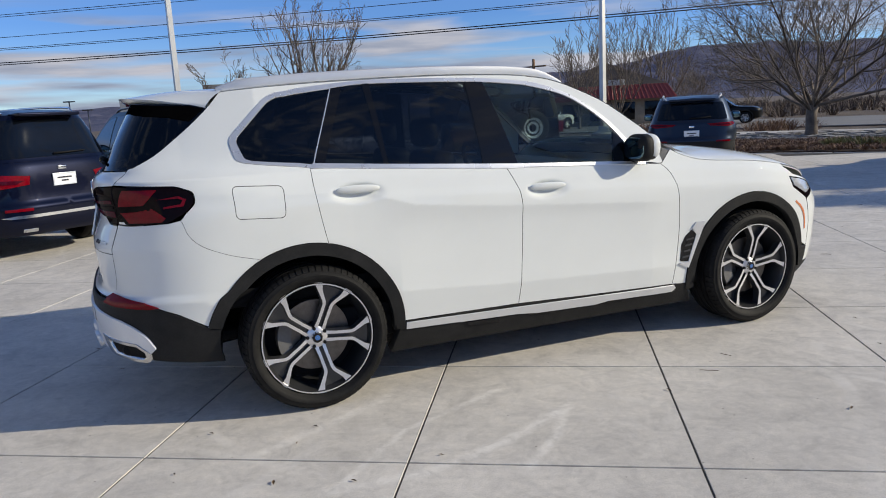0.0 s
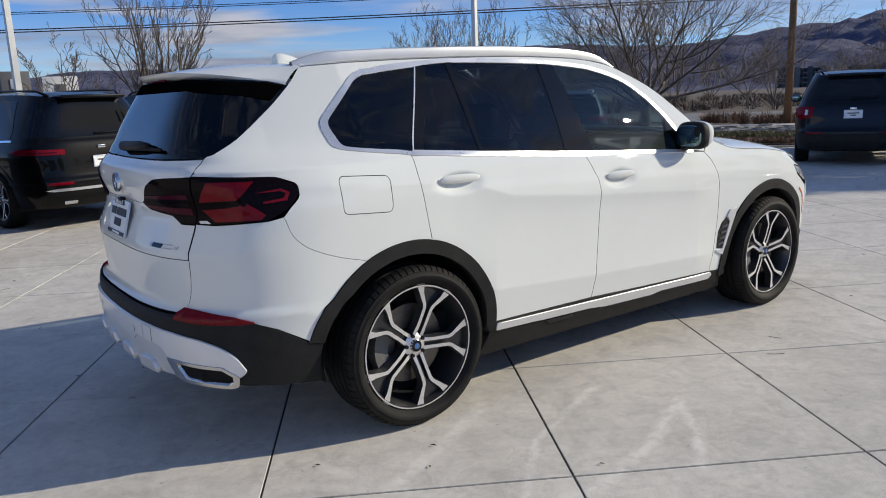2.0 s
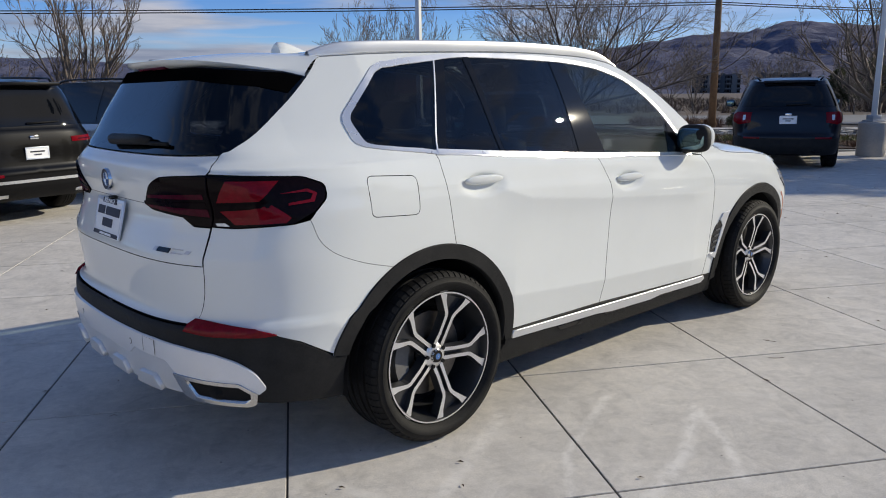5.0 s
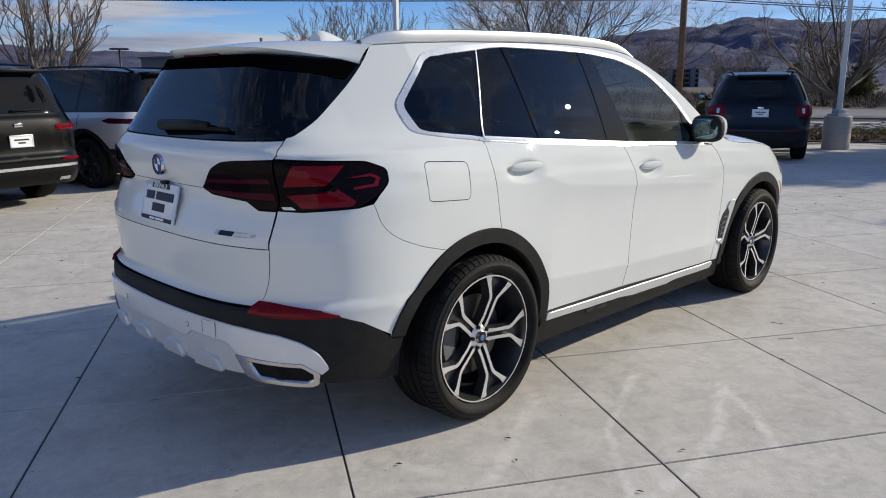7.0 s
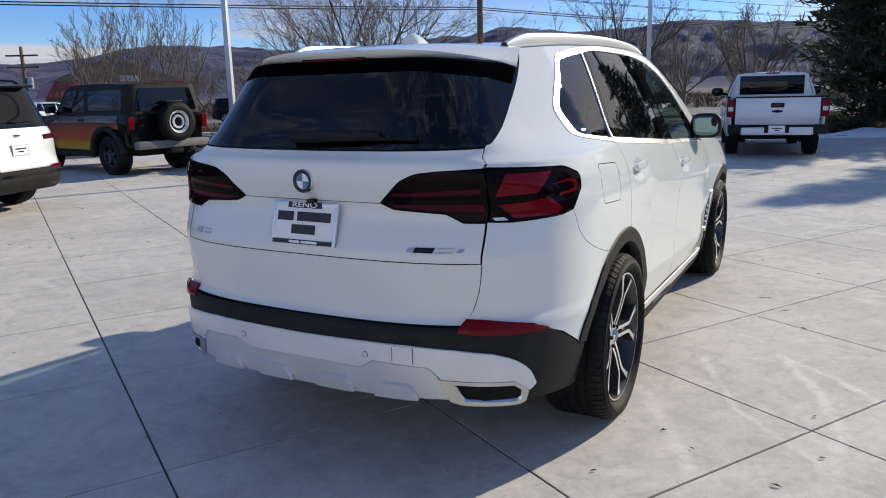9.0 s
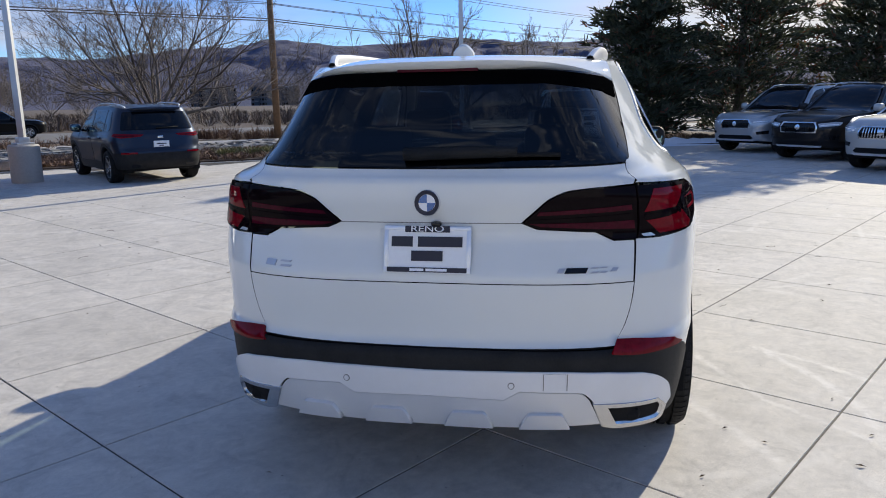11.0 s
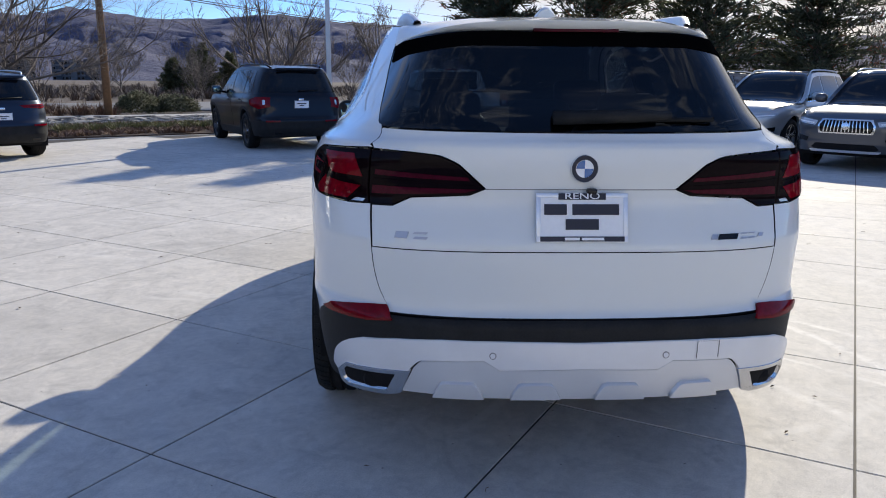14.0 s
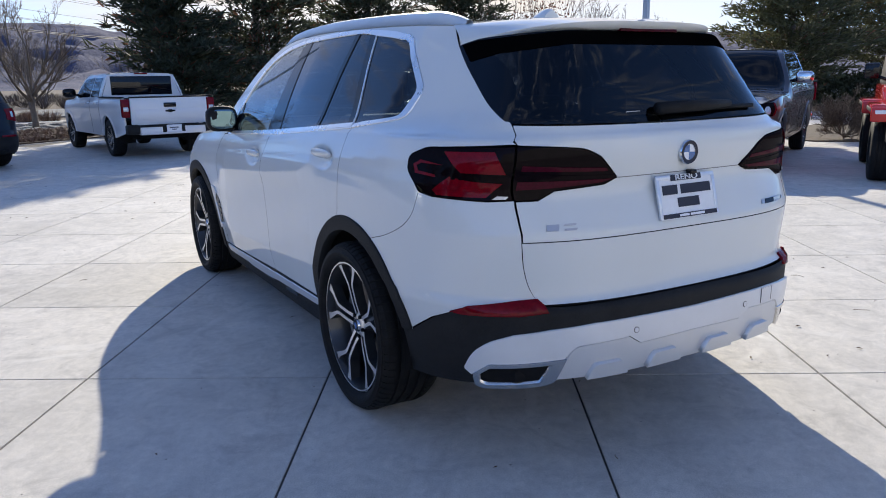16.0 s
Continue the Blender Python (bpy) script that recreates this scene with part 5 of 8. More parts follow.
def rail(shell, car, side, x0, x1, mat, lift=0.04, r=0.016):
    pts = []
    for x in np.linspace(x0, x1, 16):
        ye, ze = shell.edge(x)
        e = min((x - x0) / 0.12, (x1 - x) / 0.12, 1.0)
        pts.append((x, -side * (float(ye) - 0.06), float(ze) + 0.01 + lift * e))
    part("roof_rail", mesh_of("roof_rail", *tube(pts, r, 6), mat), car)


def belt_u(sh, x):
    return x + sh.tail


def suv(label, m, paint_mat, base=2.9, half=0.96, high=1.72, ro=0.95, fo=0.9, belt=1.1, hood=1.06, rake=0.28, boxy=0.0, R=0.37, r=0.26, clad=None, roof_mat=None, tail=(), trim=None, rails=CHROME, face=MACHINED, front=None, plate_z=0.85, name="car", lower=None, bumper=None, group="", badge=True, window_mat=None, spokes=5, wheel_w=0.25, reflectors=True, lip=None, wiper=True, sides=(1, -1), pillar=None):
    """A parked estate car, built from its skin: body, panes, lamps, wheels and trim as parts."""
    car = thing(name, m, label, "car", group)
    sh = suv_shell(base, half, high, ro, fo, belt, hood, rake, boxy=boxy)
    t, f = sh.tail, sh.tail + base
    RA, FA = (t, R), (f, R)
    rad, st = R + 0.10, 0.07
    clad = clad or CLAD
    glass = window_mat or FAR_GLASS
    low, ztop = 0.30, float(sh.belt(-ro))
    a_in = math.degrees(math.asin(min(0.95, (R - low) / rad)))
    belt_line = [(float(u), float(sh.belt(sh.at(u, 1.0)[0])) - 0.002) for u in np.linspace(sh.total, 0, 44)]
    for s in sides:
        flank = [(0, low + 0.1)] + arc(*RA, rad, 180 + a_in, -a_in, 18) + arc(*FA, rad, 180 + a_in, -a_in, 18) + [(f + 0.75, low + 0.02), (sh.total, low + 0.04)] + belt_line
        part("body_side", skin("body_side", sh, flank, paint_mat, s, step=st, depth=0.03), car)
        xs = np.linspace(base * 0.80, -ro + rake + 0.06, 30)
        edge = [(float(x_to_u(sh, x, sh.edge(x)[1])), float(sh.edge(x)[1])) for x in xs]
        zr = edge[-1][1]
        green = [(0, ztop)] + [(float(u), float(sh.belt(sh.at(u, 1.1)[0]))) for u in np.linspace(0.1, t + base * 0.8, 30)] + edge + [(0, zr - 0.01)]
        part("upper_side", skin("upper_side", sh, green, pillar or paint_mat, s, step=st, depth=0.03, gap=0.001), car)
        # side panes
        zt = lambda x: float(sh.edge(x)[1]) - 0.075
        zb = lambda x: float(sh.belt(x)) + 0.03
        u = lambda x: x + t
        x_front, x_b, x_c = base * 0.735, base * 0.40, base * 0.05
        cut = lambda a, b, n=8: [(u(x), zt(x)) for x in np.linspace(a, b, n)]
        top_front = [p for p in ((u(x), zt(x)) for x in np.linspace(x_b + 0.04, x_front, 12)) if p[1] > zb(p[0] - t) + 0.03]
        part("front_window", skin("front_window", sh, [(u(x_b + 0.04), zb(x_b))] + top_front + [(u(x_front), zb(x_front))], glass, s, off=0.005, depth=0.006, step=st), car)
        part("rear_window_side", skin("rear_window_side", sh, [(u(x_c + 0.05), zb(x_c))] + cut(x_c + 0.05, x_b - 0.03) + [(u(x_b - 0.03), zb(x_b))], glass, s, off=0.005, depth=0.006, step=st), car)
        ue = t - (ro - rake) * 0.62
        part("quarter_window", skin("quarter_window", sh, [(u(x_c - 0.02), zb(x_c)), (u(x_c - 0.02), zt(x_c)), (ue + 0.12, zt(-0.2) - 0.01), (ue, zb(0) + 0.12, 0.05), (ue + 0.05, zb(0) + 0.01)], glass, s, off=0.005, depth=0.006, step=st), car)
        if trim:
            part("window_trim", skin("window_trim", sh, [(ue, zb(0) + 0.005), (u(base * 0.4), zb(base * 0.4) - 0.003), (u(x_front) + 0.1, zb(x_front) - 0.005), (u(x_front) + 0.1, zb(x_front) - 0.03), (u(base * 0.4), zb(base * 0.4) - 0.025), (ue, zb(0) - 0.02)], trim, s, off=0.008, depth=0.01, step=st), car)
        part("arch_trim_rear", skin("arch_trim_rear", sh, arc(*RA, rad + 0.035, -a_in, 180 + a_in, 26) + arc(*RA, rad - 0.03, 180 + a_in, -a_in, 26), clad, s, off=0.008, depth=0.06, step=st), car)
        part("arch_trim_front", skin("arch_trim_front", sh, arc(*FA, rad + 0.035, -a_in, 180 + a_in, 26) + arc(*FA, rad - 0.03, 180 + a_in, -a_in, 26), clad, s, off=0.008, depth=0.06, step=st), car)
        part("sill", skin("sill", sh, [(t + rad - 0.05, 0.24), (t + rad, 0.42), (f - rad, 0.40), (f - rad + 0.05, 0.24)], lower or clad, s, off=0.008, depth=0.05, step=st), car)
        for k, xh in ((0, base * 0.12), (1, base * 0.46)):
            zz = float(sh.belt(xh)) - 0.10
            p = sh.at(s * u(xh), zz)
            part("door_handle", block("door_handle", paint_mat if trim is None else CHROME, [(p[0], p[1] - s * 0.018, zz, 0.2, 0.03, 0.03)], 0.012), car)
            ux = u(base * (0.04 if k == 0 else 0.385))
            part("door_gap", skin("door_gap", sh, [(ux, 0.42 if k else 0.95), (ux + 0.008, 0.42 if k else 0.95), (ux + 0.008, zb(base * 0.2) - 0.05), (ux, zb(base * 0.2) - 0.05)], DARK, s, off=0.0025, depth=0.002, step=st), car)
        mir = part("door_mirror", ellipsoid("door_mirror", paint_mat if boxy < 0.5 else GLOSS_BLACK, (base * 0.70, -s * (half + 0.09), belt + 0.10), (0.07, 0.11, 0.085), 3.0, 14, 8), car)
        part("mirror_glass", ellipsoid("mirror_glass", MIRROR, (base * 0.70 - 0.06, -s * (half + 0.09), belt + 0.10), (0.015, 0.095, 0.07), 3.0, 12, 6), mir)
        part("mirror_foot", mesh_of("mirror_foot", *tube([(base * 0.70, -s * (half - 0.07), belt + 0.04), (base * 0.70, -s * (half + 0.03), belt + 0.06)], 0.025, 6), GLOSS_BLACK), mir)
        for i, (points, mat) in enumerate(tail):
            part("tail_light" if i == 0 else "tail_light_band", skin("tail_light", sh, points, mat, s, off=0.008 + 0.003 * i, depth=0.012, step=st), car)
        if reflectors:
            part("reflector", skin("reflector", sh, [(0.50, 0.625), (0.80, 0.625), (0.80, 0.595), (0.50, 0.595)], LENS_RED, s, off=0.022, depth=0.01, step=st), car)
        part("exhaust_tip", skin("exhaust_tip", sh, [(0.47, 0.385), (0.64, 0.385), (0.64, 0.345), (0.47, 0.345)], CHROME if lip is CHROME else GLOSS_BLACK, s, off=0.014, depth=0.03, step=st), car)
        if rails:
            rail(sh, car, s, -ro + rake + 0.12, base * 0.52, rails)
        for xc in (0.0, base):
            wheel(car, xc, -s * (half - 0.02 - wheel_w / 2), -s, R=R, r=r, w=wheel_w, lead=0.3 + xc + 0.4 * s, face=face, spokes=spokes, fancy=spokes == 5)
            well = [(xc + rad * math.cos(q), rad * math.sin(q) + R) for q in np.linspace(-0.3, math.pi + 0.3, 14)]
            v = [(x, -s * y, z) for x, z in well for y in (half - 0.05, half - 0.42)] + [(xc, -s * (half - 0.42), R)]
            ff = [(2 * i, 2 * i + 1, 2 * i + 3, 2 * i + 2) for i in range(13)] + [(2 * i + 1, len(v) - 1, 2 * i + 3) for i in range(13)]
            part("wheel_well", mesh_of("wheel_well", v, ff, DARK), car)
    part("roof", cap_mesh("roof", sh, -ro + rake + 0.06, base * 0.48, roof_mat or paint_mat, 20, 12), car)
    part("windscreen", cap_mesh("windscreen", sh, base * 0.482, base * 0.83, glass, 12, 12, trim=0.06, thick=0.01), car)
    for s in (-1, 1):
        v = []
        for x in np.linspace(base * 0.478, base * 0.83, 10):
            ye, ze = sh.edge(x)
            v += [(x, s * float(ye), float(ze)), (x, s * float(ye - 0.075), float(ze + (sh.roof(x) - ze) * 0.25))]
        part("a_pillar", mesh_of("a_pillar", v, [(2 * i, 2 * i + 1, 2 * i + 3, 2 * i + 2) for i in range(9)], pillar or paint_mat), car)
    part("bonnet", cap_mesh("bonnet", sh, base * 0.832, base + fo - 0.03, paint_mat, 18, 12, thick=0.01), car)
    # tail: window, spoiler, bumper, plate
    w = t * 0.56
    part("tail_window", skin("tail_window", sh, [(-w, belt + 0.07, 0.05), (w, belt + 0.07, 0.05), (w * 1.04, zr - 0.06, 0.05), (-w * 1.04, zr - 0.06, 0.05)], glass, 1, off=0.006, depth=0.008, step=st), car)
    sx = -ro + rake
    part("spoiler", block("spoiler", paint_mat if roof_mat is None else roof_mat, [(sx - 0.02, 0, zr + 0.005, 0.24, 2 * float(sh.edge(sx + 0.06)[0]) - 0.1, 0.045)], 0.018), car)
    bl = [(0, 0.60), (0.5, 0.60), (w * 1.45, 0.62), (t - rad - 0.04, 0.52), (t - rad - 0.02, 0.30), (0.7, 0.30), (0, 0.31)]
    part("rear_bumper", skin("rear_bumper", sh, bl + [(-p[0], p[1]) for p in bl[1:-1]][::-1], bumper or clad, 1, off=0.012, depth=0.05, step=st), car)
    if lip:
        part("bumper_strip", skin("bumper_strip", sh, [(-0.85, 0.53), (-0.7, 0.548), (0.7, 0.548), (0.85, 0.53), (0.75, 0.512), (-0.75, 0.512)], lip, 1, off=0.022, depth=0.02, step=st), car)
    px = float(sh.at(0, plate_z)[0])
    plate(car, pose(px - 0.012, 0, plate_z, 0, 0, -90), full=False)
    if badge:
        part("badge", block("badge", CHROME, [(float(sh.at(0, belt - 0.07)[0]) - 0.008, 0, belt - 0.07, 0.014, 0.11, 0.045)], 0.006), car)
    if wiper:
        part("wiper", mesh_of("wiper", *tube([sh.at(q, belt + 0.10 + 0.03 * q, 0.02) for q in (-0.05, 0.2, 0.42)], [0.014, 0.011, 0.008], 5), RUBBER), car)
    part("underside", block("underside", DARK, [(base / 2, 0, 0.33, base + 1.2, half * 1.5, 0.16), (base / 2, 0, 0.6, base - 0.9, half * 1.8, 0.5)], 0.03), car)
    if front:
        front(car, sh)
    return car


def crossover_front(grille_mat, frame_mat):
    """A nose with a framed upright grille, slim lamps and lower intakes."""
    def build(car, sh):
        e = sh.total
        def mid(pts):
            return [(e - p[0], *p[1:]) for p in pts] + [(e + p[0], *p[1:]) for p in pts][::-1]
        g = part("grille", skin("grille", sh, mid([(0.40, 0.86, 0.03), (0.44, 0.78), (0.40, 0.66, 0.03)]), GLOSS_BLACK, 1, off=0.006, depth=0.02, step=0.06), car)
        part("grille_frame", skin("grille_frame", sh, mid([(0.43, 0.885), (0.47, 0.78), (0.43, 0.64)]), frame_mat, 1, off=0.004, depth=0.02, step=0.06), g)
        for i in range(-6, 7):
            part("grille_bar", skin("grille_bar", sh, [(e + 0.058 * i - 0.008, 0.67), (e + 0.058 * i + 0.008, 0.67), (e + 0.058 * i + 0.008, 0.85), (e + 0.058 * i - 0.008, 0.85)], grille_mat, 1, off=0.012, depth=0.008, step=0.06), g)
        part("badge", skin("badge", sh, arc(e, 0.765, 0.06, 0, 340, 14), CHROME, 1, off=0.02, depth=0.01, step=0.05), g)
        part("lower_intake", skin("lower_intake", sh, mid([(0.48, 0.47), (0.56, 0.40), (0.5, 0.37)]), DARK, 1, off=0.006, depth=0.02, step=0.06), car)
        part("skid_strip", skin("skid_strip", sh, mid([(0.6, 0.36), (0.56, 0.325)]), MATT_SILVER, 1, off=0.012, depth=0.02, step=0.06), car)
        for s in (1, -1):
            l = part("headlight", skin("headlight", sh, [(s * (e - 0.50), 0.845), (s * (e - 0.86), 0.885), (s * (e - 0.98), 0.87), (s * (e - 0.92), 0.81), (s * (e - 0.52), 0.77)], LENS_CLEAR, 1, off=0.008, depth=0.02, step=0.06), car)
            part("lamp_strip", skin("lamp_strip", sh, [(s * (e - 0.55), 0.815), (s * (e - 0.9), 0.84), (s * (e - 0.9), 0.825), (s * (e - 0.55), 0.80)], PLATE_WHITE, 1, off=0.012, depth=0.005, step=0.06), l)
            part("side_intake", skin("side_intake", sh, [(s * (e - 0.62), 0.56), (s * (e - 0.95), 0.60), (s * (e - 0.95), 0.51), (s * (e - 0.66), 0.49)], GLOSS_BLACK, 1, off=0.008, depth=0.02, step=0.06), car)
    return build


def parked_cars():
    # back row, tails towards the lot
    suv("dark navy sport utility car with chrome rear trim, parked tail outwards", pose(-6.95, 8.85, 0, 0, 0, 158), NAVY, 3.135, 0.98, 1.82, 1.10, 0.97, 1.14, 1.12, 0.30, R=0.385, r=0.27, clad=NAVY, bumper=NAVY, trim=CHROME, lip=CHROME, rails=CHROME,
        tail=[([(0.42, 1.0), (0.45, 0.90), (0.85, 0.86), (1.2, 0.95), (1.2, 1.02), (0.85, 1.04)], LENS_RED), ([(0.5, 0.95), (1.1, 0.98), (1.1, 0.94), (0.6, 0.91)], LENS_DIM)], plate_z=0.93, lower=NAVY)
    suv("black three-row sport utility car with slim tail lights, tail outwards", pose(-5.75, 11.4, 0, 0, 0, 138), BLACK_PAINT, 3.09, 0.98, 1.80, 1.12, 0.95, 1.12, 1.10, 0.24, R=0.385, r=0.275, clad=BLACK_PAINT, trim=CHROME, lip=CHROME, rails=BLACK_PAINT, boxy=0.35,
        tail=[([(0.5, 1.04), (0.5, 0.975), (1.15, 0.985), (1.3, 1.02), (1.15, 1.06)], LENS_DEEP), ([(0.6, 1.012), (0.95, 1.018), (0.95, 1.002), (0.6, 0.998)], LENS_DIM)], plate_z=0.86)
    suv("silver sport utility car with a black roof and dark glass", pose(-4.0, 13.4, 0, 0, 0, 138), PALE, 2.965, 0.98, 1.80, 1.0, 0.93, 1.12, 1.10, 0.24, R=0.385, r=0.27, roof_mat=BLACK_PAINT, clad=CLAD, lip=GLOSS_BLACK, rails=GLOSS_BLACK, face=WHEEL_GREY, boxy=0.35, pillar=GLOSS_BLACK,
        tail=[([(0.5, 1.04), (0.5, 0.975), (1.15, 0.985), (1.3, 1.02), (1.15, 1.06)], LENS_DIM)], plate_z=0.86)
    # far row
    suv("small dark blue-grey crossover with slim red tail lights and grey cladding", pose(3.05, 16.95, 0, 0, 0, 80), BLUE_GREY, 2.60, 0.90, 1.56, 0.78, 0.80, 0.98, 0.98, 0.30, R=0.33, r=0.225, clad=CLAD, rails=MATT_SILVER,
        tail=[([(0.32, 0.965), (0.38, 0.925), (0.75, 0.90), (0.98, 0.94), (0.95, 0.985), (0.6, 0.975)], LENS_RED), ([(0.5, 0.95), (0.9, 0.955), (0.9, 0.935), (0.5, 0.93)], LENS_DIM)], plate_z=0.76)
    suv("dark blue sport utility car with red wrap-round tail lights", pose(7.95, 14.05, 0, 0, 0, 57), EXP_BLUE, 3.025, 0.985, 1.76, 1.03, 0.98, 1.12, 1.10, 0.27, R=0.385, r=0.27, clad=CLAD, rails=BLACK_PAINT, face=WHEEL_GREY, boxy=0.3,
        tail=[([(0.66, 1.09), (0.66, 0.90), (0.90, 0.86), (1.22, 0.93), (1.28, 1.03), (1.0, 1.1)], LENS_RED), ([(0.76, 1.04), (0.76, 0.95), (0.81, 0.94), (0.82, 1.04)], LENS_CLEAR)], plate_z=0.95)
    # the row that faces the lot
    nose = crossover_front(CHROME, CHROME)
    dark_nose = crossover_front(GLOSS_BLACK, CHROME)
    for x, y, mat, label, fr in ((16.3, 9.3, SILVER, "silver-grey crossover estate with a slatted grille, nose outwards", dark_nose), (14.5, 7.2, BROWN_BLACK, "near-black crossover estate with chrome grille frame, nose outwards", dark_nose), (12.4, 5.1, BEIGE, "pale silver crossover estate with a chrome slatted grille", nose), (10.25, 2.95, GREY_PAINT, "dark grey crossover estate with a chrome slatted grille", nose)):
        d = (math.cos(radians(163)), math.sin(radians(163)))
        suv(label, pose(x - 2.98 * d[0], y - 2.98 * d[1], 0, 0, 0, 163), mat, 2.98, 0.965, 1.75, 1.0, 0.90, 1.10, 1.04, 0.30, R=0.375, r=0.265, clad=mat, rails=MATT_SILVER, trim=CHROME, lip=MATT_SILVER,
            tail=[([(0.85, 1.3), (0.85, 1.0), (1.1, 0.85), (1.15, 1.0), (1.0, 1.1), (0.98, 1.3)], LENS_RED)], front=fr, group="crossovers in the facing row")


parked_cars()


def pickup(label, m, mat, base=3.26, half=0.94, high=1.80, ro=1.20, fo=0.88, R=0.39, r=0.24, bed=1.62, gate_z=1.22, front=None, chrome=False):
    """A crew-cab pickup: cab, open bed with tailgate, bumpers and wheels."""
    car = thing("pickup_truck", m, label, "truck")
    tailx = -ro
    bedx = tailx + bed
    belt = gate_z - 0.02
    sh = Shell(
        base, half,
        belt=[(-ro, gate_z), (bedx, gate_z), (bedx + 0.1, belt), (base * 0.74, belt - 0.03), (base * 0.8, 1.16), (base + 0.3, 1.13), (base + fo * 0.7, 1.06), (base + fo, 0.95)],
        section=[(0.2, 0.90), (0.33, 0.96), (0.5, 0.97), (0.7, 0.985), (0.85, 1.0), (0.94, 0.985), (1.0, 0.96)],
        rear=[(0.2, ro - 0.05), (0.55, ro), (gate_z, ro - 0.02), (high, ro - 0.02)],
        front=[(0.2, fo - 0.2), (0.4, fo - 0.02), (0.6, fo), (0.95, fo - 0.02), (1.1, fo - 0.15), (1.25, fo - 0.3)],
        roof=[(bedx - 0.1, high - 0.03), (bedx + 0.3, high), (base * 0.55, high - 0.01), (base * 0.60, high - 0.05), (base * 0.82, 1.22), (base * 0.9, 1.20), (base + fo * 0.5, 1.15), (base + fo, 1.0)],
        lean=(0.30, 0.25), tuck=0.0, rear_bend=(12.0, 9.0), front_bend=(4.0, 3.2), flare=0.02, top=0.035,
    )
    t, f = sh.tail, sh.tail + base
    rad, low = R + 0.11, 0.42
    a_in = -math.degrees(math.asin((low - R) / rad))
    u = lambda x: x + t
    for s in (1, -1):
        line = [(float(q), float(sh.belt(sh.at(q, 1.0)[0]))) for q in np.linspace(sh.total, t - ro * 0.9, 40)]
        flank = [(t - ro * 0.9, 0.52)] + arc(t, R, rad, 180 + a_in, -a_in, 18) + arc(f, R, rad, 180 + a_in, -a_in, 18) + [(sh.total, low + 0.05)] + line
        part("body_side", skin("body_side", sh, flank, mat, s, step=0.08, depth=0.04), car)
        xs = np.linspace(base * 0.79, bedx + 0.04, 20)
        green = [(u(bedx + 0.04), belt)] + [(u(x), float(sh.belt(x))) for x in np.linspace(bedx + 0.1, base * 0.79, 14)] + [(u(x), float(sh.edge(x)[1])) for x in xs]
        part("cab_side", skin("cab_side", sh, green, mat, s, step=0.08, depth=0.04), car)
        zt = lambda x: float(sh.edge(x)[1]) - 0.08
        mid = bedx + (base * 0.72 - bedx) * 0.42
        top = [(u(x), zt(x)) for x in np.linspace(mid + 0.04, base * 0.72, 9) if zt(x) > belt + 0.05]
        part("front_window", skin("front_window", sh, [(u(mid + 0.04), belt + 0.03)] + top + [(u(base * 0.72), belt)], FAR_GLASS, s, off=0.006, depth=0.01, step=0.08), car)
        part("rear_window_side", skin("rear_window_side", sh, [(u(bedx + 0.16), belt + 0.03), (u(bedx + 0.20), zt(bedx + 0.3)), (u(mid - 0.03), zt(mid)), (u(mid - 0.03), belt + 0.03)], FAR_GLASS, s, off=0.006, depth=0.01, step=0.08), car)
        for xh in (bedx + 0.25, mid + 0.12):
            p = sh.at(s * u(xh), belt - 0.10)
            part("door_handle", block("door_handle", mat, [(p[0], p[1] - s * 0.02, p[2], 0.2, 0.03, 0.035)], 0.012), car)
        for xg in (bedx + 0.06, mid):
            part("door_gap", skin("door_gap", sh, [(u(xg), low + 0.03), (u(xg) + 0.01, low + 0.03), (u(xg) + 0.01, belt - 0.02), (u(xg), belt - 0.02)], DARK, s, off=0.003, depth=0.002, step=0.08), car)
        part("arch_rear", skin("arch_rear", sh, arc(t, R, rad + 0.03, -a_in, 180 + a_in, 22) + arc(t, R, rad - 0.03, 180 + a_in, -a_in, 22), mat, s, off=0.012, depth=0.06, step=0.08), car)
        part("arch_front", skin("arch_front", sh, arc(f, R, rad + 0.03, -a_in, 180 + a_in, 22) + arc(f, R, rad - 0.03, 180 + a_in, -a_in, 22), mat, s, off=0.012, depth=0.06, step=0.08), car)
        y = -s * half
        part("side_rail", block("side_rail", CLAD, [((bedx + tailx) / 2, y * 0.965, gate_z + 0.012, bed, 0.07, 0.03)], 0.01), car)
        l = part("tail_light", block("tail_light", LENS_RED, [(tailx + 0.03, y * 0.925, gate_z - 0.20, 0.10, 0.15, 0.36)], 0.02), car)
        part("reverse_light", block("reverse_light", LENS_CLEAR, [(tailx - 0.018, y * 0.925, gate_z - 0.22, 0.02, 0.10, 0.09)], 0.01), l)
        mir = part("door_mirror", ellipsoid("door_mirror", CHROME if chrome else GLOSS_BLACK, (base * 0.70, y - s * 0.14, belt + 0.12), (0.09, 0.14, 0.10), 3.2, 14, 8), car)
        part("mirror_foot", mesh_of("mirror_foot", *tube([(base * 0.70, y * 0.93, belt + 0.06), (base * 0.70, y - s * 0.06, belt + 0.08)], 0.03, 6), GLOSS_BLACK), mir)
        part("bumper_corner", block("bumper_corner", CLAD if not chrome else CHROME, [(tailx - 0.06, y * 0.84, 0.60, 0.20, 0.24, 0.19)], 0.03), car)
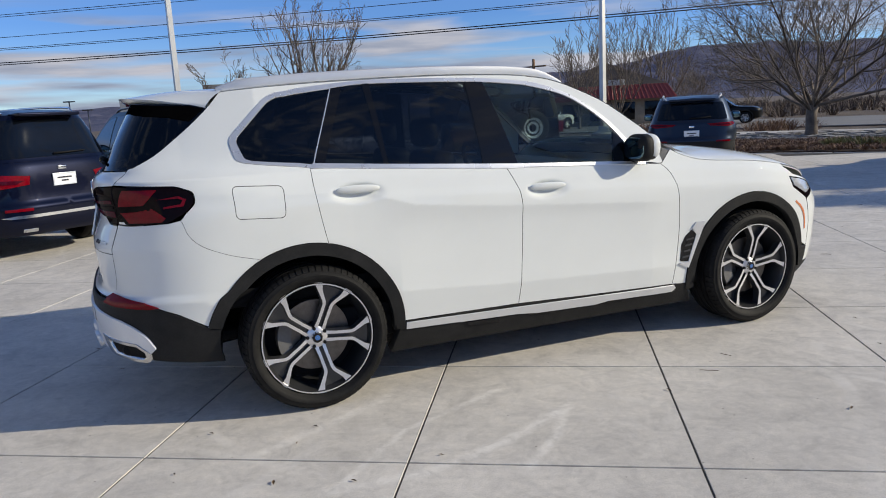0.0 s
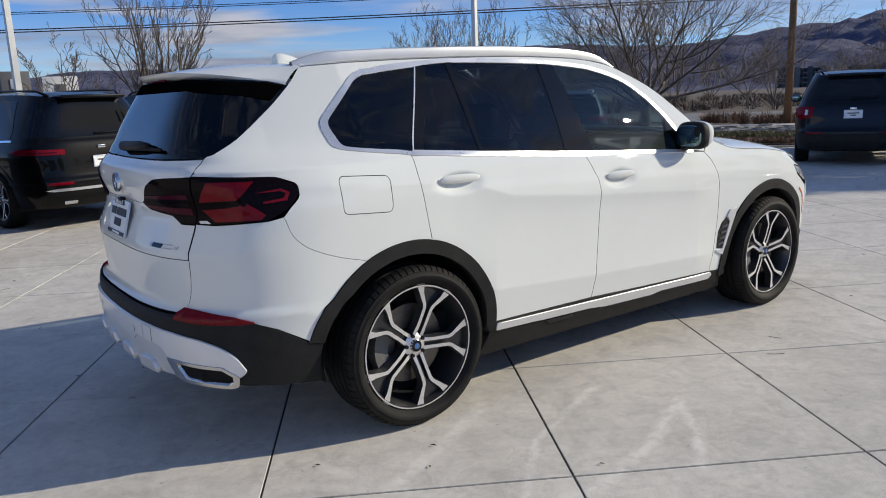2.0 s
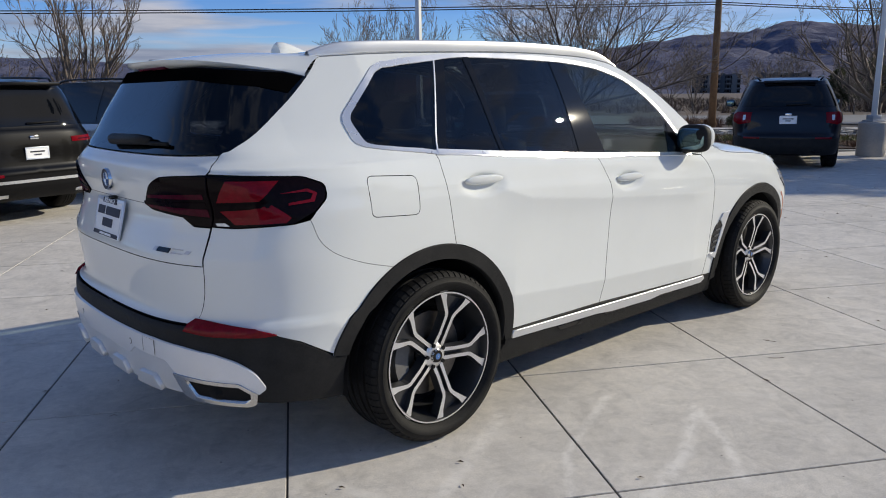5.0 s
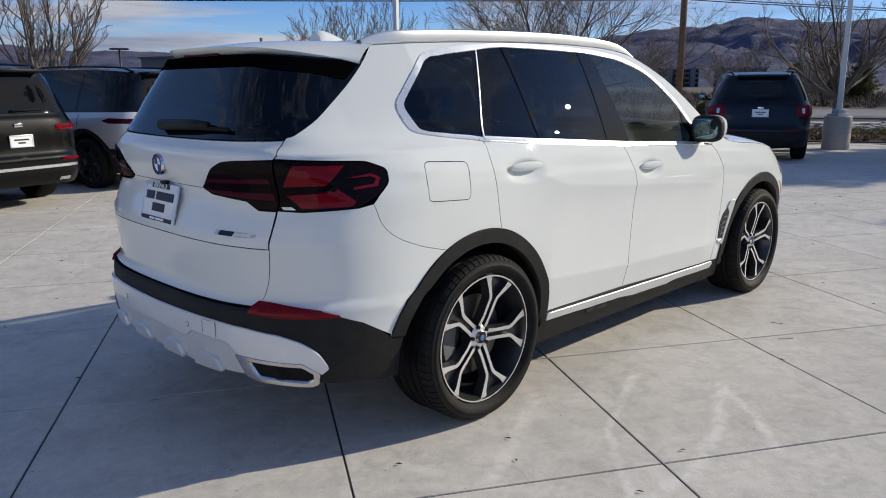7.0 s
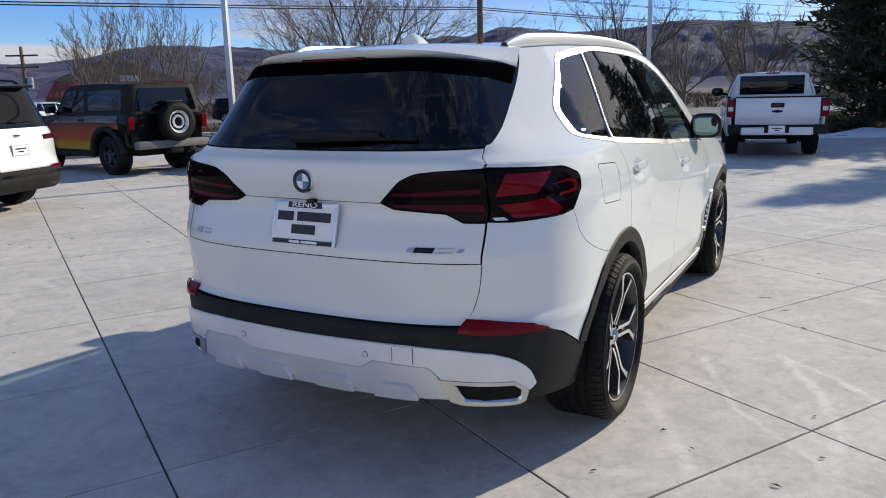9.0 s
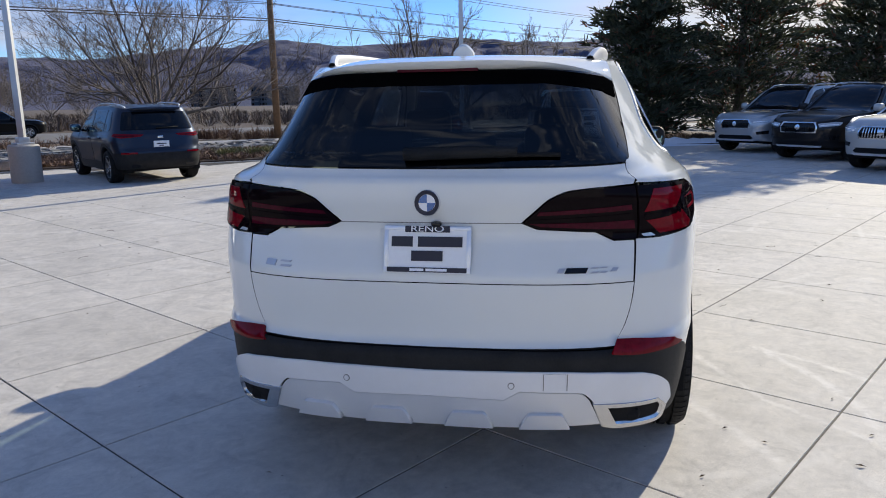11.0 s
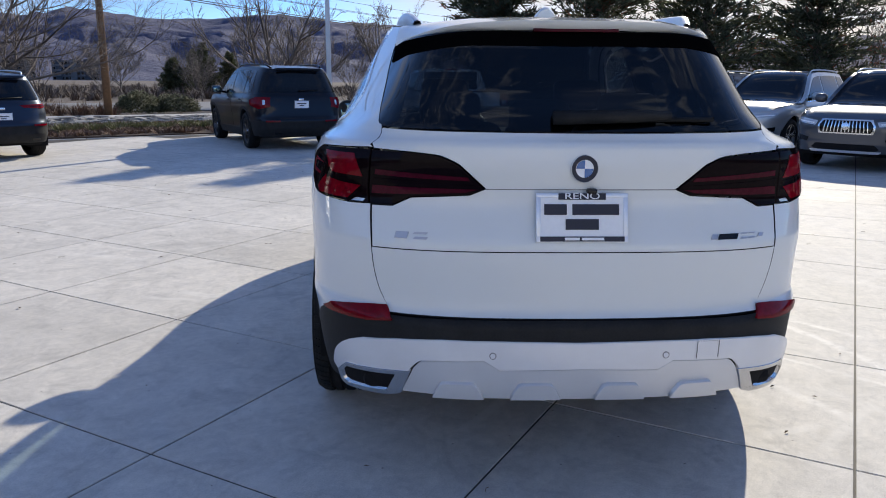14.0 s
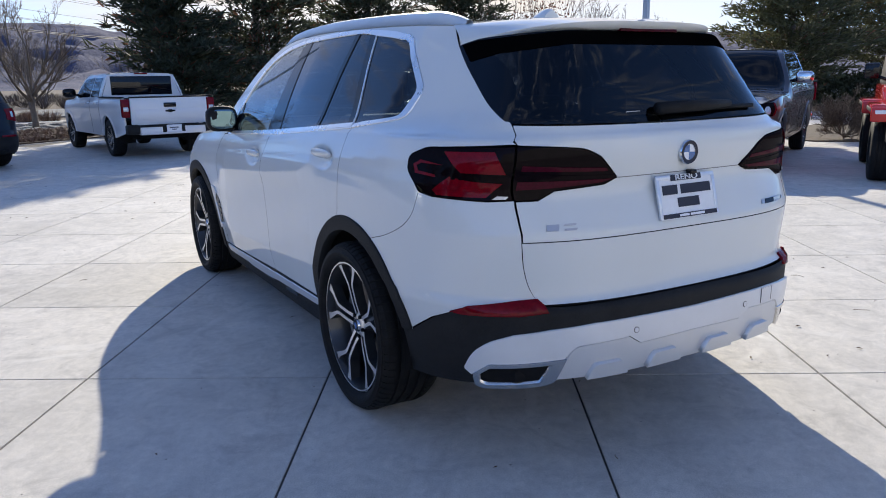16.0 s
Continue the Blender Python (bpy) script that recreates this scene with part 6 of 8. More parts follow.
        for xc in (0.0, base):
            wheel(car, xc, -s * (half - 0.03 - 0.13), -s, R=R, r=r, w=0.26, lead=0.2 + xc, fancy=True)
            well = [(xc + rad * math.cos(q), rad * math.sin(q) + R) for q in np.linspace(-0.2, math.pi + 0.2, 14)]
            v = [(x, -s * yy, z) for x, z in well for yy in (half - 0.05, half - 0.42)] + [(xc, -s * (half - 0.42), R)]
            part("wheel_well", mesh_of("wheel_well", v, [(2 * i, 2 * i + 1, 2 * i + 3, 2 * i + 2) for i in range(13)] + [(2 * i + 1, len(v) - 1, 2 * i + 3) for i in range(13)], DARK), car)
    part("roof", cap_mesh("roof", sh, bedx + 0.04, base * 0.575, mat, 14, 12), car)
    part("windscreen", cap_mesh("windscreen", sh, base * 0.577, base * 0.81, FAR_GLASS, 10, 12, trim=0.06), car)
    part("bonnet", cap_mesh("bonnet", sh, base * 0.812, base + fo - 0.04, mat, 16, 12), car)
    for s in (-1, 1):
        v = []
        for x in np.linspace(base * 0.572, base * 0.81, 10):
            ye, ze = sh.edge(x)
            v += [(x, s * float(ye), float(ze)), (x, s * float(ye - 0.075), float(ze + (sh.roof(x) - ze) * 0.25))]
        part("a_pillar", mesh_of("a_pillar", v, [(2 * i, 2 * i + 1, 2 * i + 3, 2 * i + 2) for i in range(9)], mat), car)
    w1, w0 = float(sh.edge(bedx + 0.05)[0]), half * 0.93
    zc = high - 0.05
    v, ff = prism([(-w0, belt - 0.05), (w0, belt - 0.05), (w1 - 0.02, zc - 0.03), (w1 - 0.1, zc + 0.02), (-w1 + 0.1, zc + 0.02), (-w1 + 0.02, zc - 0.03)], bedx + 0.03, bedx + 0.07, lambda a, b, c: (c, a, b))
    part("cab_back", mesh_of("cab_back", v, ff, mat, smooth=False), car)
    part("back_window", block("back_window", FAR_GLASS, [(bedx + 0.03, 0, (belt + zc) / 2 + 0.015, 0.02, w1 * 1.84, (zc - belt) * 0.80)], 0.008), car)
    part("cargo_light", block("cargo_light", LENS_RED, [(bedx + 0.03, 0, zc + 0.02, 0.04, 0.28, 0.03)], 0.006), car)
    part("bed_floor", block("bed_floor", CLAD, [((bedx + tailx) / 2, 0, 0.80, bed, half * 1.7, 0.05), (bedx, 0, 1.0, 0.04, half * 1.8, 0.4)], 0.01), car)
    gate = part("tailgate", block("tailgate", mat, [(tailx + 0.01, 0, (gate_z + 0.68) / 2, 0.06, half * 1.66, gate_z - 0.68), (tailx - 0.012, 0, gate_z - 0.33, 0.03, half * 1.5, 0.20)], 0.015), car)
    part("gate_cap", block("gate_cap", CLAD, [(tailx + 0.015, 0, gate_z + 0.012, 0.09, half * 1.66, 0.03)], 0.01), gate)
    part("gate_handle", block("gate_handle", GLOSS_BLACK, [(tailx - 0.03, 0, gate_z - 0.15, 0.03, 0.25, 0.09)], 0.012), gate)
    part("badge", block("badge", GLOSS_BLACK, [(tailx - 0.032, 0, gate_z - 0.27, 0.012, 0.20, 0.035), (tailx - 0.032, 0, gate_z - 0.27, 0.012, 0.08, 0.06)], 0.004), gate)
    part("rear_bumper", block("rear_bumper", mat if not chrome else CHROME, [(tailx - 0.07, 0, 0.565, 0.18, half * 1.42, 0.16)], 0.03), car)
    part("bumper_step", block("bumper_step", CLAD, [(tailx - 0.06, 0, 0.655, 0.20, half * 1.75, 0.025), (tailx - 0.155, 0, 0.60, 0.02, 0.46, 0.14)], 0.006), car)
    plate(car, pose(tailx - 0.175, 0, 0.60, 0, 0, -90), full=False)
    part("underside", block("underside", DARK, [(base / 2, 0, 0.45, base + 1.0, half * 1.3, 0.2), (base * 0.62, 0, 0.72, base * 0.55, half * 1.8, 0.5)], 0.03), car)
    if front:
        front(car, sh)
    return car


def truck_front(car, sh):
    """A tall chrome-framed grille of split bars, dark lamps, and a bumper of two chrome corners round a black middle."""
    e = sh.total
    mid = lambda pts: [(e - p[0], *p[1:]) for p in pts] + [(e + p[0], *p[1:]) for p in pts][::-1]
    g = part("grille", skin("grille", sh, mid([(0.60, 1.09, 0.02), (0.66, 0.90), (0.60, 0.70, 0.03)]), CHROME, 1, off=0.010, depth=0.03, step=0.06), car, "chrome grille frame")
    part("grille_backing", skin("grille_backing", sh, mid([(0.53, 1.025, 0.02), (0.57, 0.89), (0.52, 0.735, 0.03)]), GLOSS_BLACK, 1, off=0.016, depth=0.006, step=0.06), g)
    for k in range(4):
        z = 0.995 - 0.068 * k
        bar = part("grille_bar", skin("grille_bar", sh, mid([(0.525, z), (0.525, z - 0.042)]), CHROME, 1, off=0.030, depth=0.018, step=0.06), g)
        part("bar_slot", skin("bar_slot", sh, mid([(0.43, z - 0.016), (0.43, z - 0.027)]), GLOSS_BLACK, 1, off=0.033, depth=0.003, step=0.06), bar)
    part("badge", skin("badge", sh, arc(e, 0.885, 0.085, 0, 340, 16), CHROME, 1, off=0.042, depth=0.02, step=0.05), g)
    part("bonnet_gap", skin("bonnet_gap", sh, mid([(0.64, 1.122), (0.64, 1.098)]), DARK, 1, off=0.006, depth=0.01, step=0.06), car)
    part("bumper_bar", skin("bumper_bar", sh, mid([(0.64, 0.69, 0.02), (0.64, 0.625)]), CHROME, 1, off=0.055, depth=0.07, step=0.06), car)
    part("bumper_middle", skin("bumper_middle", sh, mid([(0.66, 0.62), (0.66, 0.38)]), CLAD, 1, off=0.045, depth=0.07, step=0.06), car)
    for s in (1, -1):
        corner = part("bumper_corner", skin("bumper_corner", sh, [(s * (e - 0.665), 0.655, 0.01), (s * (e - 1.20), 0.665, 0.02), (s * (e - 1.18), 0.46, 0.03), (s * (e - 0.665), 0.40, 0.01)], CHROME, 1, off=0.055, depth=0.08, step=0.06), car, "chrome bumper corner")
        part("fog_recess", skin("fog_recess", sh, [(s * (e - 0.80), 0.62, 0.02), (s * (e - 1.10), 0.62, 0.02), (s * (e - 1.06), 0.50, 0.02), (s * (e - 0.84), 0.50, 0.02)], GLOSS_BLACK, 1, off=0.060, depth=0.006, step=0.06), corner)
        part("fog_lamp", skin("fog_lamp", sh, arc(s * (e - 0.93), 0.557, 0.042, 0, 340, 14), LENS_CLEAR, 1, off=0.068, depth=0.01, step=0.03), corner)
        l = part("headlight", skin("headlight", sh, [(s * (e - 0.70), 1.035, 0.02), (s * (e - 1.08), 1.06, 0.02), (s * (e - 1.14), 0.96, 0.03), (s * (e - 1.05), 0.865, 0.02), (s * (e - 0.70), 0.83, 0.02)], LENS_DARK, 1, off=0.012, depth=0.03, step=0.06), car, "headlight with dark housing")
        for c, q in ((0.80, 0.05), (0.93, 0.055)):
            part("lamp_bowl", skin("lamp_bowl", sh, arc(s * (e - c), 0.945, q, 0, 340, 14), LENS_CLEAR, 1, off=0.016, depth=0.004, step=0.03), l)
        part("marker_lamp", skin("marker_lamp", sh, [(s * (e - 1.06), 1.045), (s * (e - 1.10), 1.045), (s * (e - 1.145), 0.96), (s * (e - 1.07), 0.87), (s * (e - 1.03), 0.87), (s * (e - 1.10), 0.96)], LENS_DEEP, 1, off=0.016, depth=0.008, step=0.06), l)
        part("marker_lamp", skin("marker_lamp", sh, [(s * (e - 0.70), 0.82), (s * (e - 0.80), 0.83), (s * (e - 0.76), 0.77), (s * (e - 0.69), 0.74)], AMBER, 1, off=0.012, depth=0.008, step=0.06), l)


pickup("white crew-cab pickup with black tailgate badge, parked tail outwards", pose(10.85, 11.45, 0, 0, 0, 40), TRUCK_WHITE, high=1.75)
pickup("grey full-size pickup with a chrome slatted grille, nose outwards", pose(10.1, -1.3, 0, 0, 0, 150), TRUCK_GREY, 3.70, 1.0, 1.93, 1.3, 1.0, 0.41, 0.25, 1.7, 1.32, truck_front, True)


def bronco():
    """A short, boxy two-door off-roader with a spare wheel on its tail."""
    car = thing("off_road_car", pose(-0.85, 17.75, 0, 0, 0, 114), "boxy black off-road car with orange-fade flank and spare wheel", "car")
    base, half, R = 2.55, 0.90, 0.40
    ro, fo, belt, high = 0.80, 0.85, 1.20, 1.83
    sh = Shell(base, half, belt=[(-ro, belt), (base * 0.72, belt), (base * 0.76, 1.19), (base + fo * 0.8, 1.14), (base + fo, 1.08)],
               section=[(0.2, 0.90), (0.35, 0.96), (0.6, 0.985), (0.85, 1.0), (0.95, 0.985), (1.0, 0.97)],
               rear=[(0.2, ro - 0.05), (0.6, ro), (belt, ro - 0.01), (high, ro - 0.07)], front=[(0.2, fo - 0.1), (0.5, fo), (1.0, fo), (1.2, fo - 0.06)],
               roof=[(-ro + 0.05, high - 0.03), (0.4, high), (base * 0.50, high - 0.02), (base * 0.55, high - 0.05), (base * 0.74, 1.25), (base * 0.8, 1.23), (base + fo, 1.12)],
               lean=(0.12, 0.10), tuck=0.0, rear_bend=(10, 8), front_bend=(7, 6), flare=0.0, top=0.03)
    t, f = sh.tail, sh.tail + base
    u = lambda x: x + t
    rad = 0.52
    for s in (1, -1):
        line = [(float(q), float(sh.belt(sh.at(q, 1.0)[0]))) for q in np.linspace(sh.total, 0, 40)]
        flank = [(0, 0.55)] + [(t - rad, 0.55)] + arc(t, R, rad, 163, -4, 18) + arc(f, R, rad, 184, 17, 18) + [(sh.total, 0.55)] + line
        part("body_side", skin("body_side", sh, flank, BLACK_PAINT, s, step=0.08, depth=0.04), car)
        part("flank_panel", skin("flank_panel", sh, [(u(-ro * 0.55), belt - 0.28), (u(-0.30), belt - 0.28)] + arc(t, R, rad + 0.07, 110, 0, 12) + [(u(base - rad - 0.10), 0.46), (u(base - 0.30), belt - 0.25), (u(base - 0.30), belt - 0.03), (u(-ro * 0.55), belt - 0.03)], SUNSET, s, off=0.004, depth=0.004, step=0.08), car)
        xs = np.linspace(base * 0.73, -ro + 0.08, 20)
        green = [(0, belt)] + [(float(q), belt) for q in np.linspace(0.2, u(base * 0.73), 20)] + [(float(x_to_u(sh, x, high - 0.1)), float(sh.edge(x)[1])) for x in xs] + [(0, high - 0.06)]
        part("hard_top", skin("hard_top", sh, green, CLAD, s, step=0.08, depth=0.03), car)
        zt = high - 0.16
        part("rear_window_side", skin("rear_window_side", sh, [(u(-ro * 0.70), belt + 0.08, 0.05), (u(-ro * 0.70), zt, 0.05), (u(base * 0.24), zt, 0.05), (u(base * 0.24), belt + 0.08, 0.05)], FAR_GLASS, s, off=0.006, depth=0.01, step=0.08), car)
        part("front_window", skin("front_window", sh, [(u(base * 0.30), belt + 0.05, 0.04), (u(base * 0.30), zt, 0.04), (u(base * 0.54), zt, 0.04), (u(base * 0.67), belt + 0.05, 0.04)], FAR_GLASS, s, off=0.006, depth=0.01, step=0.08), car)
        for cx in (t, f):
            part("arch_flare", skin("arch_flare", sh, arc(cx, R, rad + 0.06, -4, 175, 22) + arc(cx, R, rad - 0.03, 175, -4, 22), CLAD, s, off=0.06, depth=0.10, step=0.08), car)
        part("sill", skin("sill", sh, [(u(rad), 0.36), (u(rad), 0.50), (u(base - rad), 0.50), (u(base - rad), 0.36)], CLAD, s, off=0.01, depth=0.08, step=0.08), car)
        y = -s * half
        part("tail_light", block("tail_light", LENS_RED, [(-ro - 0.005, y * 0.93, belt - 0.17, 0.05, 0.12, 0.26)], 0.015), car)
        mir = part("door_mirror", block("door_mirror", GLOSS_BLACK, [(base * 0.68, y - s * 0.15, belt + 0.12, 0.12, 0.2, 0.16)], 0.04), car)
        part("mirror_foot", mesh_of("mirror_foot", *tube([(base * 0.68, y * 0.95, belt + 0.02), (base * 0.68, y - s * 0.08, belt + 0.06)], 0.03, 6), GLOSS_BLACK), mir)
        part("door_handle", block("door_handle", GLOSS_BLACK, [(base * 0.34, y * 1.0 - s * 0.01, belt - 0.10, 0.18, 0.03, 0.05)], 0.012), car)
        for xc in (0, base):
            wheel(car, xc, -s * (half - 0.02 - 0.14), -s, R=R, r=0.235, w=0.30, lead=0.4 + xc, face=WHEEL_GREY)
    part("roof", cap_mesh("roof", sh, -ro + 0.06, base * 0.53, CLAD, 12, 10), car)
    part("windscreen", cap_mesh("windscreen", sh, base * 0.532, base * 0.74, FAR_GLASS, 8, 10, trim=0.05), car)
    part("bonnet", cap_mesh("bonnet", sh, base * 0.742, base + fo - 0.02, BLACK_PAINT, 12, 10), car)
    part("back_window", skin("back_window", sh, [(-0.72, belt + 0.06, 0.06), (0.72, belt + 0.06, 0.06), (0.66, high - 0.13, 0.06), (-0.66, high - 0.13, 0.06)], FAR_GLASS, 1, off=0.008, depth=0.01, step=0.08), car)
    part("rear_bumper", block("rear_bumper", TRIM_GREY, [(-ro - 0.08, 0, 0.60, 0.16, half * 1.85, 0.16)], 0.03), car)
    part("tow_bar", block("tow_bar", DARK, [(-ro - 0.1, 0, 0.46, 0.2, 0.3, 0.1)], 0.02), car)
    spare = new("spare_wheel")
    spare.parent = car
    spare.matrix_local = pose(-ro - 0.16, -0.06, 1.03, 0, 0, -90)
    part("tyre", tyre_mesh(0.385, 0.225, 0.25), spare)
    part("steel_rim", lathe([(0.001, -0.070), (0.035, -0.070), (0.04, -0.045), (0.085, -0.045), (0.095, -0.085), (0.125, -0.090), (0.14, -0.065), (0.175, -0.055), (0.195, -0.085), (0.218, -0.100), (0.226, -0.108), (0.227, -0.05)], 40, "y", [GLOSS_BLACK, MATT_SILVER], [0, 0, 0, 1, 1, 1, 0, 1, 1, 1, 1], name="steel_rim"), spare)
    for k in range(12):
        a = 2 * math.pi * k / 12
        hole = [(0.158 * math.cos(a) + 0.017 * math.cos(b), 0.158 * math.sin(a) + 0.017 * math.sin(b)) for b in np.linspace(0, 2 * math.pi, 10, endpoint=False)]
        part("rim_hole", mesh_of("rim_hole", *prism(hole, -0.0665, -0.05, lambda p, q, d: (p, d, q)), DARK, smooth=False), spare)
    part("wheel_carrier", block("wheel_carrier", CLAD, [(-ro - 0.02, -0.06, 1.03, 0.12, 0.3, 0.3), (-ro - 0.06, -0.06, 1.43, 0.2, 0.4, 0.05)], 0.02), car)
    part("underside", block("underside", DARK, [(base / 2, 0, 0.50, base + 1.2, 1.2, 0.25), (base / 2, 0, 0.75, base - 1.1, 1.6, 0.5)], 0.02), car)


def red_jeep():
    """An open-fendered red off-roader, its nose towards the lot."""
    car = thing("jeep", pose(4.72 + 2.45 * 0.90, -1.85 - 2.45 * 0.43, 0, 0, 0, 154.5), "red off-road car with big tyres and black bumper, nose outwards", "car")
    base, R = 2.46, 0.43
    part("tub", block("tub", RED_PAINT, [(base * 0.25, 0, 0.98, base * 1.05, 1.56, 0.62)], 0.04), car)
    part("bonnet", block("bonnet", RED_PAINT, [(base * 0.96, 0, 1.12, base * 0.52, 1.30, 0.26, 0, 0.95)], 0.04), car)
    g = part("grille", block("grille", RED_PAINT, [(base + 0.36, 0, 1.0, 0.06, 1.40, 0.46)], 0.03), car)
    for i in range(7):
        part("grille_slot", block("grille_slot", DARK, [(base + 0.392, (i - 3) * 0.085, 1.0, 0.012, 0.045, 0.30)], 0.004), g)
    part("cabin", block("cabin", CLAD, [(base * 0.22, 0, 1.56, base * 0.95, 1.48, 0.56, 0, 0.93)], 0.04), car)
    part("windscreen", block("windscreen", FAR_GLASS, [(base * 0.70, 0, 1.52, 0.04, 1.36, 0.48)], 0.01), car)
    part("front_bumper", block("front_bumper", CLAD, [(base + 0.58, 0, 0.66, 0.2, 1.62, 0.2)], 0.03), car)
    part("underside", block("underside", DARK, [(base / 2, 0, 0.55, base + 0.9, 0.9, 0.26)], 0.02), car)
    for s in (1, -1):
        lamp = lathe([(0.001, 0.03), (0.08, 0.02), (0.095, 0.0), (0.095, -0.04)], 20, "x", [LENS_CLEAR, CHROME, CHROME], [0, 1, 1], name="headlight")
        h = part("headlight", lamp, car)
        h.matrix_local = pose(base + 0.385, s * 0.50, 1.06)
        for xc in (0.0, base):
            fl = part("fender", block("fender", RED_PAINT, [(xc, s * 0.86, 1.02, 1.0, 0.30, 0.07), (xc + 0.52, s * 0.86, 0.93, 0.10, 0.30, 0.20)], 0.03), car)
            part("fender_lip", block("fender_lip", CLAD, [(xc, s * 0.99, 0.985, 1.04, 0.05, 0.06)], 0.015), fl)
            wheel(car, xc, s * 0.80, s, R=R, r=0.23, w=0.32, lead=0.3, face=WHEEL_GREY)
        mir = part("door_mirror", block("door_mirror", GLOSS_BLACK, [(base * 0.68, s * 0.98, 1.50, 0.10, 0.20, 0.22)], 0.03), car)
        part("mirror_foot", mesh_of("mirror_foot", *tube([(base * 0.68, s * 0.76, 1.36), (base * 0.68, s * 0.9, 1.42)], 0.025, 6), GLOSS_BLACK), mir)
        part("marker_lamp", block("marker_lamp", PLATE_WHITE, [(base + 0.575, s * 0.86, 0.96, 0.012, 0.2, 0.05)], 0.004), car)


bronco()
red_jeep()

# ---- ground, planting, distance ----
def ground_mat(name, color, light, scale, fine, rough=0.8, bump=0.3, bump_scale=60.0, spots=None, random=0.0, distance=0.006, islands=False):
    """A surface laid out in the world's own metres, so that neighbouring pieces do not repeat."""
    m = bpy.data.materials.new(name)
    m.use_nodes = True
    t = m.node_tree
    b = t.nodes["Principled BSDF"]
    co = t.nodes.new("ShaderNodeNewGeometry").outputs["Position"]
    big = wire(t, "ShaderNodeTexNoise", Vector=co, Scale=scale, Detail=6.0, Roughness=0.62, Distortion=0.4).outputs[0]
    small = wire(t, "ShaderNodeTexNoise", Vector=co, Scale=fine, Detail=4.0, Roughness=0.65).outputs[0]
    f = calc(t, "ADD", calc(t, "MULTIPLY", big, 0.6), calc(t, "MULTIPLY", small, 0.4))
    col = ramp(t, f, [(0.34, color), (0.66, light)])
    if spots:
        dots = wire(t, "ShaderNodeTexVoronoi", Vector=co, Scale=spots[0]).outputs[0]
        col = mix(t, ramp(t, dots, [(spots[1] * 0.6, 1.0), (spots[1], 0.0)]), col, spots[2])
    if random:
        info = t.nodes.new("ShaderNodeObjectInfo").outputs["Random"]
        col = mix(t, 1.0, col, ramp(t, info, [(0.0, 1.0 - random), (1.0, 1.0)]), "MULTIPLY")
    if islands:
        isl = t.nodes.new("ShaderNodeNewGeometry").outputs["Random Per Island"]
        col = mix(t, 1.0, col, ramp(t, isl, [(0.0, 0.55), (1.0, 1.25)]), "MULTIPLY")
    t.links.new(col, b.inputs["Base Color"])
    t.links.new(calc(t, "MULTIPLY_ADD", big, 0.2, rough - 0.1), b.inputs["Roughness"])
    b.inputs["Specular IOR Level"].default_value = 0.35
    h = wire(t, "ShaderNodeTexNoise", Vector=co, Scale=bump_scale, Detail=6.0, Roughness=0.7).outputs[0]
    t.links.new(wire(t, "ShaderNodeBump", Height=h, Strength=bump, Distance=distance).outputs[0], b.inputs["Normal"])
    return m


def translucent(m, share):
    """Thin leaves and needles: part of the light goes through them."""
    t = m.node_tree
    b = t.nodes["Principled BSDF"]
    thin = wire(t, "ShaderNodeBsdfTranslucent", Color=b.inputs["Base Color"].links[0].from_socket)
    both = wire(t, "ShaderNodeMixShader", i0=share, i1=b.outputs[0], i2=thin.outputs[0])
    t.links.new(both.outputs[0], t.nodes["Material Output"].inputs[0])
    return m


def scuff(t, sep, p, q, width):
    """How near a place on the ground lies to the line from p to q, 1 on it and 0 off it."""
    ax, ay = calc(t, "SUBTRACT", sep.outputs[0], p[0]), calc(t, "SUBTRACT", sep.outputs[1], p[1])
    dx, dy = q[0] - p[0], q[1] - p[1]
    n = dx * dx + dy * dy
    h = calc(t, "ADD", calc(t, "MULTIPLY", ax, dx / n), calc(t, "MULTIPLY", ay, dy / n))
    h = calc(t, "MINIMUM", calc(t, "MAXIMUM", h, 0.0), 1.0)
    ex, ey = calc(t, "SUBTRACT", ax, calc(t, "MULTIPLY", h, dx)), calc(t, "SUBTRACT", ay, calc(t, "MULTIPLY", h, dy))
    d = calc(t, "SQRT", calc(t, "ADD", calc(t, "MULTIPLY", ex, ex), calc(t, "MULTIPLY", ey, ey)))
    return ramp(t, d, [(0.0, 1.0), (width * 0.45, 0.7), (width, 0.0)])


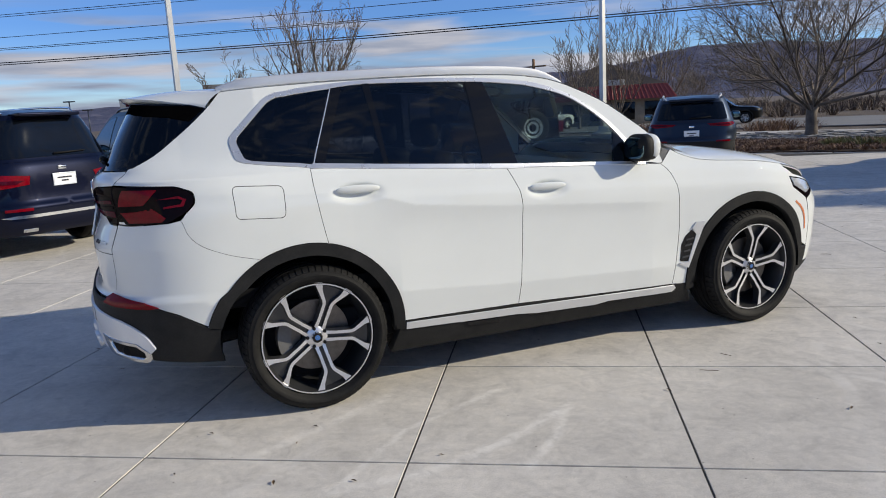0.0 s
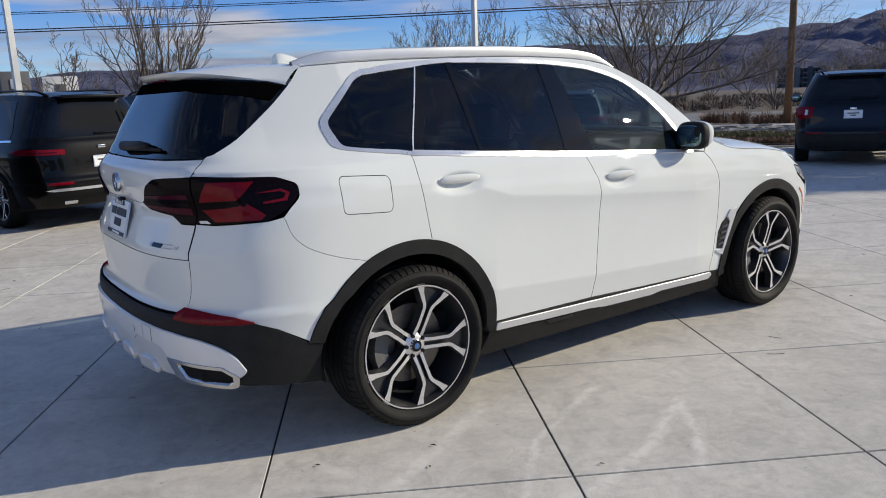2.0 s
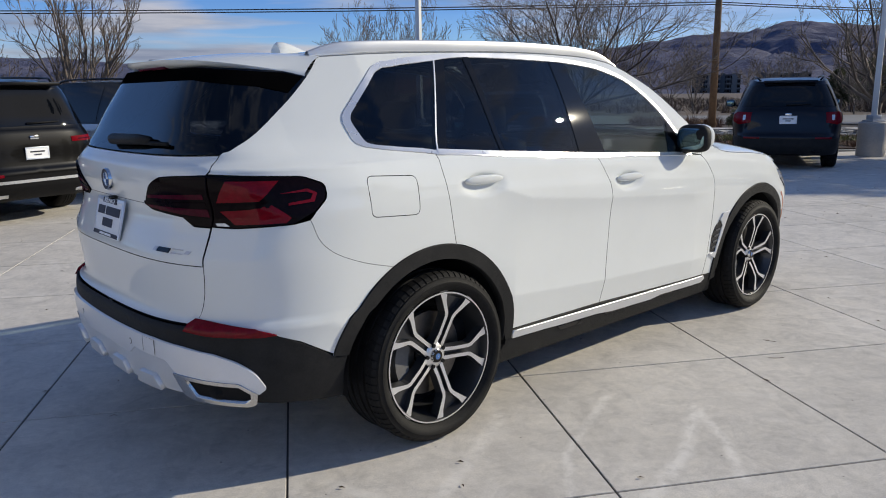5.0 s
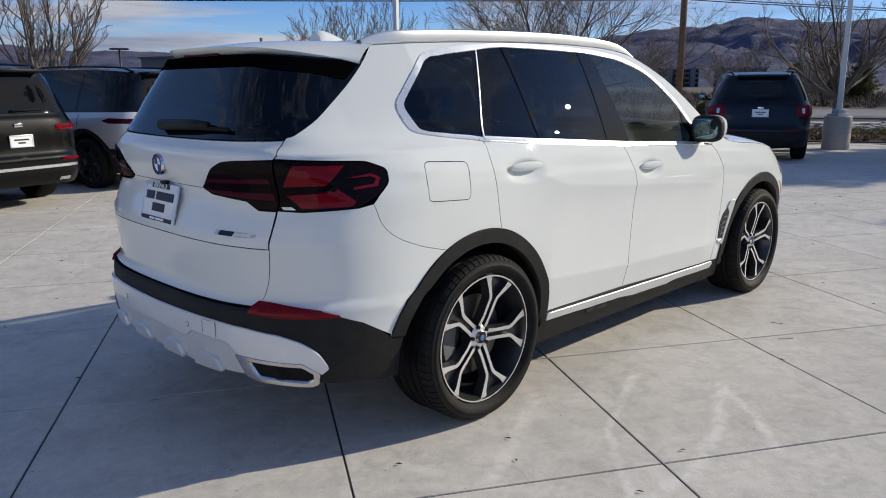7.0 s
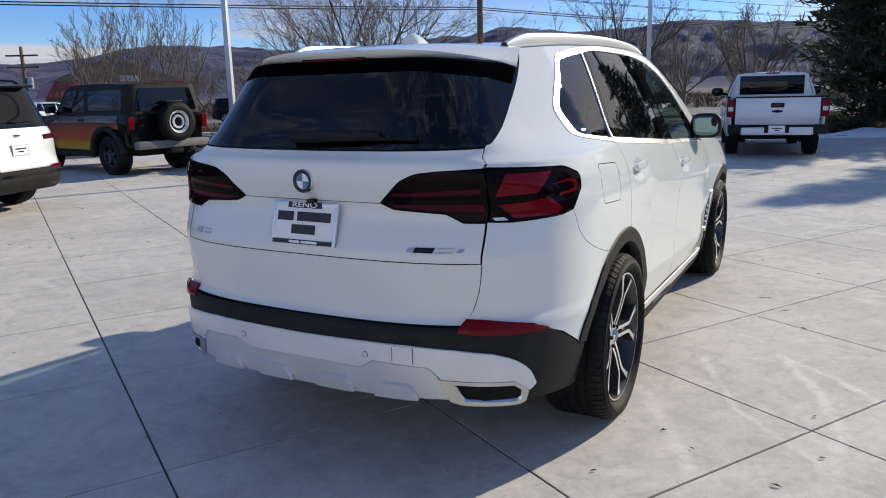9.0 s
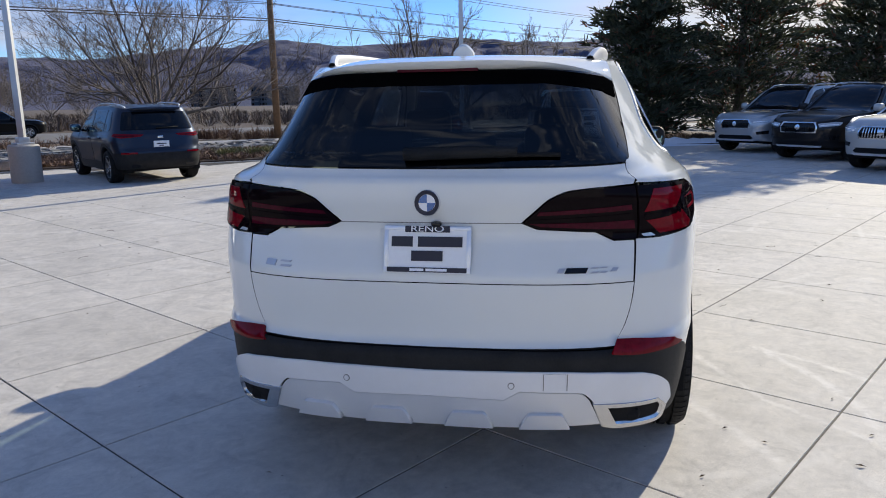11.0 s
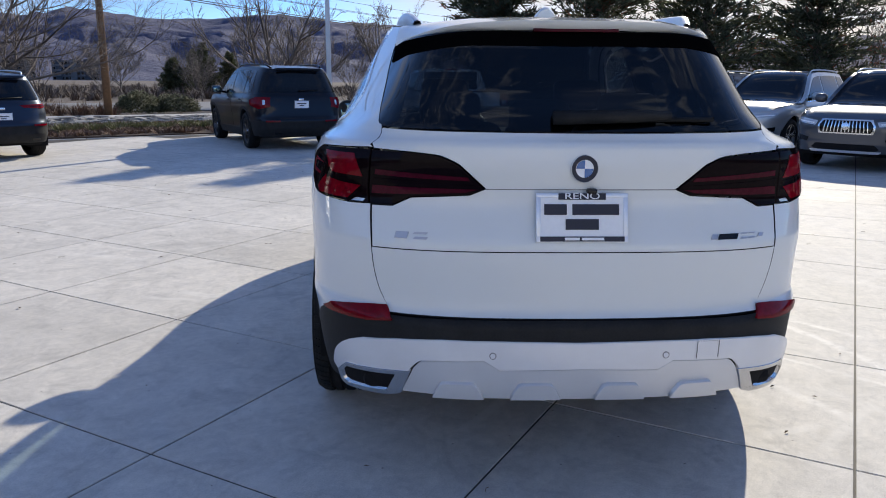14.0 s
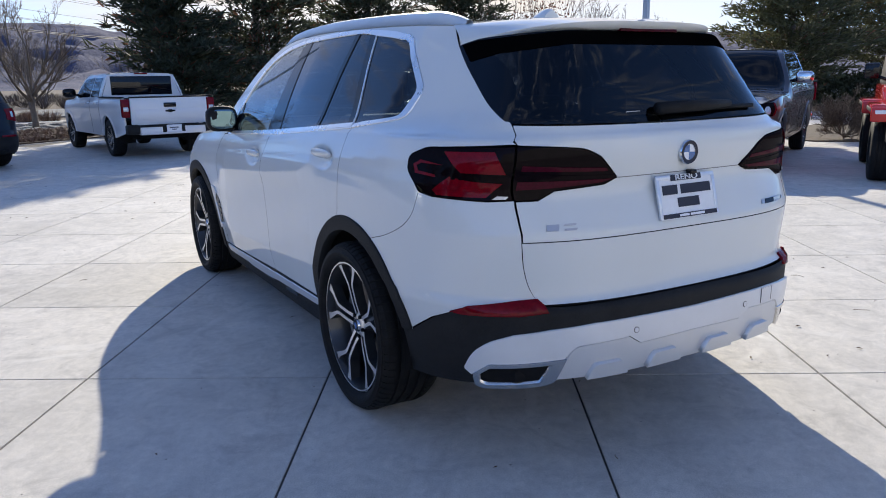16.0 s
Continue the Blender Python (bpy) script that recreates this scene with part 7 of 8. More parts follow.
def concrete_mat():
    """Broom-finished pale concrete with weathering, specks and faint rubber scuffs."""
    m = ground_mat("concrete", (0.53, 0.500, 0.455), (0.73, 0.69, 0.635), 0.7, 26.0, 0.78, 0.30, 260.0, (9.0, 0.05, (0.22, 0.2, 0.18)), 0.07, 0.003)
    t = m.node_tree
    b = t.nodes["Principled BSDF"]
    co = t.nodes.new("ShaderNodeNewGeometry").outputs["Position"]
    was = b.inputs["Base Color"].links[0].from_socket
    # arcs of tyre wear: thin rings round two far centres, broken up by noise
    sep = wire(t, "ShaderNodeSeparateXYZ", Vector=co)
    rub = None
    for cx, cy, k, thr in ((-2.6, -1.5, 2.1, 0.90), (3.2, 9.0, 1.7, 0.93), (-9.0, 6.0, 1.3, 0.9)):
        dx, dy = calc(t, "SUBTRACT", sep.outputs[0], cx), calc(t, "SUBTRACT", sep.outputs[1], cy)
        d = calc(t, "SQRT", calc(t, "ADD", calc(t, "MULTIPLY", dx, dx), calc(t, "MULTIPLY", dy, dy)))
        wob = wire(t, "ShaderNodeTexNoise", Vector=co, Scale=0.5, Detail=2.0).outputs[0]
        wave = calc(t, "SINE", calc(t, "MULTIPLY", calc(t, "ADD", d, calc(t, "MULTIPLY", wob, 0.6)), 6.28 * k))
        line = ramp(t, wave, [(thr, 0.0), (min(0.995, thr + 0.08), 1.0)])
        rub = line if rub is None else calc(t, "MAXIMUM", rub, line)
    gap = wire(t, "ShaderNodeTexNoise", Vector=co, Scale=0.8, Detail=5.0, Roughness=0.7).outputs[0]
    fac = calc(t, "MULTIPLY", calc(t, "MULTIPLY", rub, ramp(t, gap, [(0.50, 0.0), (0.64, 1.0)])), 0.3)
    patch = wire(t, "ShaderNodeTexNoise", Vector=co, Scale=5.5, Detail=9.0, Roughness=0.72, Distortion=0.8).outputs[0]
    was = mix(t, 1.0, was, ramp(t, patch, [(0.30, (0.80, 0.80, 0.81)), (0.5, (0.98, 0.98, 0.98)), (0.70, (1.12, 1.11, 1.09))]), "MULTIPLY")
    grit = wire(t, "ShaderNodeTexNoise", Vector=co, Scale=170.0, Detail=3.0, Roughness=0.7).outputs[0]
    was = mix(t, 1.0, was, ramp(t, grit, [(0.3, 0.80), (0.55, 1.03), (0.7, 1.12)]), "MULTIPLY")
    col = mix(t, fac, was, (0.86, 0.83, 0.78))
    # pale chalky drag marks beside the car
    mark = None
    for line, wide in (([(0.05, 3.62), (-0.24, 3.2), (-0.55, 2.9), (-0.92, 2.72)], 0.05), ([(0.04, 3.6), (0.0, 3.28), (-0.13, 2.95)], 0.035), ([(-0.32, 3.84), (-0.73, 3.32), (-0.92, 2.71)], 0.03), ([(-0.9, 3.75), (-1.16, 3.33), (-1.36, 3.05)], 0.045)):
        for p, q in zip(line, line[1:]):
            d = scuff(t, sep, p, q, wide)
            mark = d if mark is None else calc(t, "MAXIMUM", mark, d)
    chalk = wire(t, "ShaderNodeTexNoise", Vector=co, Scale=11.0, Detail=8.0, Roughness=0.75, Distortion=1.0).outputs[0]
    col = mix(t, calc(t, "MULTIPLY", calc(t, "MULTIPLY", mark, ramp(t, chalk, [(0.38, 0.0), (0.62, 1.0)])), 0.55), col, (0.90, 0.87, 0.82))
    grime = wire(t, "ShaderNodeTexNoise", Vector=co, Scale=2.6, Detail=7.0, Roughness=0.72, Distortion=1.2).outputs[0]
    col = mix(t, calc(t, "MULTIPLY", ramp(t, grime, [(0.55, 0.0), (0.70, 1.0)]), 0.34), col, (0.25, 0.235, 0.22))
    t.links.new(col, b.inputs["Base Color"])
    b.inputs["Specular IOR Level"].default_value = 0.28
    return m


CONCRETE = concrete_mat()
JOINT = ground_mat("joint_filler", (0.05, 0.045, 0.04), (0.09, 0.08, 0.07), 2.0, 40.0)
KERB = ground_mat("kerb_concrete", (0.40, 0.38, 0.35), (0.55, 0.52, 0.48), 1.0, 25.0)
SOIL = ground_mat("bark_soil", (0.045, 0.03, 0.022), (0.12, 0.08, 0.055), 1.2, 18.0, bump=0.9, bump_scale=30.0, distance=0.03)
FIELD = ground_mat("dry_field", (0.085, 0.063, 0.045), (0.20, 0.155, 0.11), 0.05, 2.0, bump=0.8, bump_scale=3.0, distance=0.08)
ASPHALT = ground_mat("asphalt", (0.16, 0.155, 0.15), (0.24, 0.235, 0.225), 0.15, 14.0, bump=0.3, bump_scale=90.0)
ROCK = ground_mat("river_rock", (0.16, 0.15, 0.14), (0.42, 0.40, 0.37), 3.0, 30.0, islands=True)
TWIG = ground_mat("grey_bark", (0.078, 0.062, 0.051), (0.27, 0.22, 0.178), 2.0, 30.0, bump=0.5, bump_scale=40.0, islands=True)
PALE_TWIG = ground_mat("pale_bark", (0.13, 0.10, 0.078), (0.30, 0.245, 0.19), 2.0, 30.0, islands=True)
BRUSH = ground_mat("grey_brush", (0.075, 0.055, 0.044), (0.20, 0.15, 0.115), 0.3, 4.0, islands=True)
NEEDLE = translucent(ground_mat("conifer_needles", (0.040, 0.052, 0.030), (0.115, 0.125, 0.075), 0.7, 8.0, 0.6, islands=True), 0.35)
OLIVE = translucent(ground_mat("juniper_green", (0.060, 0.066, 0.028), (0.15, 0.15, 0.075), 1.2, 9.0, 0.65, islands=True), 0.3)
RUSSET = ground_mat("dry_shrub", (0.12, 0.068, 0.046), (0.27, 0.17, 0.115), 1.5, 12.0, islands=True)
RED_LEAF = translucent(ground_mat("dry_red_leaves", (0.13, 0.055, 0.036), (0.26, 0.125, 0.075), 1.5, 12.0, islands=True), 0.4)
LEAF = ground_mat("fallen_leaf", (0.06, 0.035, 0.02), (0.16, 0.10, 0.05), 8.0, 40.0, islands=True)
GALVANISED = surface("galvanised_pole", (0.55, 0.56, 0.57), rough=0.45, metal=0.5, vary=0.08, scale=3)
WOOD_POLE = surface("creosoted_pole", (0.20, 0.115, 0.06), rough=0.8, vary=0.3, scale=6, fine=60, bump=0.5, bump_scale=60)
SNOW = surface("old_snow", (0.82, 0.85, 0.9), rough=0.6, vary=0.06, scale=5, fine=60, bump=0.5, bump_scale=40)
CABLE = surface("cable_black", (0.012, 0.012, 0.013), rough=0.6)

N1, N2, N3 = Vector((0.444, 0.896)), Vector((-0.743, 0.669)), Vector((0.956, -0.292))


def lot_edge(d):
    """How far a place lies inside the paved lot (metres, negative outside)."""
    p = Vector(d)
    return min(20.5 - N1.dot(p), 17.6 - N2.dot(p), 24.0 - N3.dot(p), 24 + p.y)


def sheet(name, pts, z, mat, label, category):
    """A level sheet with an outline, 5 cm thick."""
    v, f = prism(pts, z - 0.05, z, lambda a, b, c: (a, b, c))
    return tagged(new(name, mesh_of(name, v, f, mat, smooth=False)), label, category, kind="structure")


def strip(d0, d1, s0, s1, n=N1):
    """The corners of a band between two distances along n."""
    e = Vector((n.y, -n.x))
    return [tuple(n * d0 + e * s0), tuple(n * d0 + e * s1), tuple(n * d1 + e * s1), tuple(n * d1 + e * s0)]


def terrain():
    """One sheet from under the lot to the horizon: level near by, a little lower at the road, rising to hills."""
    ridge = pchip([-180, -60, -30, -10, 0, 22, 27, 31, 38, 42, 46, 50, 54, 57, 62, 68, 73, 79, 85, 92, 100, 108, 116, 124, 180],
                  [1.8, 2.4, 3.0, 3.3, 3.3, 3.6, 4.2, 4.25, 4.2, 4.65, 4.2, 4.35, 4.75, 4.25, 3.9, 3.4, 3.55, 3.7, 2.8, 2.5, 2.5, 2.9, 2.0, 1.45, 1.6])
    rad = np.concatenate([[0, 12, 24, 32, 45, 70, 110, 180, 300, 480, 700], np.linspace(900, 3000, 70), [3300, 3800, 4500]])
    az = np.concatenate([np.arange(-180, 15, 1.5), np.arange(15, 132, 0.3), np.arange(132, 180, 1.5)])
    v = []
    for r in rad:
        for a in az:
            x, y = r * math.cos(radians(a)), r * math.sin(radians(a))
            z = -0.06 if r < 14 else -0.06 - 0.24 * min(1.0, (r - 14) / 16)
            if r > 480:
                full = math.tan(radians(float(ridge(a)))) * 3000
                s = min(1.0, max(0.0, (r - 700) / 2300))
                n = noise.fractal(Vector((x, y, 0)) / 700, 0.9, 2.1, 6)
                gul = abs(noise.noise(Vector((x, y, 3.0)) / 260)) + 0.5 * abs(noise.noise(Vector((x, y, 7.0)) / 110))
                z += full * (s ** 1.25) * (1 + 0.05 * n) - full * 0.42 * gul * min(1.0, 2.6 * s * (1.12 - s))
                z += 10 * n * s
                if r > 3000:
                    z -= (r - 3000) * 0.12
            v.append((x, y, z))
    k = len(az)
    f = [(i * k + j, i * k + (j + 1) % k, (i + 1) * k + (j + 1) % k, (i + 1) * k + j) for i in range(len(rad) - 1) for j in range(k)]
    # scrub colour of the hills shifted to blue-violet for the haze of distance
    m = ground_mat("hazy_hill_scrub", (0.034, 0.046, 0.098), (0.135, 0.128, 0.178), 0.006, 0.05, 0.95, 0.8, 0.03, distance=14.0)
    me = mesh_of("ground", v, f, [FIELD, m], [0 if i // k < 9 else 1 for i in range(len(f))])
    tagged(new("ground", me), "dry grass plain rising to bare hills, distance haze in their colour", "ground", kind="structure")


terrain()


def paving():
    """The lot: square slabs with open joints, the near ones single, the rest in one."""
    base = [(-26, -24), (26, -24), (31.7, -5), (26, 10), (22.0, 12.0), (3.2, 21.3), (-0.5, 23.2), (-26, -2.0)]
    sheet("paving_bed", [p for p in base], -0.004, JOINT, "dark joint filler under the concrete slabs", "paving")
    lot = tagged(new("pavement"), "pale broom-finished concrete slabs with dark joints", "pavement", kind="structure")
    sx, sy, gx, gy = 1.25, 1.235, 0.595, 2.975
    a, b, g, c = sx / 2, sy / 2, 0.0045, 0.003

    def slab(cx, cy):
        v = []
        for k, (e, z) in enumerate(((g, -0.03), (g, -0.004), (g + c * 0.6, 0.0))):
            v += [(cx - a + e, cy - b + e, z), (cx + a - e, cy - b + e, z), (cx + a - e, cy + b - e, z), (cx - a + e, cy + b - e, z)]
        return v, [(i, (i + 1) % 4, 4 + (i + 1) % 4, 4 + i) for i in range(4)] + [(4 + i, 4 + (i + 1) % 4, 8 + (i + 1) % 4, 8 + i) for i in range(4)] + [(8, 9, 10, 11)]
    one = mesh_of("slab", *slab(0, 0), CONCRETE, smooth=False)
    rest = []
    for i in range(-20, 24):
        for j in range(-21, 17):
            x, y = gx + sx * (i + 0.5), gy + sy * (j + 0.5)
            if lot_edge((x, y)) < 0.3:
                continue
            if -7.0 < x < 9.0 and -1.0 < y < 15.0 and N2.dot(Vector((x, y))) < 13.5:
                ob = new("slab", one)
                ob.location = (x, y, 0)
                ob.parent = lot
            else:
                rest.append(slab(x, y))
    part("slab_field", mesh_of("slab_field", *join(rest), CONCRETE, smooth=False), lot)["kind"] = "stuff"
    # kerbs along the edges
    def kerb(p, q, w=0.16, h=0.13):
        p, q = Vector(p), Vector(q)
        d = (q - p).normalized()
        n = int((q - p).length / 3.0)
        for i in range(n):
            c2 = p + d * (3.0 * (i + 0.5))
            ob = part("kerb", block("kerb", KERB, [(0, 0, h / 2 - 0.05, 2.985, w, h + 0.1)], 0.025, 3), lot)
            ob.matrix_local = pose(c2.x, c2.y, 0, 0, 0, math.degrees(math.atan2(d.y, d.x)))
    e = Vector((N1.y, -N1.x))
    kerb(N1 * 20.5 + e * -8.5, N1 * 20.5 + e * 14, 0.10, 0.015)
    e2 = Vector((N2.y, -N2.x))
    kerb(N2 * 17.6 + e2 * -18, N2 * 17.6 + e2 * 11.0)
    e3 = Vector((N3.y, -N3.x))
    kerb(N3 * 24.0 + e3 * -16, N3 * 24.0 + e3 * 16)


def beds():
    sheet("planting_bed", strip(20.55, 24.0, -9, 40), 0.05, SOIL, "planting bed of brown bark and low dry ground cover", "bed")
    sheet("rock_bed", strip(24.0, 32.2, -60, 60), -0.13, SOIL, "bed of grey river rock beyond the kerb", "bed")
    sheet("sidewalk", strip(32.2, 35.4, -90, 90), -0.12, KERB, "pale concrete sidewalk beside the road", "sidewalk")
    sheet("road", strip(42.0, 56.0, -300, 300), -0.22, ASPHALT, "grey asphalt road in the distance", "road")
    sheet("planting_bed", strip(17.75, 24.0, -18, 11, N2), 0.05, SOIL, "planting bed with fallen leaves behind the parked row", "bed")
    sheet("planting_bed", strip(24.2, 34.0, -16, 16, N3), 0.05, SOIL, "planting bed under the conifers", "bed")
    sheet("planting_strip", [(10.9, -4.7), (11.3, -3.1), (13.8, -2.2), (17.0, -6.0), (15.2, -8.6)], 0.03, FIELD, "planting strip of dry tan grass beside the drive", "bed")
    sheet("planting_island", [(16.2, 13.2), (18.5, 11.0), (24, 13), (27, 17), (22, 19.4), (17, 17.5)], 0.06, SOIL, "raised planting island under a conifer", "bed")


def scatter(name, spots, size, mat, label, category, flat=0.6, seed=1):
    """Small stones: squashed, irregular eight-cornered lumps."""
    rnd = random.Random(seed)
    pieces = []
    for x, y, z in spots:
        s = size * rnd.uniform(0.5, 1.5)
        v = [(x + s * rnd.uniform(0.3, 0.6) * a, y + s * rnd.uniform(0.3, 0.6) * b, z + s * flat * rnd.uniform(0.3, 0.6) * c) for a, b, c in ((-1, -1, -1), (1, -1, -1), (1, 1, -1), (-1, 1, -1), (-1, -1, 1), (1, -1, 1), (1, 1, 1), (-1, 1, 1))]
        pieces.append((v, [(0, 3, 2, 1), (4, 5, 6, 7), (0, 1, 5, 4), (1, 2, 6, 5), (2, 3, 7, 6), (3, 0, 4, 7)]))
    tagged(new(name, mesh_of(name, *join(pieces), mat, smooth=False)), label, category, kind="stuff")


def tuft(rnd, x, y, z, r, h, n, w=0.012, lean=0.6):
    """Thin blades or twigs that spread from one foot."""
    v, f = [], []
    for _ in range(n):
        a, q = rnd.uniform(0, 6.283), rnd.uniform(0.2, 1.0)
        dx, dy = math.cos(a), math.sin(a)
        p0 = (x + dx * r * 0.35 * q, y + dy * r * 0.35 * q, z)
        hh = h * rnd.uniform(0.55, 1.05) * (1 - 0.35 * q)
        p1 = (x + dx * r * q * 0.8, y + dy * r * q * 0.8, z + hh * 0.7)
        p2 = (x + dx * r * q * (1 + lean * 0.3), y + dy * r * q * (1 + lean * 0.3), z + hh)
        k = len(v)
        v += [(p0[0] - dy * w, p0[1] + dx * w, p0[2]), (p0[0] + dy * w, p0[1] - dx * w, p0[2]), (p1[0] - dy * w, p1[1] + dx * w, p1[2]), (p1[0] + dy * w, p1[1] - dx * w, p1[2]), p2]
        f += [(k, k + 1, k + 3, k + 2), (k + 2, k + 3, k + 4)]
    return v, f


def shrub(x, y, z, r, h, mat, label, seed, n=260, w=0.012, group=""):
    rnd = random.Random(seed)
    pieces = []
    for _ in range(max(3, int(r * 9))):
        a, q = rnd.uniform(0, 6.283), r * 0.75 * math.sqrt(rnd.random())
        pieces.append(tuft(rnd, x + q * math.cos(a), y + q * math.sin(a), z, r * 0.45, h * rnd.uniform(0.7, 1.0), max(12, int(n / max(3, r * 9))), w=w))
    me = mesh_of("shrub", *join(pieces), mat, smooth=False)
    me.transform(Matrix.Translation((-x, -y, -z)))
    ob = tagged(new("shrub", me), label, "shrub", group)
    ob.location = (x, y, z)


def leafy(x, y, z, sx, sy, h, mat, label, seed, n=2600, leaf=0.06, turn=0.0, name="bush", category="bush"):
    """A bushy mound of small leaves with gaps and an uneven top."""
    rnd = random.Random(seed)
    v, f = [], []
    for _ in range(n):
        a, b = rnd.uniform(0, 6.283), math.acos(rnd.uniform(0.0, 1.0))
        q = rnd.uniform(0.55, 1.0) ** 0.5
        px, py, pz = math.sin(b) * math.cos(a), math.sin(b) * math.sin(a), math.cos(b)
        bump = 1 + 0.22 * noise.noise(Vector((px * 3 + seed, py * 3, pz * 3)))
        c = Vector((sx * px * q * bump, sy * py * q * bump, h * pz * q * bump))
        d = Vector((rnd.gauss(0, 1), rnd.gauss(0, 1), rnd.gauss(0, 1) + 0.6)).normalized()
        e = d.orthogonal().normalized() * leaf * rnd.uniform(0.25, 0.5)
        d *= leaf * rnd.uniform(0.6, 1.4)
        k = len(v)
        v += [c - e, c + e, c + d]
        f.append((k, k + 1, k + 2))
    ob = tagged(new(name, mesh_of(name, v, f, mat, smooth=False)), label, category)
    ob.matrix_world = pose(x, y, z, 0, 0, turn)


def bare_tree(x, y, z, high, spread, seed, mat, label, limbs=9, levels=(7, 6, 5), trunk_h=0.2, trunk_r=0.022, up=0.55, droop=0.0, twig=0.006, reach=0.5, stout=0.34, low=0.55):
    """A leafless tree: tapering trunk, limbs, and branches that fork down to twigs."""
    rnd = random.Random(seed)
    limb_p, fine_p = [], []

    def branch(p, d, length, r, depth):
        n = 5 if depth < 2 else 4
        pts, rr = [p], [r]
        q, e = Vector(p), Vector(d).normalized()
        for i in range(n):
            e = (e + Vector((rnd.gauss(0, 0.13), rnd.gauss(0, 0.13), rnd.gauss(0.05, 0.09) + (up * 0.10 if depth < 3 else -droop * 0.15)))).normalized()
            q = q + e * length / n
            pts.append(tuple(q))
            rr.append(max(twig, r * (1 - 0.78 * (i + 1) / n)))
        (limb_p if depth < 1 else fine_p).append(tube(pts, rr, 6 if depth == 0 else (4 if depth == 1 else 3), cap=False))
        if depth >= len(levels):
            return
        for k in range(levels[depth]):
            s = 0.22 + 0.78 * (k + rnd.uniform(0.1, 0.9)) / levels[depth]
            i = min(n - 1, int(s * n))
            base = Vector(pts[i]).lerp(Vector(pts[i + 1]), s * n - i)
            axis = (Vector(pts[i + 1]) - Vector(pts[i])).normalized()
            side = Vector((rnd.gauss(0, 1), rnd.gauss(0, 1), rnd.gauss(0.15, 0.7)))
            side = (side - axis * side.dot(axis)).normalized()
            go = (axis * rnd.uniform(0.75, 1.1) + side * rnd.uniform(0.5, 0.95) + Vector((0, 0, 0.12 * up))).normalized()
            branch(tuple(base), go, length * rnd.uniform(0.76, 1.2) * reach * (1.1 - 0.35 * s), max(twig, rr[i] * 0.62), depth + 1)

    r0 = trunk_r * high
    top = trunk_h * high
    tree = thing("tree", pose(x, y, z), label, "tree", "bare trees")
    pts = [(0, 0, -0.1), (0.02, 0, top * 0.3), (0.0, 0.03, top * 0.7), (0.03, 0.0, top)]
    part("trunk", mesh_of("trunk", *tube(pts, [r0 * 1.35, r0 * 1.05, r0 * 0.95, r0 * 1.0], 10), mat), tree)
    for k in range(limbs):
        a = 6.283 * (k + rnd.uniform(-0.3, 0.3)) / limbs
        out = rnd.uniform(0.25, 1.0) if k else 0.05
        d = Vector((math.cos(a) * out * spread / high * 2.0, math.sin(a) * out * spread / high * 2.0, rnd.uniform(low, 1.0)))
        branch((0.02, 0.0, top * rnd.uniform(0.72, 1.0)), d, (high - top) * rnd.uniform(0.72, 0.98), r0 * stout * rnd.uniform(0.76, 1.24), 0)
    part("limb_frame", mesh_of("limb_frame", *join(limb_p), mat), tree)
    part("crown", mesh_of("crown", *join(fine_p), mat), tree)
    return tree


def conifer(x, y, z, high, spread, seed, mat, label, dry=0.06, tiers=46, start=0.03):
    """A dense evergreen: whorls of drooping boughs with sprays of needles, ragged at the edge."""
    rnd = random.Random(seed)
    tree = thing("conifer", pose(x, y, z), label, "tree", "evergreens")
    part("trunk", mesh_of("trunk", *tube([(0, 0, -0.1), (0, 0, high * 0.5), (0, 0, high * 0.98)], [high * 0.02, high * 0.012, 0.01], 8), TWIG), tree)
    wood, v, f, v2, f2 = [], [], [], [], []
    for i in range(tiers):
        s = i / (tiers - 1)
        zz = high * (start + (0.97 - start) * s)
        reach = spread * (1 - s) ** 0.75 * (0.55 + 0.45 * min(1, s * 6)) + 0.12
        for k in range(7):
            a = rnd.uniform(0, 6.283)
            L = reach * rnd.uniform(0.55, 1.15)
            rise = rnd.uniform(-0.02, 0.62)
            pts = [(0, 0, zz), (0.5 * L * math.cos(a), 0.5 * L * math.sin(a), zz + L * rise * 0.5), (L * math.cos(a), L * math.sin(a), zz + L * rise * 0.72)]
            wood.append(tube(pts, [0.018, 0.011, 0.004], 3, cap=False))
            n = max(12, int(86 * L / spread + 12))
            for q in range(n):
                t = rnd.uniform(0.12, 1.05)
                w = 0.30 * L * (1.05 - t) + 0.10
                c = Vector(pts[0]).lerp(Vector(pts[1]), t * 2) if t < 0.5 else Vector(pts[1]).lerp(Vector(pts[2]), t * 2 - 1)
                o = rnd.uniform(-w, w)
                c += Vector((-math.sin(a) * o, math.cos(a) * o, rnd.uniform(-0.10, 0.08)))
                d = Vector((math.cos(a) + rnd.gauss(0, 0.6), math.sin(a) + rnd.gauss(0, 0.6), rnd.gauss(0.45, 0.45))).normalized() * rnd.uniform(0.16, 0.38)
                e = d.orthogonal().normalized() * rnd.uniform(0.016, 0.04)
                e.rotate(Matrix.Rotation(rnd.uniform(0, 3.14), 3, d))
                tgt_v, tgt_f = (v2, f2) if rnd.random() < dry else (v, f)
                m = len(tgt_v)
                tgt_v += [c - e, c + e, c + d * 0.6 + e * 0.8, c + d, c + d * 0.6 - e * 0.8]
                tgt_f.append((m, m + 1, m + 2, m + 3, m + 4))
    part("bough_frame", mesh_of("bough_frame", *join(wood), TWIG), tree)
    part("crown", mesh_of("crown", v, f, mat, smooth=False), tree)
    if v2:
        part("dry_sprays", mesh_of("dry_sprays", v2, f2, RED_LEAF, smooth=False), tree)
    return tree


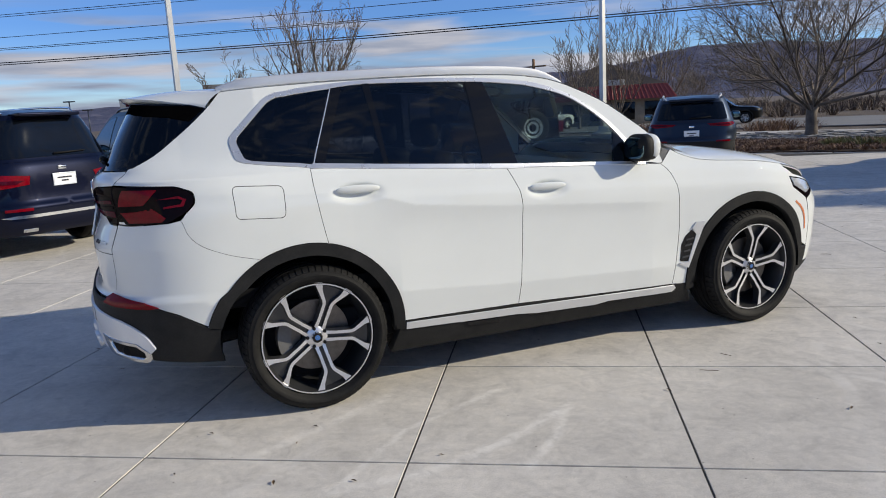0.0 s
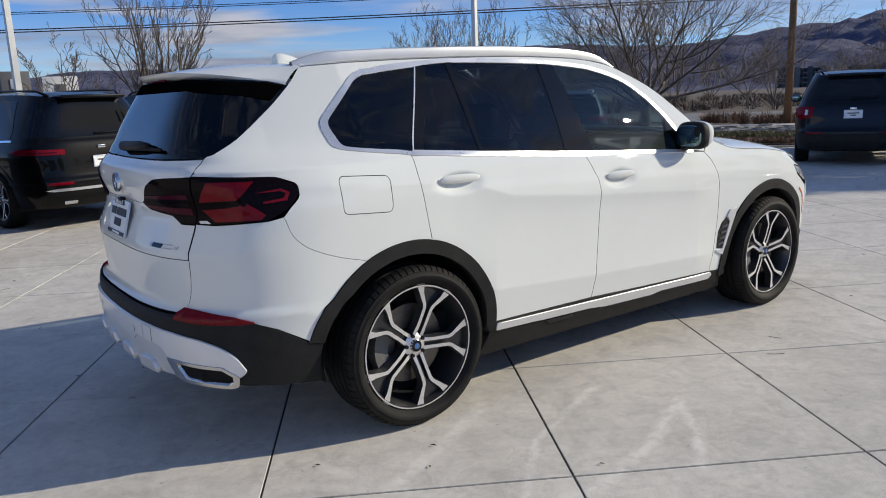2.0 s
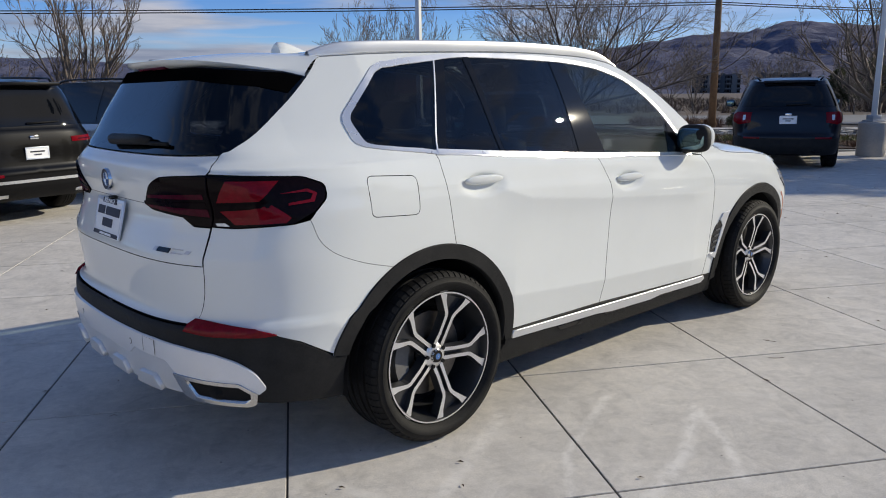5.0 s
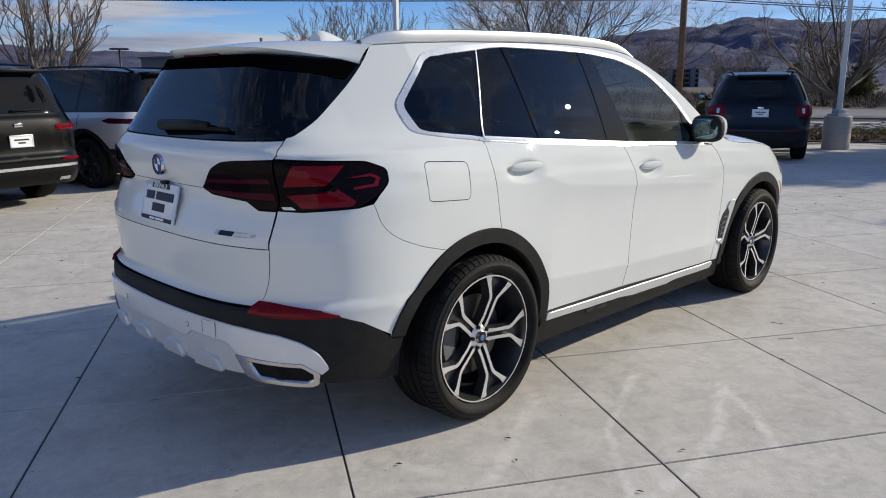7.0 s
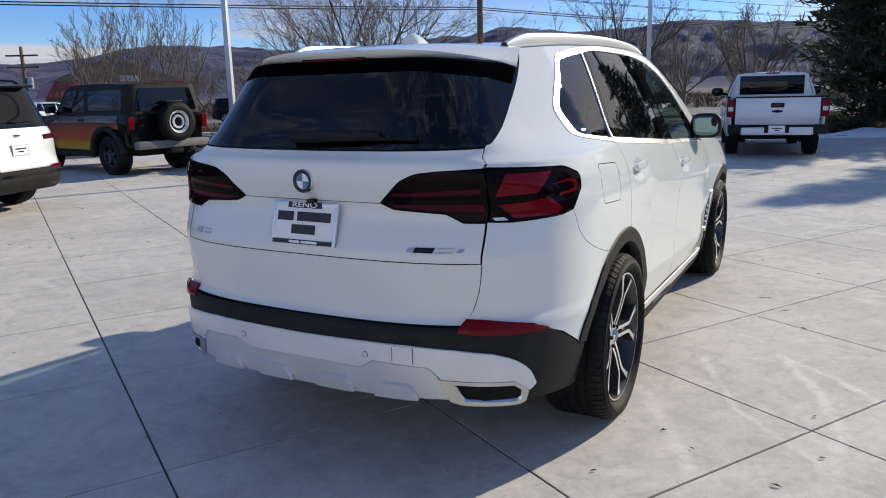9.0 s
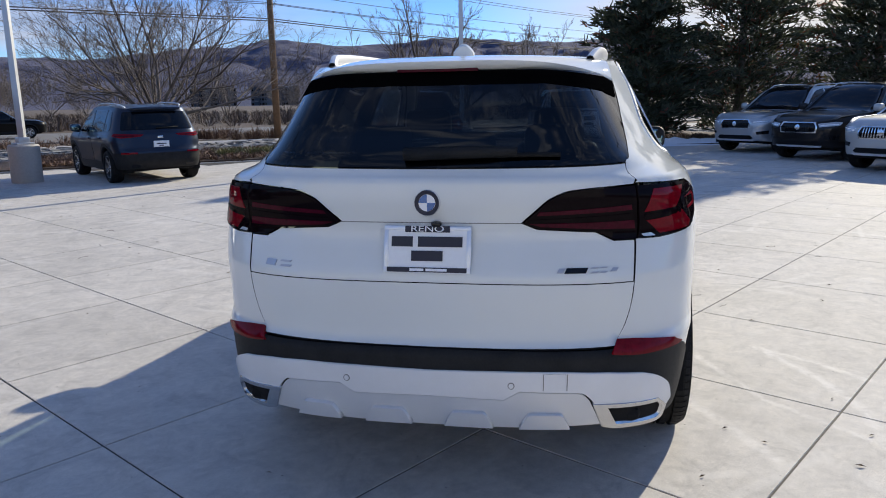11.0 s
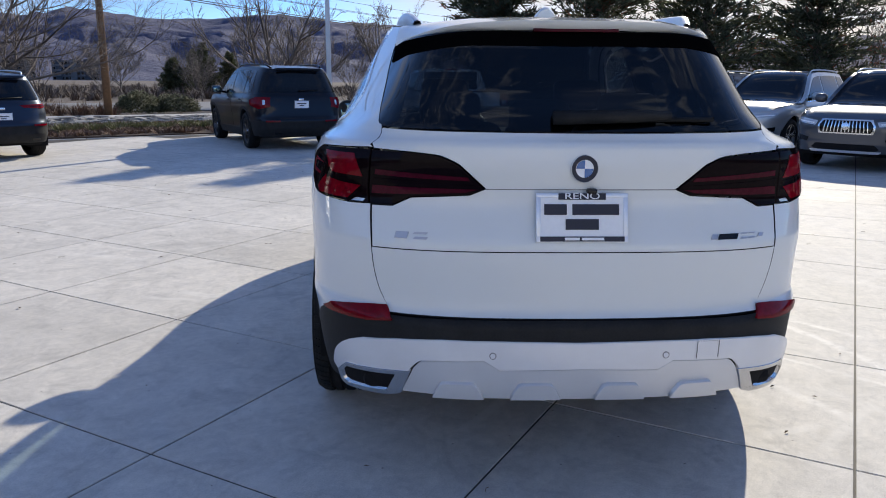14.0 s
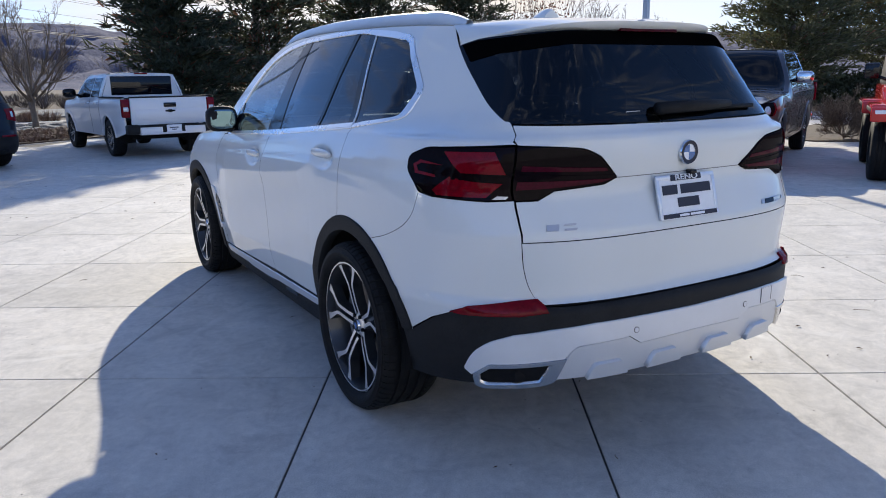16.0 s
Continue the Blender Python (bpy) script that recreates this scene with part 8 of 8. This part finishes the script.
def light_pole(x, y, high=9.0, base=True, label="tall galvanised light pole on a round concrete footing"):
    p = thing("light_pole", pose(x, y, 0), label, "lamp post")
    if base:
        part("footing", lathe([(0.001, 0.78), (0.27, 0.78), (0.30, 0.75), (0.30, -0.05)], 28, "z", KERB, name="footing"), p)
    z = 0.78 if base else 0.0
    part("base_plate", block("base_plate", GALVANISED, [(0, 0, z + 0.02, 0.34, 0.34, 0.04), (0, 0, z + 0.09, 0.22, 0.22, 0.12)], 0.01), p)
    v, f = tube([(0, 0, z), (0, 0, high)], [0.085, 0.055], 4)
    part("pole", mesh_of("pole", v, f, GALVANISED, smooth=False), p)
    part("arm", block("arm", GALVANISED, [(0, 0, high - 0.1, 1.6, 0.06, 0.08)], 0.01), p)
    for s in (-1, 1):
        part("lamp_head", block("lamp_head", WHEEL_GREY, [(s * 0.95, 0, high - 0.06, 0.6, 0.34, 0.09)], 0.02), p)


def utility_pole(x, y, z, high, label, arms=(0.6, 1.4)):
    p = thing("utility_pole", pose(x, y, z), label, "utility pole")
    part("pole", mesh_of("pole", *tube([(0, 0, -0.2), (0, 0, high)], [0.17, 0.11], 12), WOOD_POLE), p)
    for k, a in enumerate(arms):
        part("crossarm", block("crossarm", WOOD_POLE, [(0, 0, high - a, 0.10, 2.2, 0.12)], 0.01), p).matrix_local = pose(0, 0, 0, 0, 0, 64)
    part("transformer", lathe([(0.001, 0.0), (0.22, 0.02), (0.22, 0.8), (0.001, 0.82)], 16, "z", GALVANISED, name="transformer"), p).matrix_local = pose(0.3, 0, high - 2.9)


def cables():
    """Overhead lines along the road, sagging between their poles."""
    posts = [Vector((-105.0, 42.0)), Vector((-45.0, 37.2)), Vector((17.0, 31.8)), Vector((61.0, 32.0)), Vector((110.0, 33.0))]
    for k, (h, off) in enumerate(((5.25, 0.0), (5.36, 0.1), (5.95, -0.3), (6.1, 0.3), (6.6, 0.0), (7.6, -0.6), (7.7, 0.6))):
        pts = []
        for a, b in zip(posts, posts[1:]):
            for s in np.linspace(0, 1, 20, endpoint=False):
                q = a.lerp(b, s)
                pts.append((q.x, q.y + off, h - 0.35 * 4 * s * (1 - s)))
        tagged(new("power_line", mesh_of("power_line", *tube(pts, 0.014 if k > 1 else 0.022, 4), CABLE)), "thin black overhead power line between poles", "cable", "overhead lines")


def plain_house(name, label, m, w, d, h, roof_h, wall, roof, windows=(), eave=0.5):
    """A low building: walls, pitched roof with overhang, framed windows."""
    b = thing(name, m, label, "building")
    part("wall", block("wall", wall, [(0, 0, h / 2, w, d, h)], 0.02), b)
    v, f = prism([(-w / 2 - eave, h - 0.05), (w / 2 + eave, h - 0.05), (w * 0.22, h + roof_h), (-w * 0.22, h + roof_h)], -d / 2 - eave, d / 2 + eave, lambda a, c, q: (a, q, c))
    part("roof", mesh_of("roof", v, f, roof, smooth=False), b)
    for x, z, ww, hh in windows:
        wn = part("window", block("window", FAR_GLASS, [(x, -d / 2 - 0.03, z, ww, 0.06, hh)], 0.01), b)
        part("frame", block("frame", PLATE_WHITE, [(x, -d / 2 - 0.05, z + hh / 2, ww + 0.1, 0.06, 0.08), (x, -d / 2 - 0.05, z - hh / 2, ww + 0.1, 0.06, 0.08)], 0.01), wn)
    return b


def apartments(x, y, turn, label, w=46, storeys=4, wall=None, seed=1):
    """A far block of flats with its storeys, windows and balconies."""
    rnd = random.Random(seed)
    b = thing("apartment_building", pose(x, y, -1.0, 0, 0, turn), label, "building")
    h = storeys * 3.1
    dark = surface("dark_render", (0.06, 0.065, 0.075), rough=0.8, vary=0.15)
    pale = surface("pale_render", (0.17, 0.16, 0.155), rough=0.8, vary=0.12)
    part("wall", block("wall", wall or dark, [(0, 0, h / 2, w, 14, h)], 0.05), b)
    for k in range(4):
        part("bay", block("bay", pale if k % 2 else dark, [(-w / 2 + w * (k + 0.5) / 4, -7.4, h / 2 + 0.6, w / 9, 1.2, h + 1.2)], 0.05), b)
    part("roof", block("roof", dark, [(0, 0, h + 0.15, w + 1, 15, 0.3)], 0.05), b)
    for s in range(storeys):
        for k in range(14):
            xx = -w / 2 + w * (k + 0.5) / 14
            wn = part("window", block("window", FAR_GLASS, [(xx, -7.08, 1.7 + 3.1 * s, 1.5, 0.16, 1.5)], 0), b)
            if k % 3 == 1:
                part("balcony", block("balcony", pale, [(xx, -7.9, 0.5 + 3.1 * s, 3.0, 1.6, 0.9)], 0.03), b)


paving()
beds()


def planting():
    rnd = random.Random(4)
    e = Vector((N1.y, -N1.x))
    # river rock on both sides of the sidewalk
    spots = []
    for _ in range(5200):
        d, s = rnd.uniform(24.6, 32.1), rnd.uniform(-24, 20)
        q = N1 * d + e * s
        spots.append((q.x, q.y, -0.12))
    scatter("river_rock", spots, 0.30, ROCK, "loose grey river rocks over the bed", "rocks", seed=5)
    # low russet ground cover along the kerb
    pieces = []
    for _ in range(1700):
        d, s = rnd.uniform(20.7, 25.2), rnd.uniform(-8, 14)
        q = N1 * d + e * s
        pieces.append(tuft(rnd, q.x, q.y, 0.04, 0.30, 0.17, 26, w=0.008))
    tagged(new("ground_cover", mesh_of("ground_cover", *join(pieces), RUSSET, smooth=False)), "low russet winter ground cover along the kerb", "ground cover", kind="stuff")
    pieces = []
    for _ in range(260):
        d, s = rnd.uniform(22.0, 23.6), rnd.uniform(-3, 6)
        q = N1 * d + e * s
        pieces.append(tuft(rnd, q.x, q.y, 0.05, 0.25, 0.26, 24, w=0.01))
    tagged(new("ground_cover", mesh_of("ground_cover", *join(pieces), OLIVE, smooth=False)), "olive-green patch of low ground cover", "ground cover", kind="stuff")
    # leaves blown against the left kerb and lying about the lot
    v, f = [], []
    e2 = Vector((N2.y, -N2.x))
    for k in range(1500):
        if k < 1250:
            q = N2 * rnd.uniform(17.7, 21.0) + e2 * rnd.uniform(-16, 11)
            z, s = 0.06, rnd.uniform(0.03, 0.07)
        else:
            q = Vector((rnd.uniform(-7, 9), rnd.uniform(1, 16)))
            z, s = 0.004, rnd.uniform(0.008, 0.024)
        a = rnd.uniform(0, 6.283)
        m = len(v)
        c, w = math.cos(a) * s, math.sin(a) * s
        v += [(q.x - c, q.y - w, z), (q.x + w * 0.3, q.y - c * 0.3, z + 0.25 * s), (q.x + c, q.y + w, z + 0.1 * s), (q.x - w * 0.3, q.y + c * 0.3, z + 0.3 * s)]
        f.append((m, m + 1, m + 2, m + 3))
    tagged(new("fallen_leaves", mesh_of("fallen_leaves", v, f, LEAF, smooth=False)), "scattered dry brown leaves on the concrete", "leaves", kind="stuff")
    # grass twigs lying on the slabs
    pieces = []
    for _ in range(70):
        x, y, a = rnd.uniform(-5, 8), rnd.uniform(2, 14), rnd.uniform(0, 6.283)
        L = rnd.uniform(0.03, 0.12)
        c, s = math.cos(a) * L, math.sin(a) * L
        pieces.append(tube([(x, y, 0.003), (x + c * 0.5 - s * 0.15, y + s * 0.5 + c * 0.15, 0.006), (x + c, y + s, 0.003)], 0.0016, 3, cap=False))
    tagged(new("dry_twigs", mesh_of("dry_twigs", *join(pieces), LEAF)), "thin dry twigs lying on the concrete", "twigs", kind="stuff")
    # shrubs by the sidewalk
    for k, (d, s, r, h) in enumerate(((37.4, 0.4, 1.7, 0.8), (40.0, -1.5, 1.6, 0.8), (37.6, -6.9, 2.2, 0.75), (33.0, -9.5, 1.8, 0.7), (36.8, -12, 2.4, 0.8), (36.0, 16.0, 1.6, 0.8), (25.0, 13.5, 0.8, 0.7), (23.8, 11.2, 0.7, 0.6))):
        q = N1 * d + e * s
        shrub(q.x, q.y, -0.2, r, h, RUSSET, "mounded russet winter shrub beside the sidewalk", 30 + k, 900, 0.010, "russet shrubs")
    for k, (d, s, sx, sy, h) in enumerate(((39.8, 3.3, 1.2, 1.0, 1.0), (39.9, 5.0, 1.3, 1.0, 0.85))):
        q = N1 * d + e * s
        leafy(q.x, q.y, -0.2, sx, sy, h, OLIVE, "low spreading dark green juniper", 60 + k, 6500, 0.09, -26)
    # hedge, snow bank and bush by the drive
    leafy(29.5, -13.6, 0.0, 4.8, 1.2, 1.5, NEEDLE, "clipped dark evergreen hedge", 70, 15000, 0.13, 65, "hedge", "hedge")
    leafy(18.9, 15.2, 0.0, 2.2, 1.0, 0.6, NEEDLE, "low dark evergreen bush beneath the conifer", 72, 2600, 0.09, 40)
    # snow: a low uneven bank
    v, f = [], []
    n = 26
    for i in range(n + 1):
        for j in range(7):
            a, b = -1 + 2 * i / n, -1 + 2 * j / 6
            hh = 0.22 * max(0.0, 1 - abs(b) ** 2) * max(0.0, 1 - abs(a) ** 3) * (1 + 0.7 * noise.noise(Vector((a * 6, b * 2, 1))))
            v.append((a * 2.6, b * 0.45, hh))
    f = [(i * 7 + j, (i + 1) * 7 + j, (i + 1) * 7 + j + 1, i * 7 + j + 1) for i in range(n) for j in range(6)]
    ob = tagged(new("snow_bank", mesh_of("snow_bank", v, f, SNOW)), "low bank of old white snow at the kerb", "snow")
    ob.matrix_world = pose(17.9, 12.1, -0.005, 0, 0, -42)


planting()


def trees():
    bare_tree(9.2, 28.3, -0.15, 7.4, 4.7, 3, TWIG, "broad leafless grey-barked tree with dense fine twigs", 15, (9, 7, 5), 0.16, 0.026, 0.2, 0.5, 0.005, 0.50, 0.30, 0.12)
    bare_tree(-7.6, 23.4, 0.0, 5.3, 2.3, 8, TWIG, "slender leafless young tree with upright limbs", 9, (9, 6, 4), 0.14, 0.024, 0.8, stout=0.5, twig=0.0055, reach=0.36)
    bare_tree(-9.6, 22.6, 0.0, 3.5, 2.0, 9, TWIG, "small leafless spreading tree", 8, (8, 6, 4), 0.16, 0.024, 0.4, stout=0.5, twig=0.0055, reach=0.38)
    bare_tree(22.4, 20.6, -0.15, 4.9, 2.7, 11, PALE_TWIG, "pale leafless ornamental tree with light twigs", 9, (8, 6, 4), 0.26, 0.022, 0.5, 0.2, 0.006, 0.40, 0.5, 0.3)
    bare_tree(19.0, 24.2, -0.1, 6.2, 3.3, 12, TWIG, "leafless spreading street tree", 9, (8, 6, 4), 0.2, 0.024, 0.5, 0.2, 0.006, 0.40, 0.5, 0.25)
    bare_tree(33.0, 33.3, -0.2, 6.0, 4.2, 13, PALE_TWIG, "leafless rounded street tree", 9, (8, 6, 4), 0.2, 0.024, 0.5, 0.1, 0.008, 0.42, 0.48)
    # farther trees along the road and the field
    kinds = [bare_tree(0, 0, -200, 8.5, 4.0, 21, TWIG, "tall leafless poplar-like tree in the distance", 9, (6, 5, 3), 0.12, 0.016, 1.0, twig=0.014, stout=0.42, reach=0.42),
             bare_tree(0, 0, -200, 8.0, 5.5, 22, TWIG, "leafless round-crowned tree in the distance", 10, (7, 5, 4), 0.2, 0.018, 0.5, twig=0.012)]
    rnd = random.Random(12)
    spots = [(2.0, 52, 0, 0.80), (5.0, 56, 0, 0.85), (8.3, 60, 0, 0.95), (12, 66, 1, 0.9), (17, 68, 1, 1.0), (22, 64, 1, 0.8), (28, 70, 0, 1.0), (33, 66, 1, 1.0), (40, 62, 1, 0.9), (47, 58, 0, 1.0), (52, 52, 1, 1.0), (58, 48, 1, 1.0), (56, 40, 0, 1.1), (62, 34, 1, 1.0), (60, 26, 1, 1.0), (55, 20, 1, 0.8), (66, 44, 1, 1.2), (48, 70, 1, 1.2), (36, 80, 0, 1.2), (70, 8, 1, 0.9), (64, -2, 0, 1.0), (70, -8, 1, 1.1), (60, -12, 1, 0.9), (66, 14, 0, 1.0), (75, 2, 0, 1.1), (48, 3, 1, 0.8), (52, 8, 0, 0.75), (46, -4, 1, 0.85), (56, -6, 0, 0.95), (50, 13, 1, 0.7), (44, 44, 1, 0.75), (38, 48, 1, 0.7), (52, 64, 1, 1.1), (26, 82, 1, 1.1), (14, 80, 1, 1.1)]
    for k, (x, y, kind, s) in enumerate(spots):
        s = s if k < 3 else s * (0.85 if x > 54 and y < 16 else 0.58)
        c = copy_thing(kinds[kind], pose(x, y, -0.3, 0, 0, rnd.uniform(0, 360)) @ Matrix.Scale(s, 4))
        c.scale = (s, s, s)
    for t in kinds:
        t.location.z = -0.3
        t.scale = (0.6, 0.6, 0.6)
    kinds[0].location.x, kinds[0].location.y = 31.0, 58.0
    kinds[1].location.x, kinds[1].location.y = 20.0, 74.0
    conifer(18.6, 13.7, 0.05, 8.0, 2.4, 40, NEEDLE, "dense dark evergreen with ragged drooping boughs", 0.05)
    conifer(22.3, 12.0, 0.05, 9.5, 3.5, 41, NEEDLE, "dense dark evergreen with some reddish dry sprays", 0.10)
    conifer(24.4, 8.2, 0.05, 9.5, 2.9, 42, NEEDLE, "dense dark evergreen beside its neighbour", 0.04)
    conifer(26.5, 4.6, 0.05, 8.5, 3.2, 43, NEEDLE, "evergreen with open ragged crown", 0.03)
    conifer(26.0, -8.8, 0.05, 9.0, 3.4, 44, OLIVE, "olive-green pine with an open crown", 0.02, 40, 0.1)
    conifer(31.0, -12.2, 0.05, 11.0, 3.8, 45, OLIVE, "olive-green pine over the hedge", 0.02, 44, 0.12)
    conifer(34.0, -17.5, 0.05, 11.0, 4.2, 46, OLIVE, "tall olive-green pine behind the hedge", 0.02, 44, 0.12)
    for k, (x, y, h) in enumerate(((47, 61, 3.6), (50, 60, 5.2), (53, 59.5, 4.4), (58, 70, 5.0))):
        conifer(x, y, -0.3, h, 1.7, 50 + k, OLIVE, "small dark evergreen in the distance", 0.0, 24)
    bush = bare_tree(11.6, -3.95, 0.02, 0.85, 0.7, 71, BRUSH, "leafless rounded twiggy bush", 30, (7, 6, 5), 0.06, 0.02, 0.5, 0.2, 0.0032, 0.55, 0.4, 0.1)
    bush.name = "bush"
    tagged(bush, "leafless rounded twiggy bush", "bush")
    # a small tree that still holds its dry leaves
    t = bare_tree(24.0, 1.5, 0.05, 5.4, 2.4, 60, TWIG, "small tree with sparse reddish dry leaves", 8, (5, 4), 0.2, 0.014, 0.9)
    rnd = random.Random(61)
    v, f = [], []
    for _ in range(700):
        a, q, z = rnd.uniform(0, 6.283), 1.5 * math.sqrt(rnd.random()), rnd.uniform(1.0, 5.6)
        q *= 1 - max(0, z - 3) / 4
        c, d = Vector((q * math.cos(a), q * math.sin(a), z)), Vector((rnd.gauss(0, 1), rnd.gauss(0, 1), rnd.gauss(0, 1))).normalized() * 0.06
        e = d.orthogonal() * 0.5
        m = len(v)
        v += [c - d, c + e, c + d, c - e]
        f.append((m, m + 1, m + 2, m + 3))
    part("leaves", mesh_of("leaves", v, f, RED_LEAF, smooth=False), t)


trees()

# far woods: low brush along the field's edge
def brush():
    rnd = random.Random(77)
    pieces = []
    for _ in range(2400):
        a = radians(rnd.uniform(-25, 100))
        r = rnd.uniform(62, 140)
        pieces.append(tuft(rnd, r * math.cos(a), r * math.sin(a), -0.3, rnd.uniform(0.8, 2.2), rnd.uniform(0.4, 1.5), 30, w=0.025))
    tagged(new("far_brush", mesh_of("far_brush", *join(pieces), BRUSH, smooth=False)), "band of leafless grey-brown brush across the field", "brush", kind="stuff")


brush()
light_pole(1.3, 18.9)
light_pole(11.1, 15.3)
light_pole(-8.2, 15.9)
light_pole(11.9, 0.55)
utility_pole(17.0, 31.8, -0.2, 11.5, "tall brown wooden utility pole beside the sidewalk", ())
utility_pole(-1.2, 62.0, -0.3, 5.5, "dark wooden utility pole with crossarm and transformer")
utility_pole(61.0, 32.0, -0.3, 10.5, "distant wooden utility pole with crossarms")
for x, y, h in ((-53.6, 78.4, 4.8), (-52.1, 79.4, 3.8), (-44.7, 84.3, 5.3), (-11.3, 60.2, 4.4), (-4.2, 60.8, 4.4)):
    p = thing("street_lamp", pose(x, y, -0.2), "dark street lamp with a flat double head", "street lamp", "far street lamps")
    part("pole", mesh_of("pole", *tube([(0, 0, 0), (0, 0, h)], 0.07, 6), WHEEL_GREY), p)
    part("lamp_head", block("lamp_head", WHEEL_GREY, [(0, 0, h, 1.3, 0.4, 0.14)], 0.04), p)
cables()

RED_ROOF = surface("red_metal_roof", (0.26, 0.05, 0.045), rough=0.5, vary=0.12)
TAN = surface("tan_wall", (0.30, 0.25, 0.19), rough=0.85, vary=0.12)
DARK_ROOF = surface("dark_shingle", (0.05, 0.04, 0.038), rough=0.9, vary=0.2)
GREY_WALL = surface("grey_wall", (0.13, 0.13, 0.135), rough=0.8, vary=0.12)
GREY_FRONT_FAR = surface("grey_front", (0.26, 0.27, 0.29), rough=0.8, vary=0.1)
WHITE_WALL = surface("white_wall", (0.6, 0.6, 0.6), rough=0.8, vary=0.08)


def shop():
    """A shop with a ribbed red skirt roof and a dark hipped top."""
    b = thing("shop_building", pose(4.3, 60.5, -0.3, 0, 0, 2) @ Matrix.Scale(0.8, 4), "low tan shop with a ribbed red metal skirt roof", "building")
    part("wall", block("wall", TAN, [(0, 0, 1.3, 10.5, 8, 2.6)], 0.02), b)
    v, f = prism([(-6.0, 2.4), (6.0, 2.4), (5.2, 3.7), (-5.2, 3.7)], -4.9, 4.9, lambda a, c, q: (a, q * (1 - 0.16 * (c - 2.4) / 1.3), c))
    skirt = part("skirt_roof", mesh_of("skirt_roof", v, f, RED_ROOF, smooth=False), b)
    for i in range(30):
        x = -5.8 + 0.4 * i
        part("roof_rib", mesh_of("roof_rib", *tube([(x, -4.92, 2.42), (x * 0.88, -4.13, 3.72)], 0.035, 4), RED_ROOF, smooth=False), skirt)
    v, f = prism([(-5.2, 3.7), (5.2, 3.7), (0.6, 5.8), (-0.6, 5.8)], -4.1, 4.1, lambda a, c, q: (a, q * (1 - 0.9 * (c - 3.7) / 2.1), c))
    part("roof", mesh_of("roof", v, f, DARK_ROOF, smooth=False), b)
    part("sign", block("sign", WHITE_WALL, [(0.6, -4.3, 3.95, 1.5, 0.1, 0.5)], 0.01), b)
    for x in (-3.5, -1.0, 1.5, 4.0):
        part("window", block("window", FAR_GLASS, [(x, -4.02, 1.35, 1.6, 0.06, 1.6)], 0.01), b)


shop()
apartments(278, 463, -31, "grey four-storey apartment block in the distance", 30, 4)
apartments(312, 440, -36, "dark four-storey apartment block in the distance", 32, 4, GREY_WALL, 2)
dealer = plain_house("dealer_building", "low grey dealership building in the distance", pose(-32.4, 61.8, -0.4, 0, 0, 27), 8, 9, 4.1, 0.1, GREY_FRONT_FAR, GREY_WALL, [(-2, 1.6, 2, 2.2), (1.4, 1.6, 3, 2.2)], 0.1)
for x, w, h, mat, nm in ((3.4, 1.9, 4.9, GREY_WALL, "sign_tower"), (6.3, 2.4, 4.5, WHITE_WALL, "entrance_tower")):
    tw = part(nm, block(nm, mat, [(x, -5.2, h / 2, w, 1.6, h)], 0.03), dealer)
    part("sign_mark", block("sign_mark", WHITE_WALL if mat is GREY_WALL else GREY_WALL, [(x, -6.03, h - 0.9, 0.7, 0.06, 0.7)], 0.02), tw)
plain_house("shed_building", "plain grey flat-roofed shed behind the parked cars", pose(-7.6, 75, -0.4, 0, 0, 3), 7.6, 10, 4.4, 0.1, GREY_WALL, GREY_WALL, [], 0.3)

def far_cars():
    """Cars on the far side of the road and beyond the hedge."""
    far = [(-1.5, 52.0, 40, TRUCK_WHITE), (9.5, 50, -20, BLACK_PAINT), (37.0, -16.0, 150, SILVER), (33.0, -2.0, 160, GREY_PAINT), (41.0, -20.0, 150, TRUCK_WHITE)]
    for x, y, turn, mat in far:
        suv("parked car in the distance", pose(x, y, -0.22, 0, 0, turn), mat, 2.8, 0.93, 1.65, 0.9, 0.9, 1.05, 1.02, 0.28, R=0.35, r=0.24, tail=[([(0.6, 1.0), (0.6, 0.85), (1.0, 0.85), (1.0, 1.0)], LENS_RED)], rails=None, reflectors=False, wiper=False, group="far cars")


far_cars()


# unseen wall added behind the camera: closes the west, bounces sun onto the car
BOUNCE_GREY = surface("bounce_wall_grey", (0.52, 0.53, 0.55), rough=0.8, vary=0.08)


def west_bounce_wall():
    d, along = Vector((math.cos(radians(205)), math.sin(radians(205)))), Vector((-math.sin(radians(205)), math.cos(radians(205))))
    c = Vector((-1.7, 4.4)) + d * 17 + along * 3
    me = block("wall_west", BOUNCE_GREY, [(0, 0, 3.2, 30, 0.4, 6.5)], 0.02)
    ob = tagged(new("wall_west", me), "plain pale wall added out of view to bounce sunlight", "wall", kind="structure")
    ob.matrix_world = pose(c.x, c.y, 0, 0, 0, 205 + 90)


west_bounce_wall()
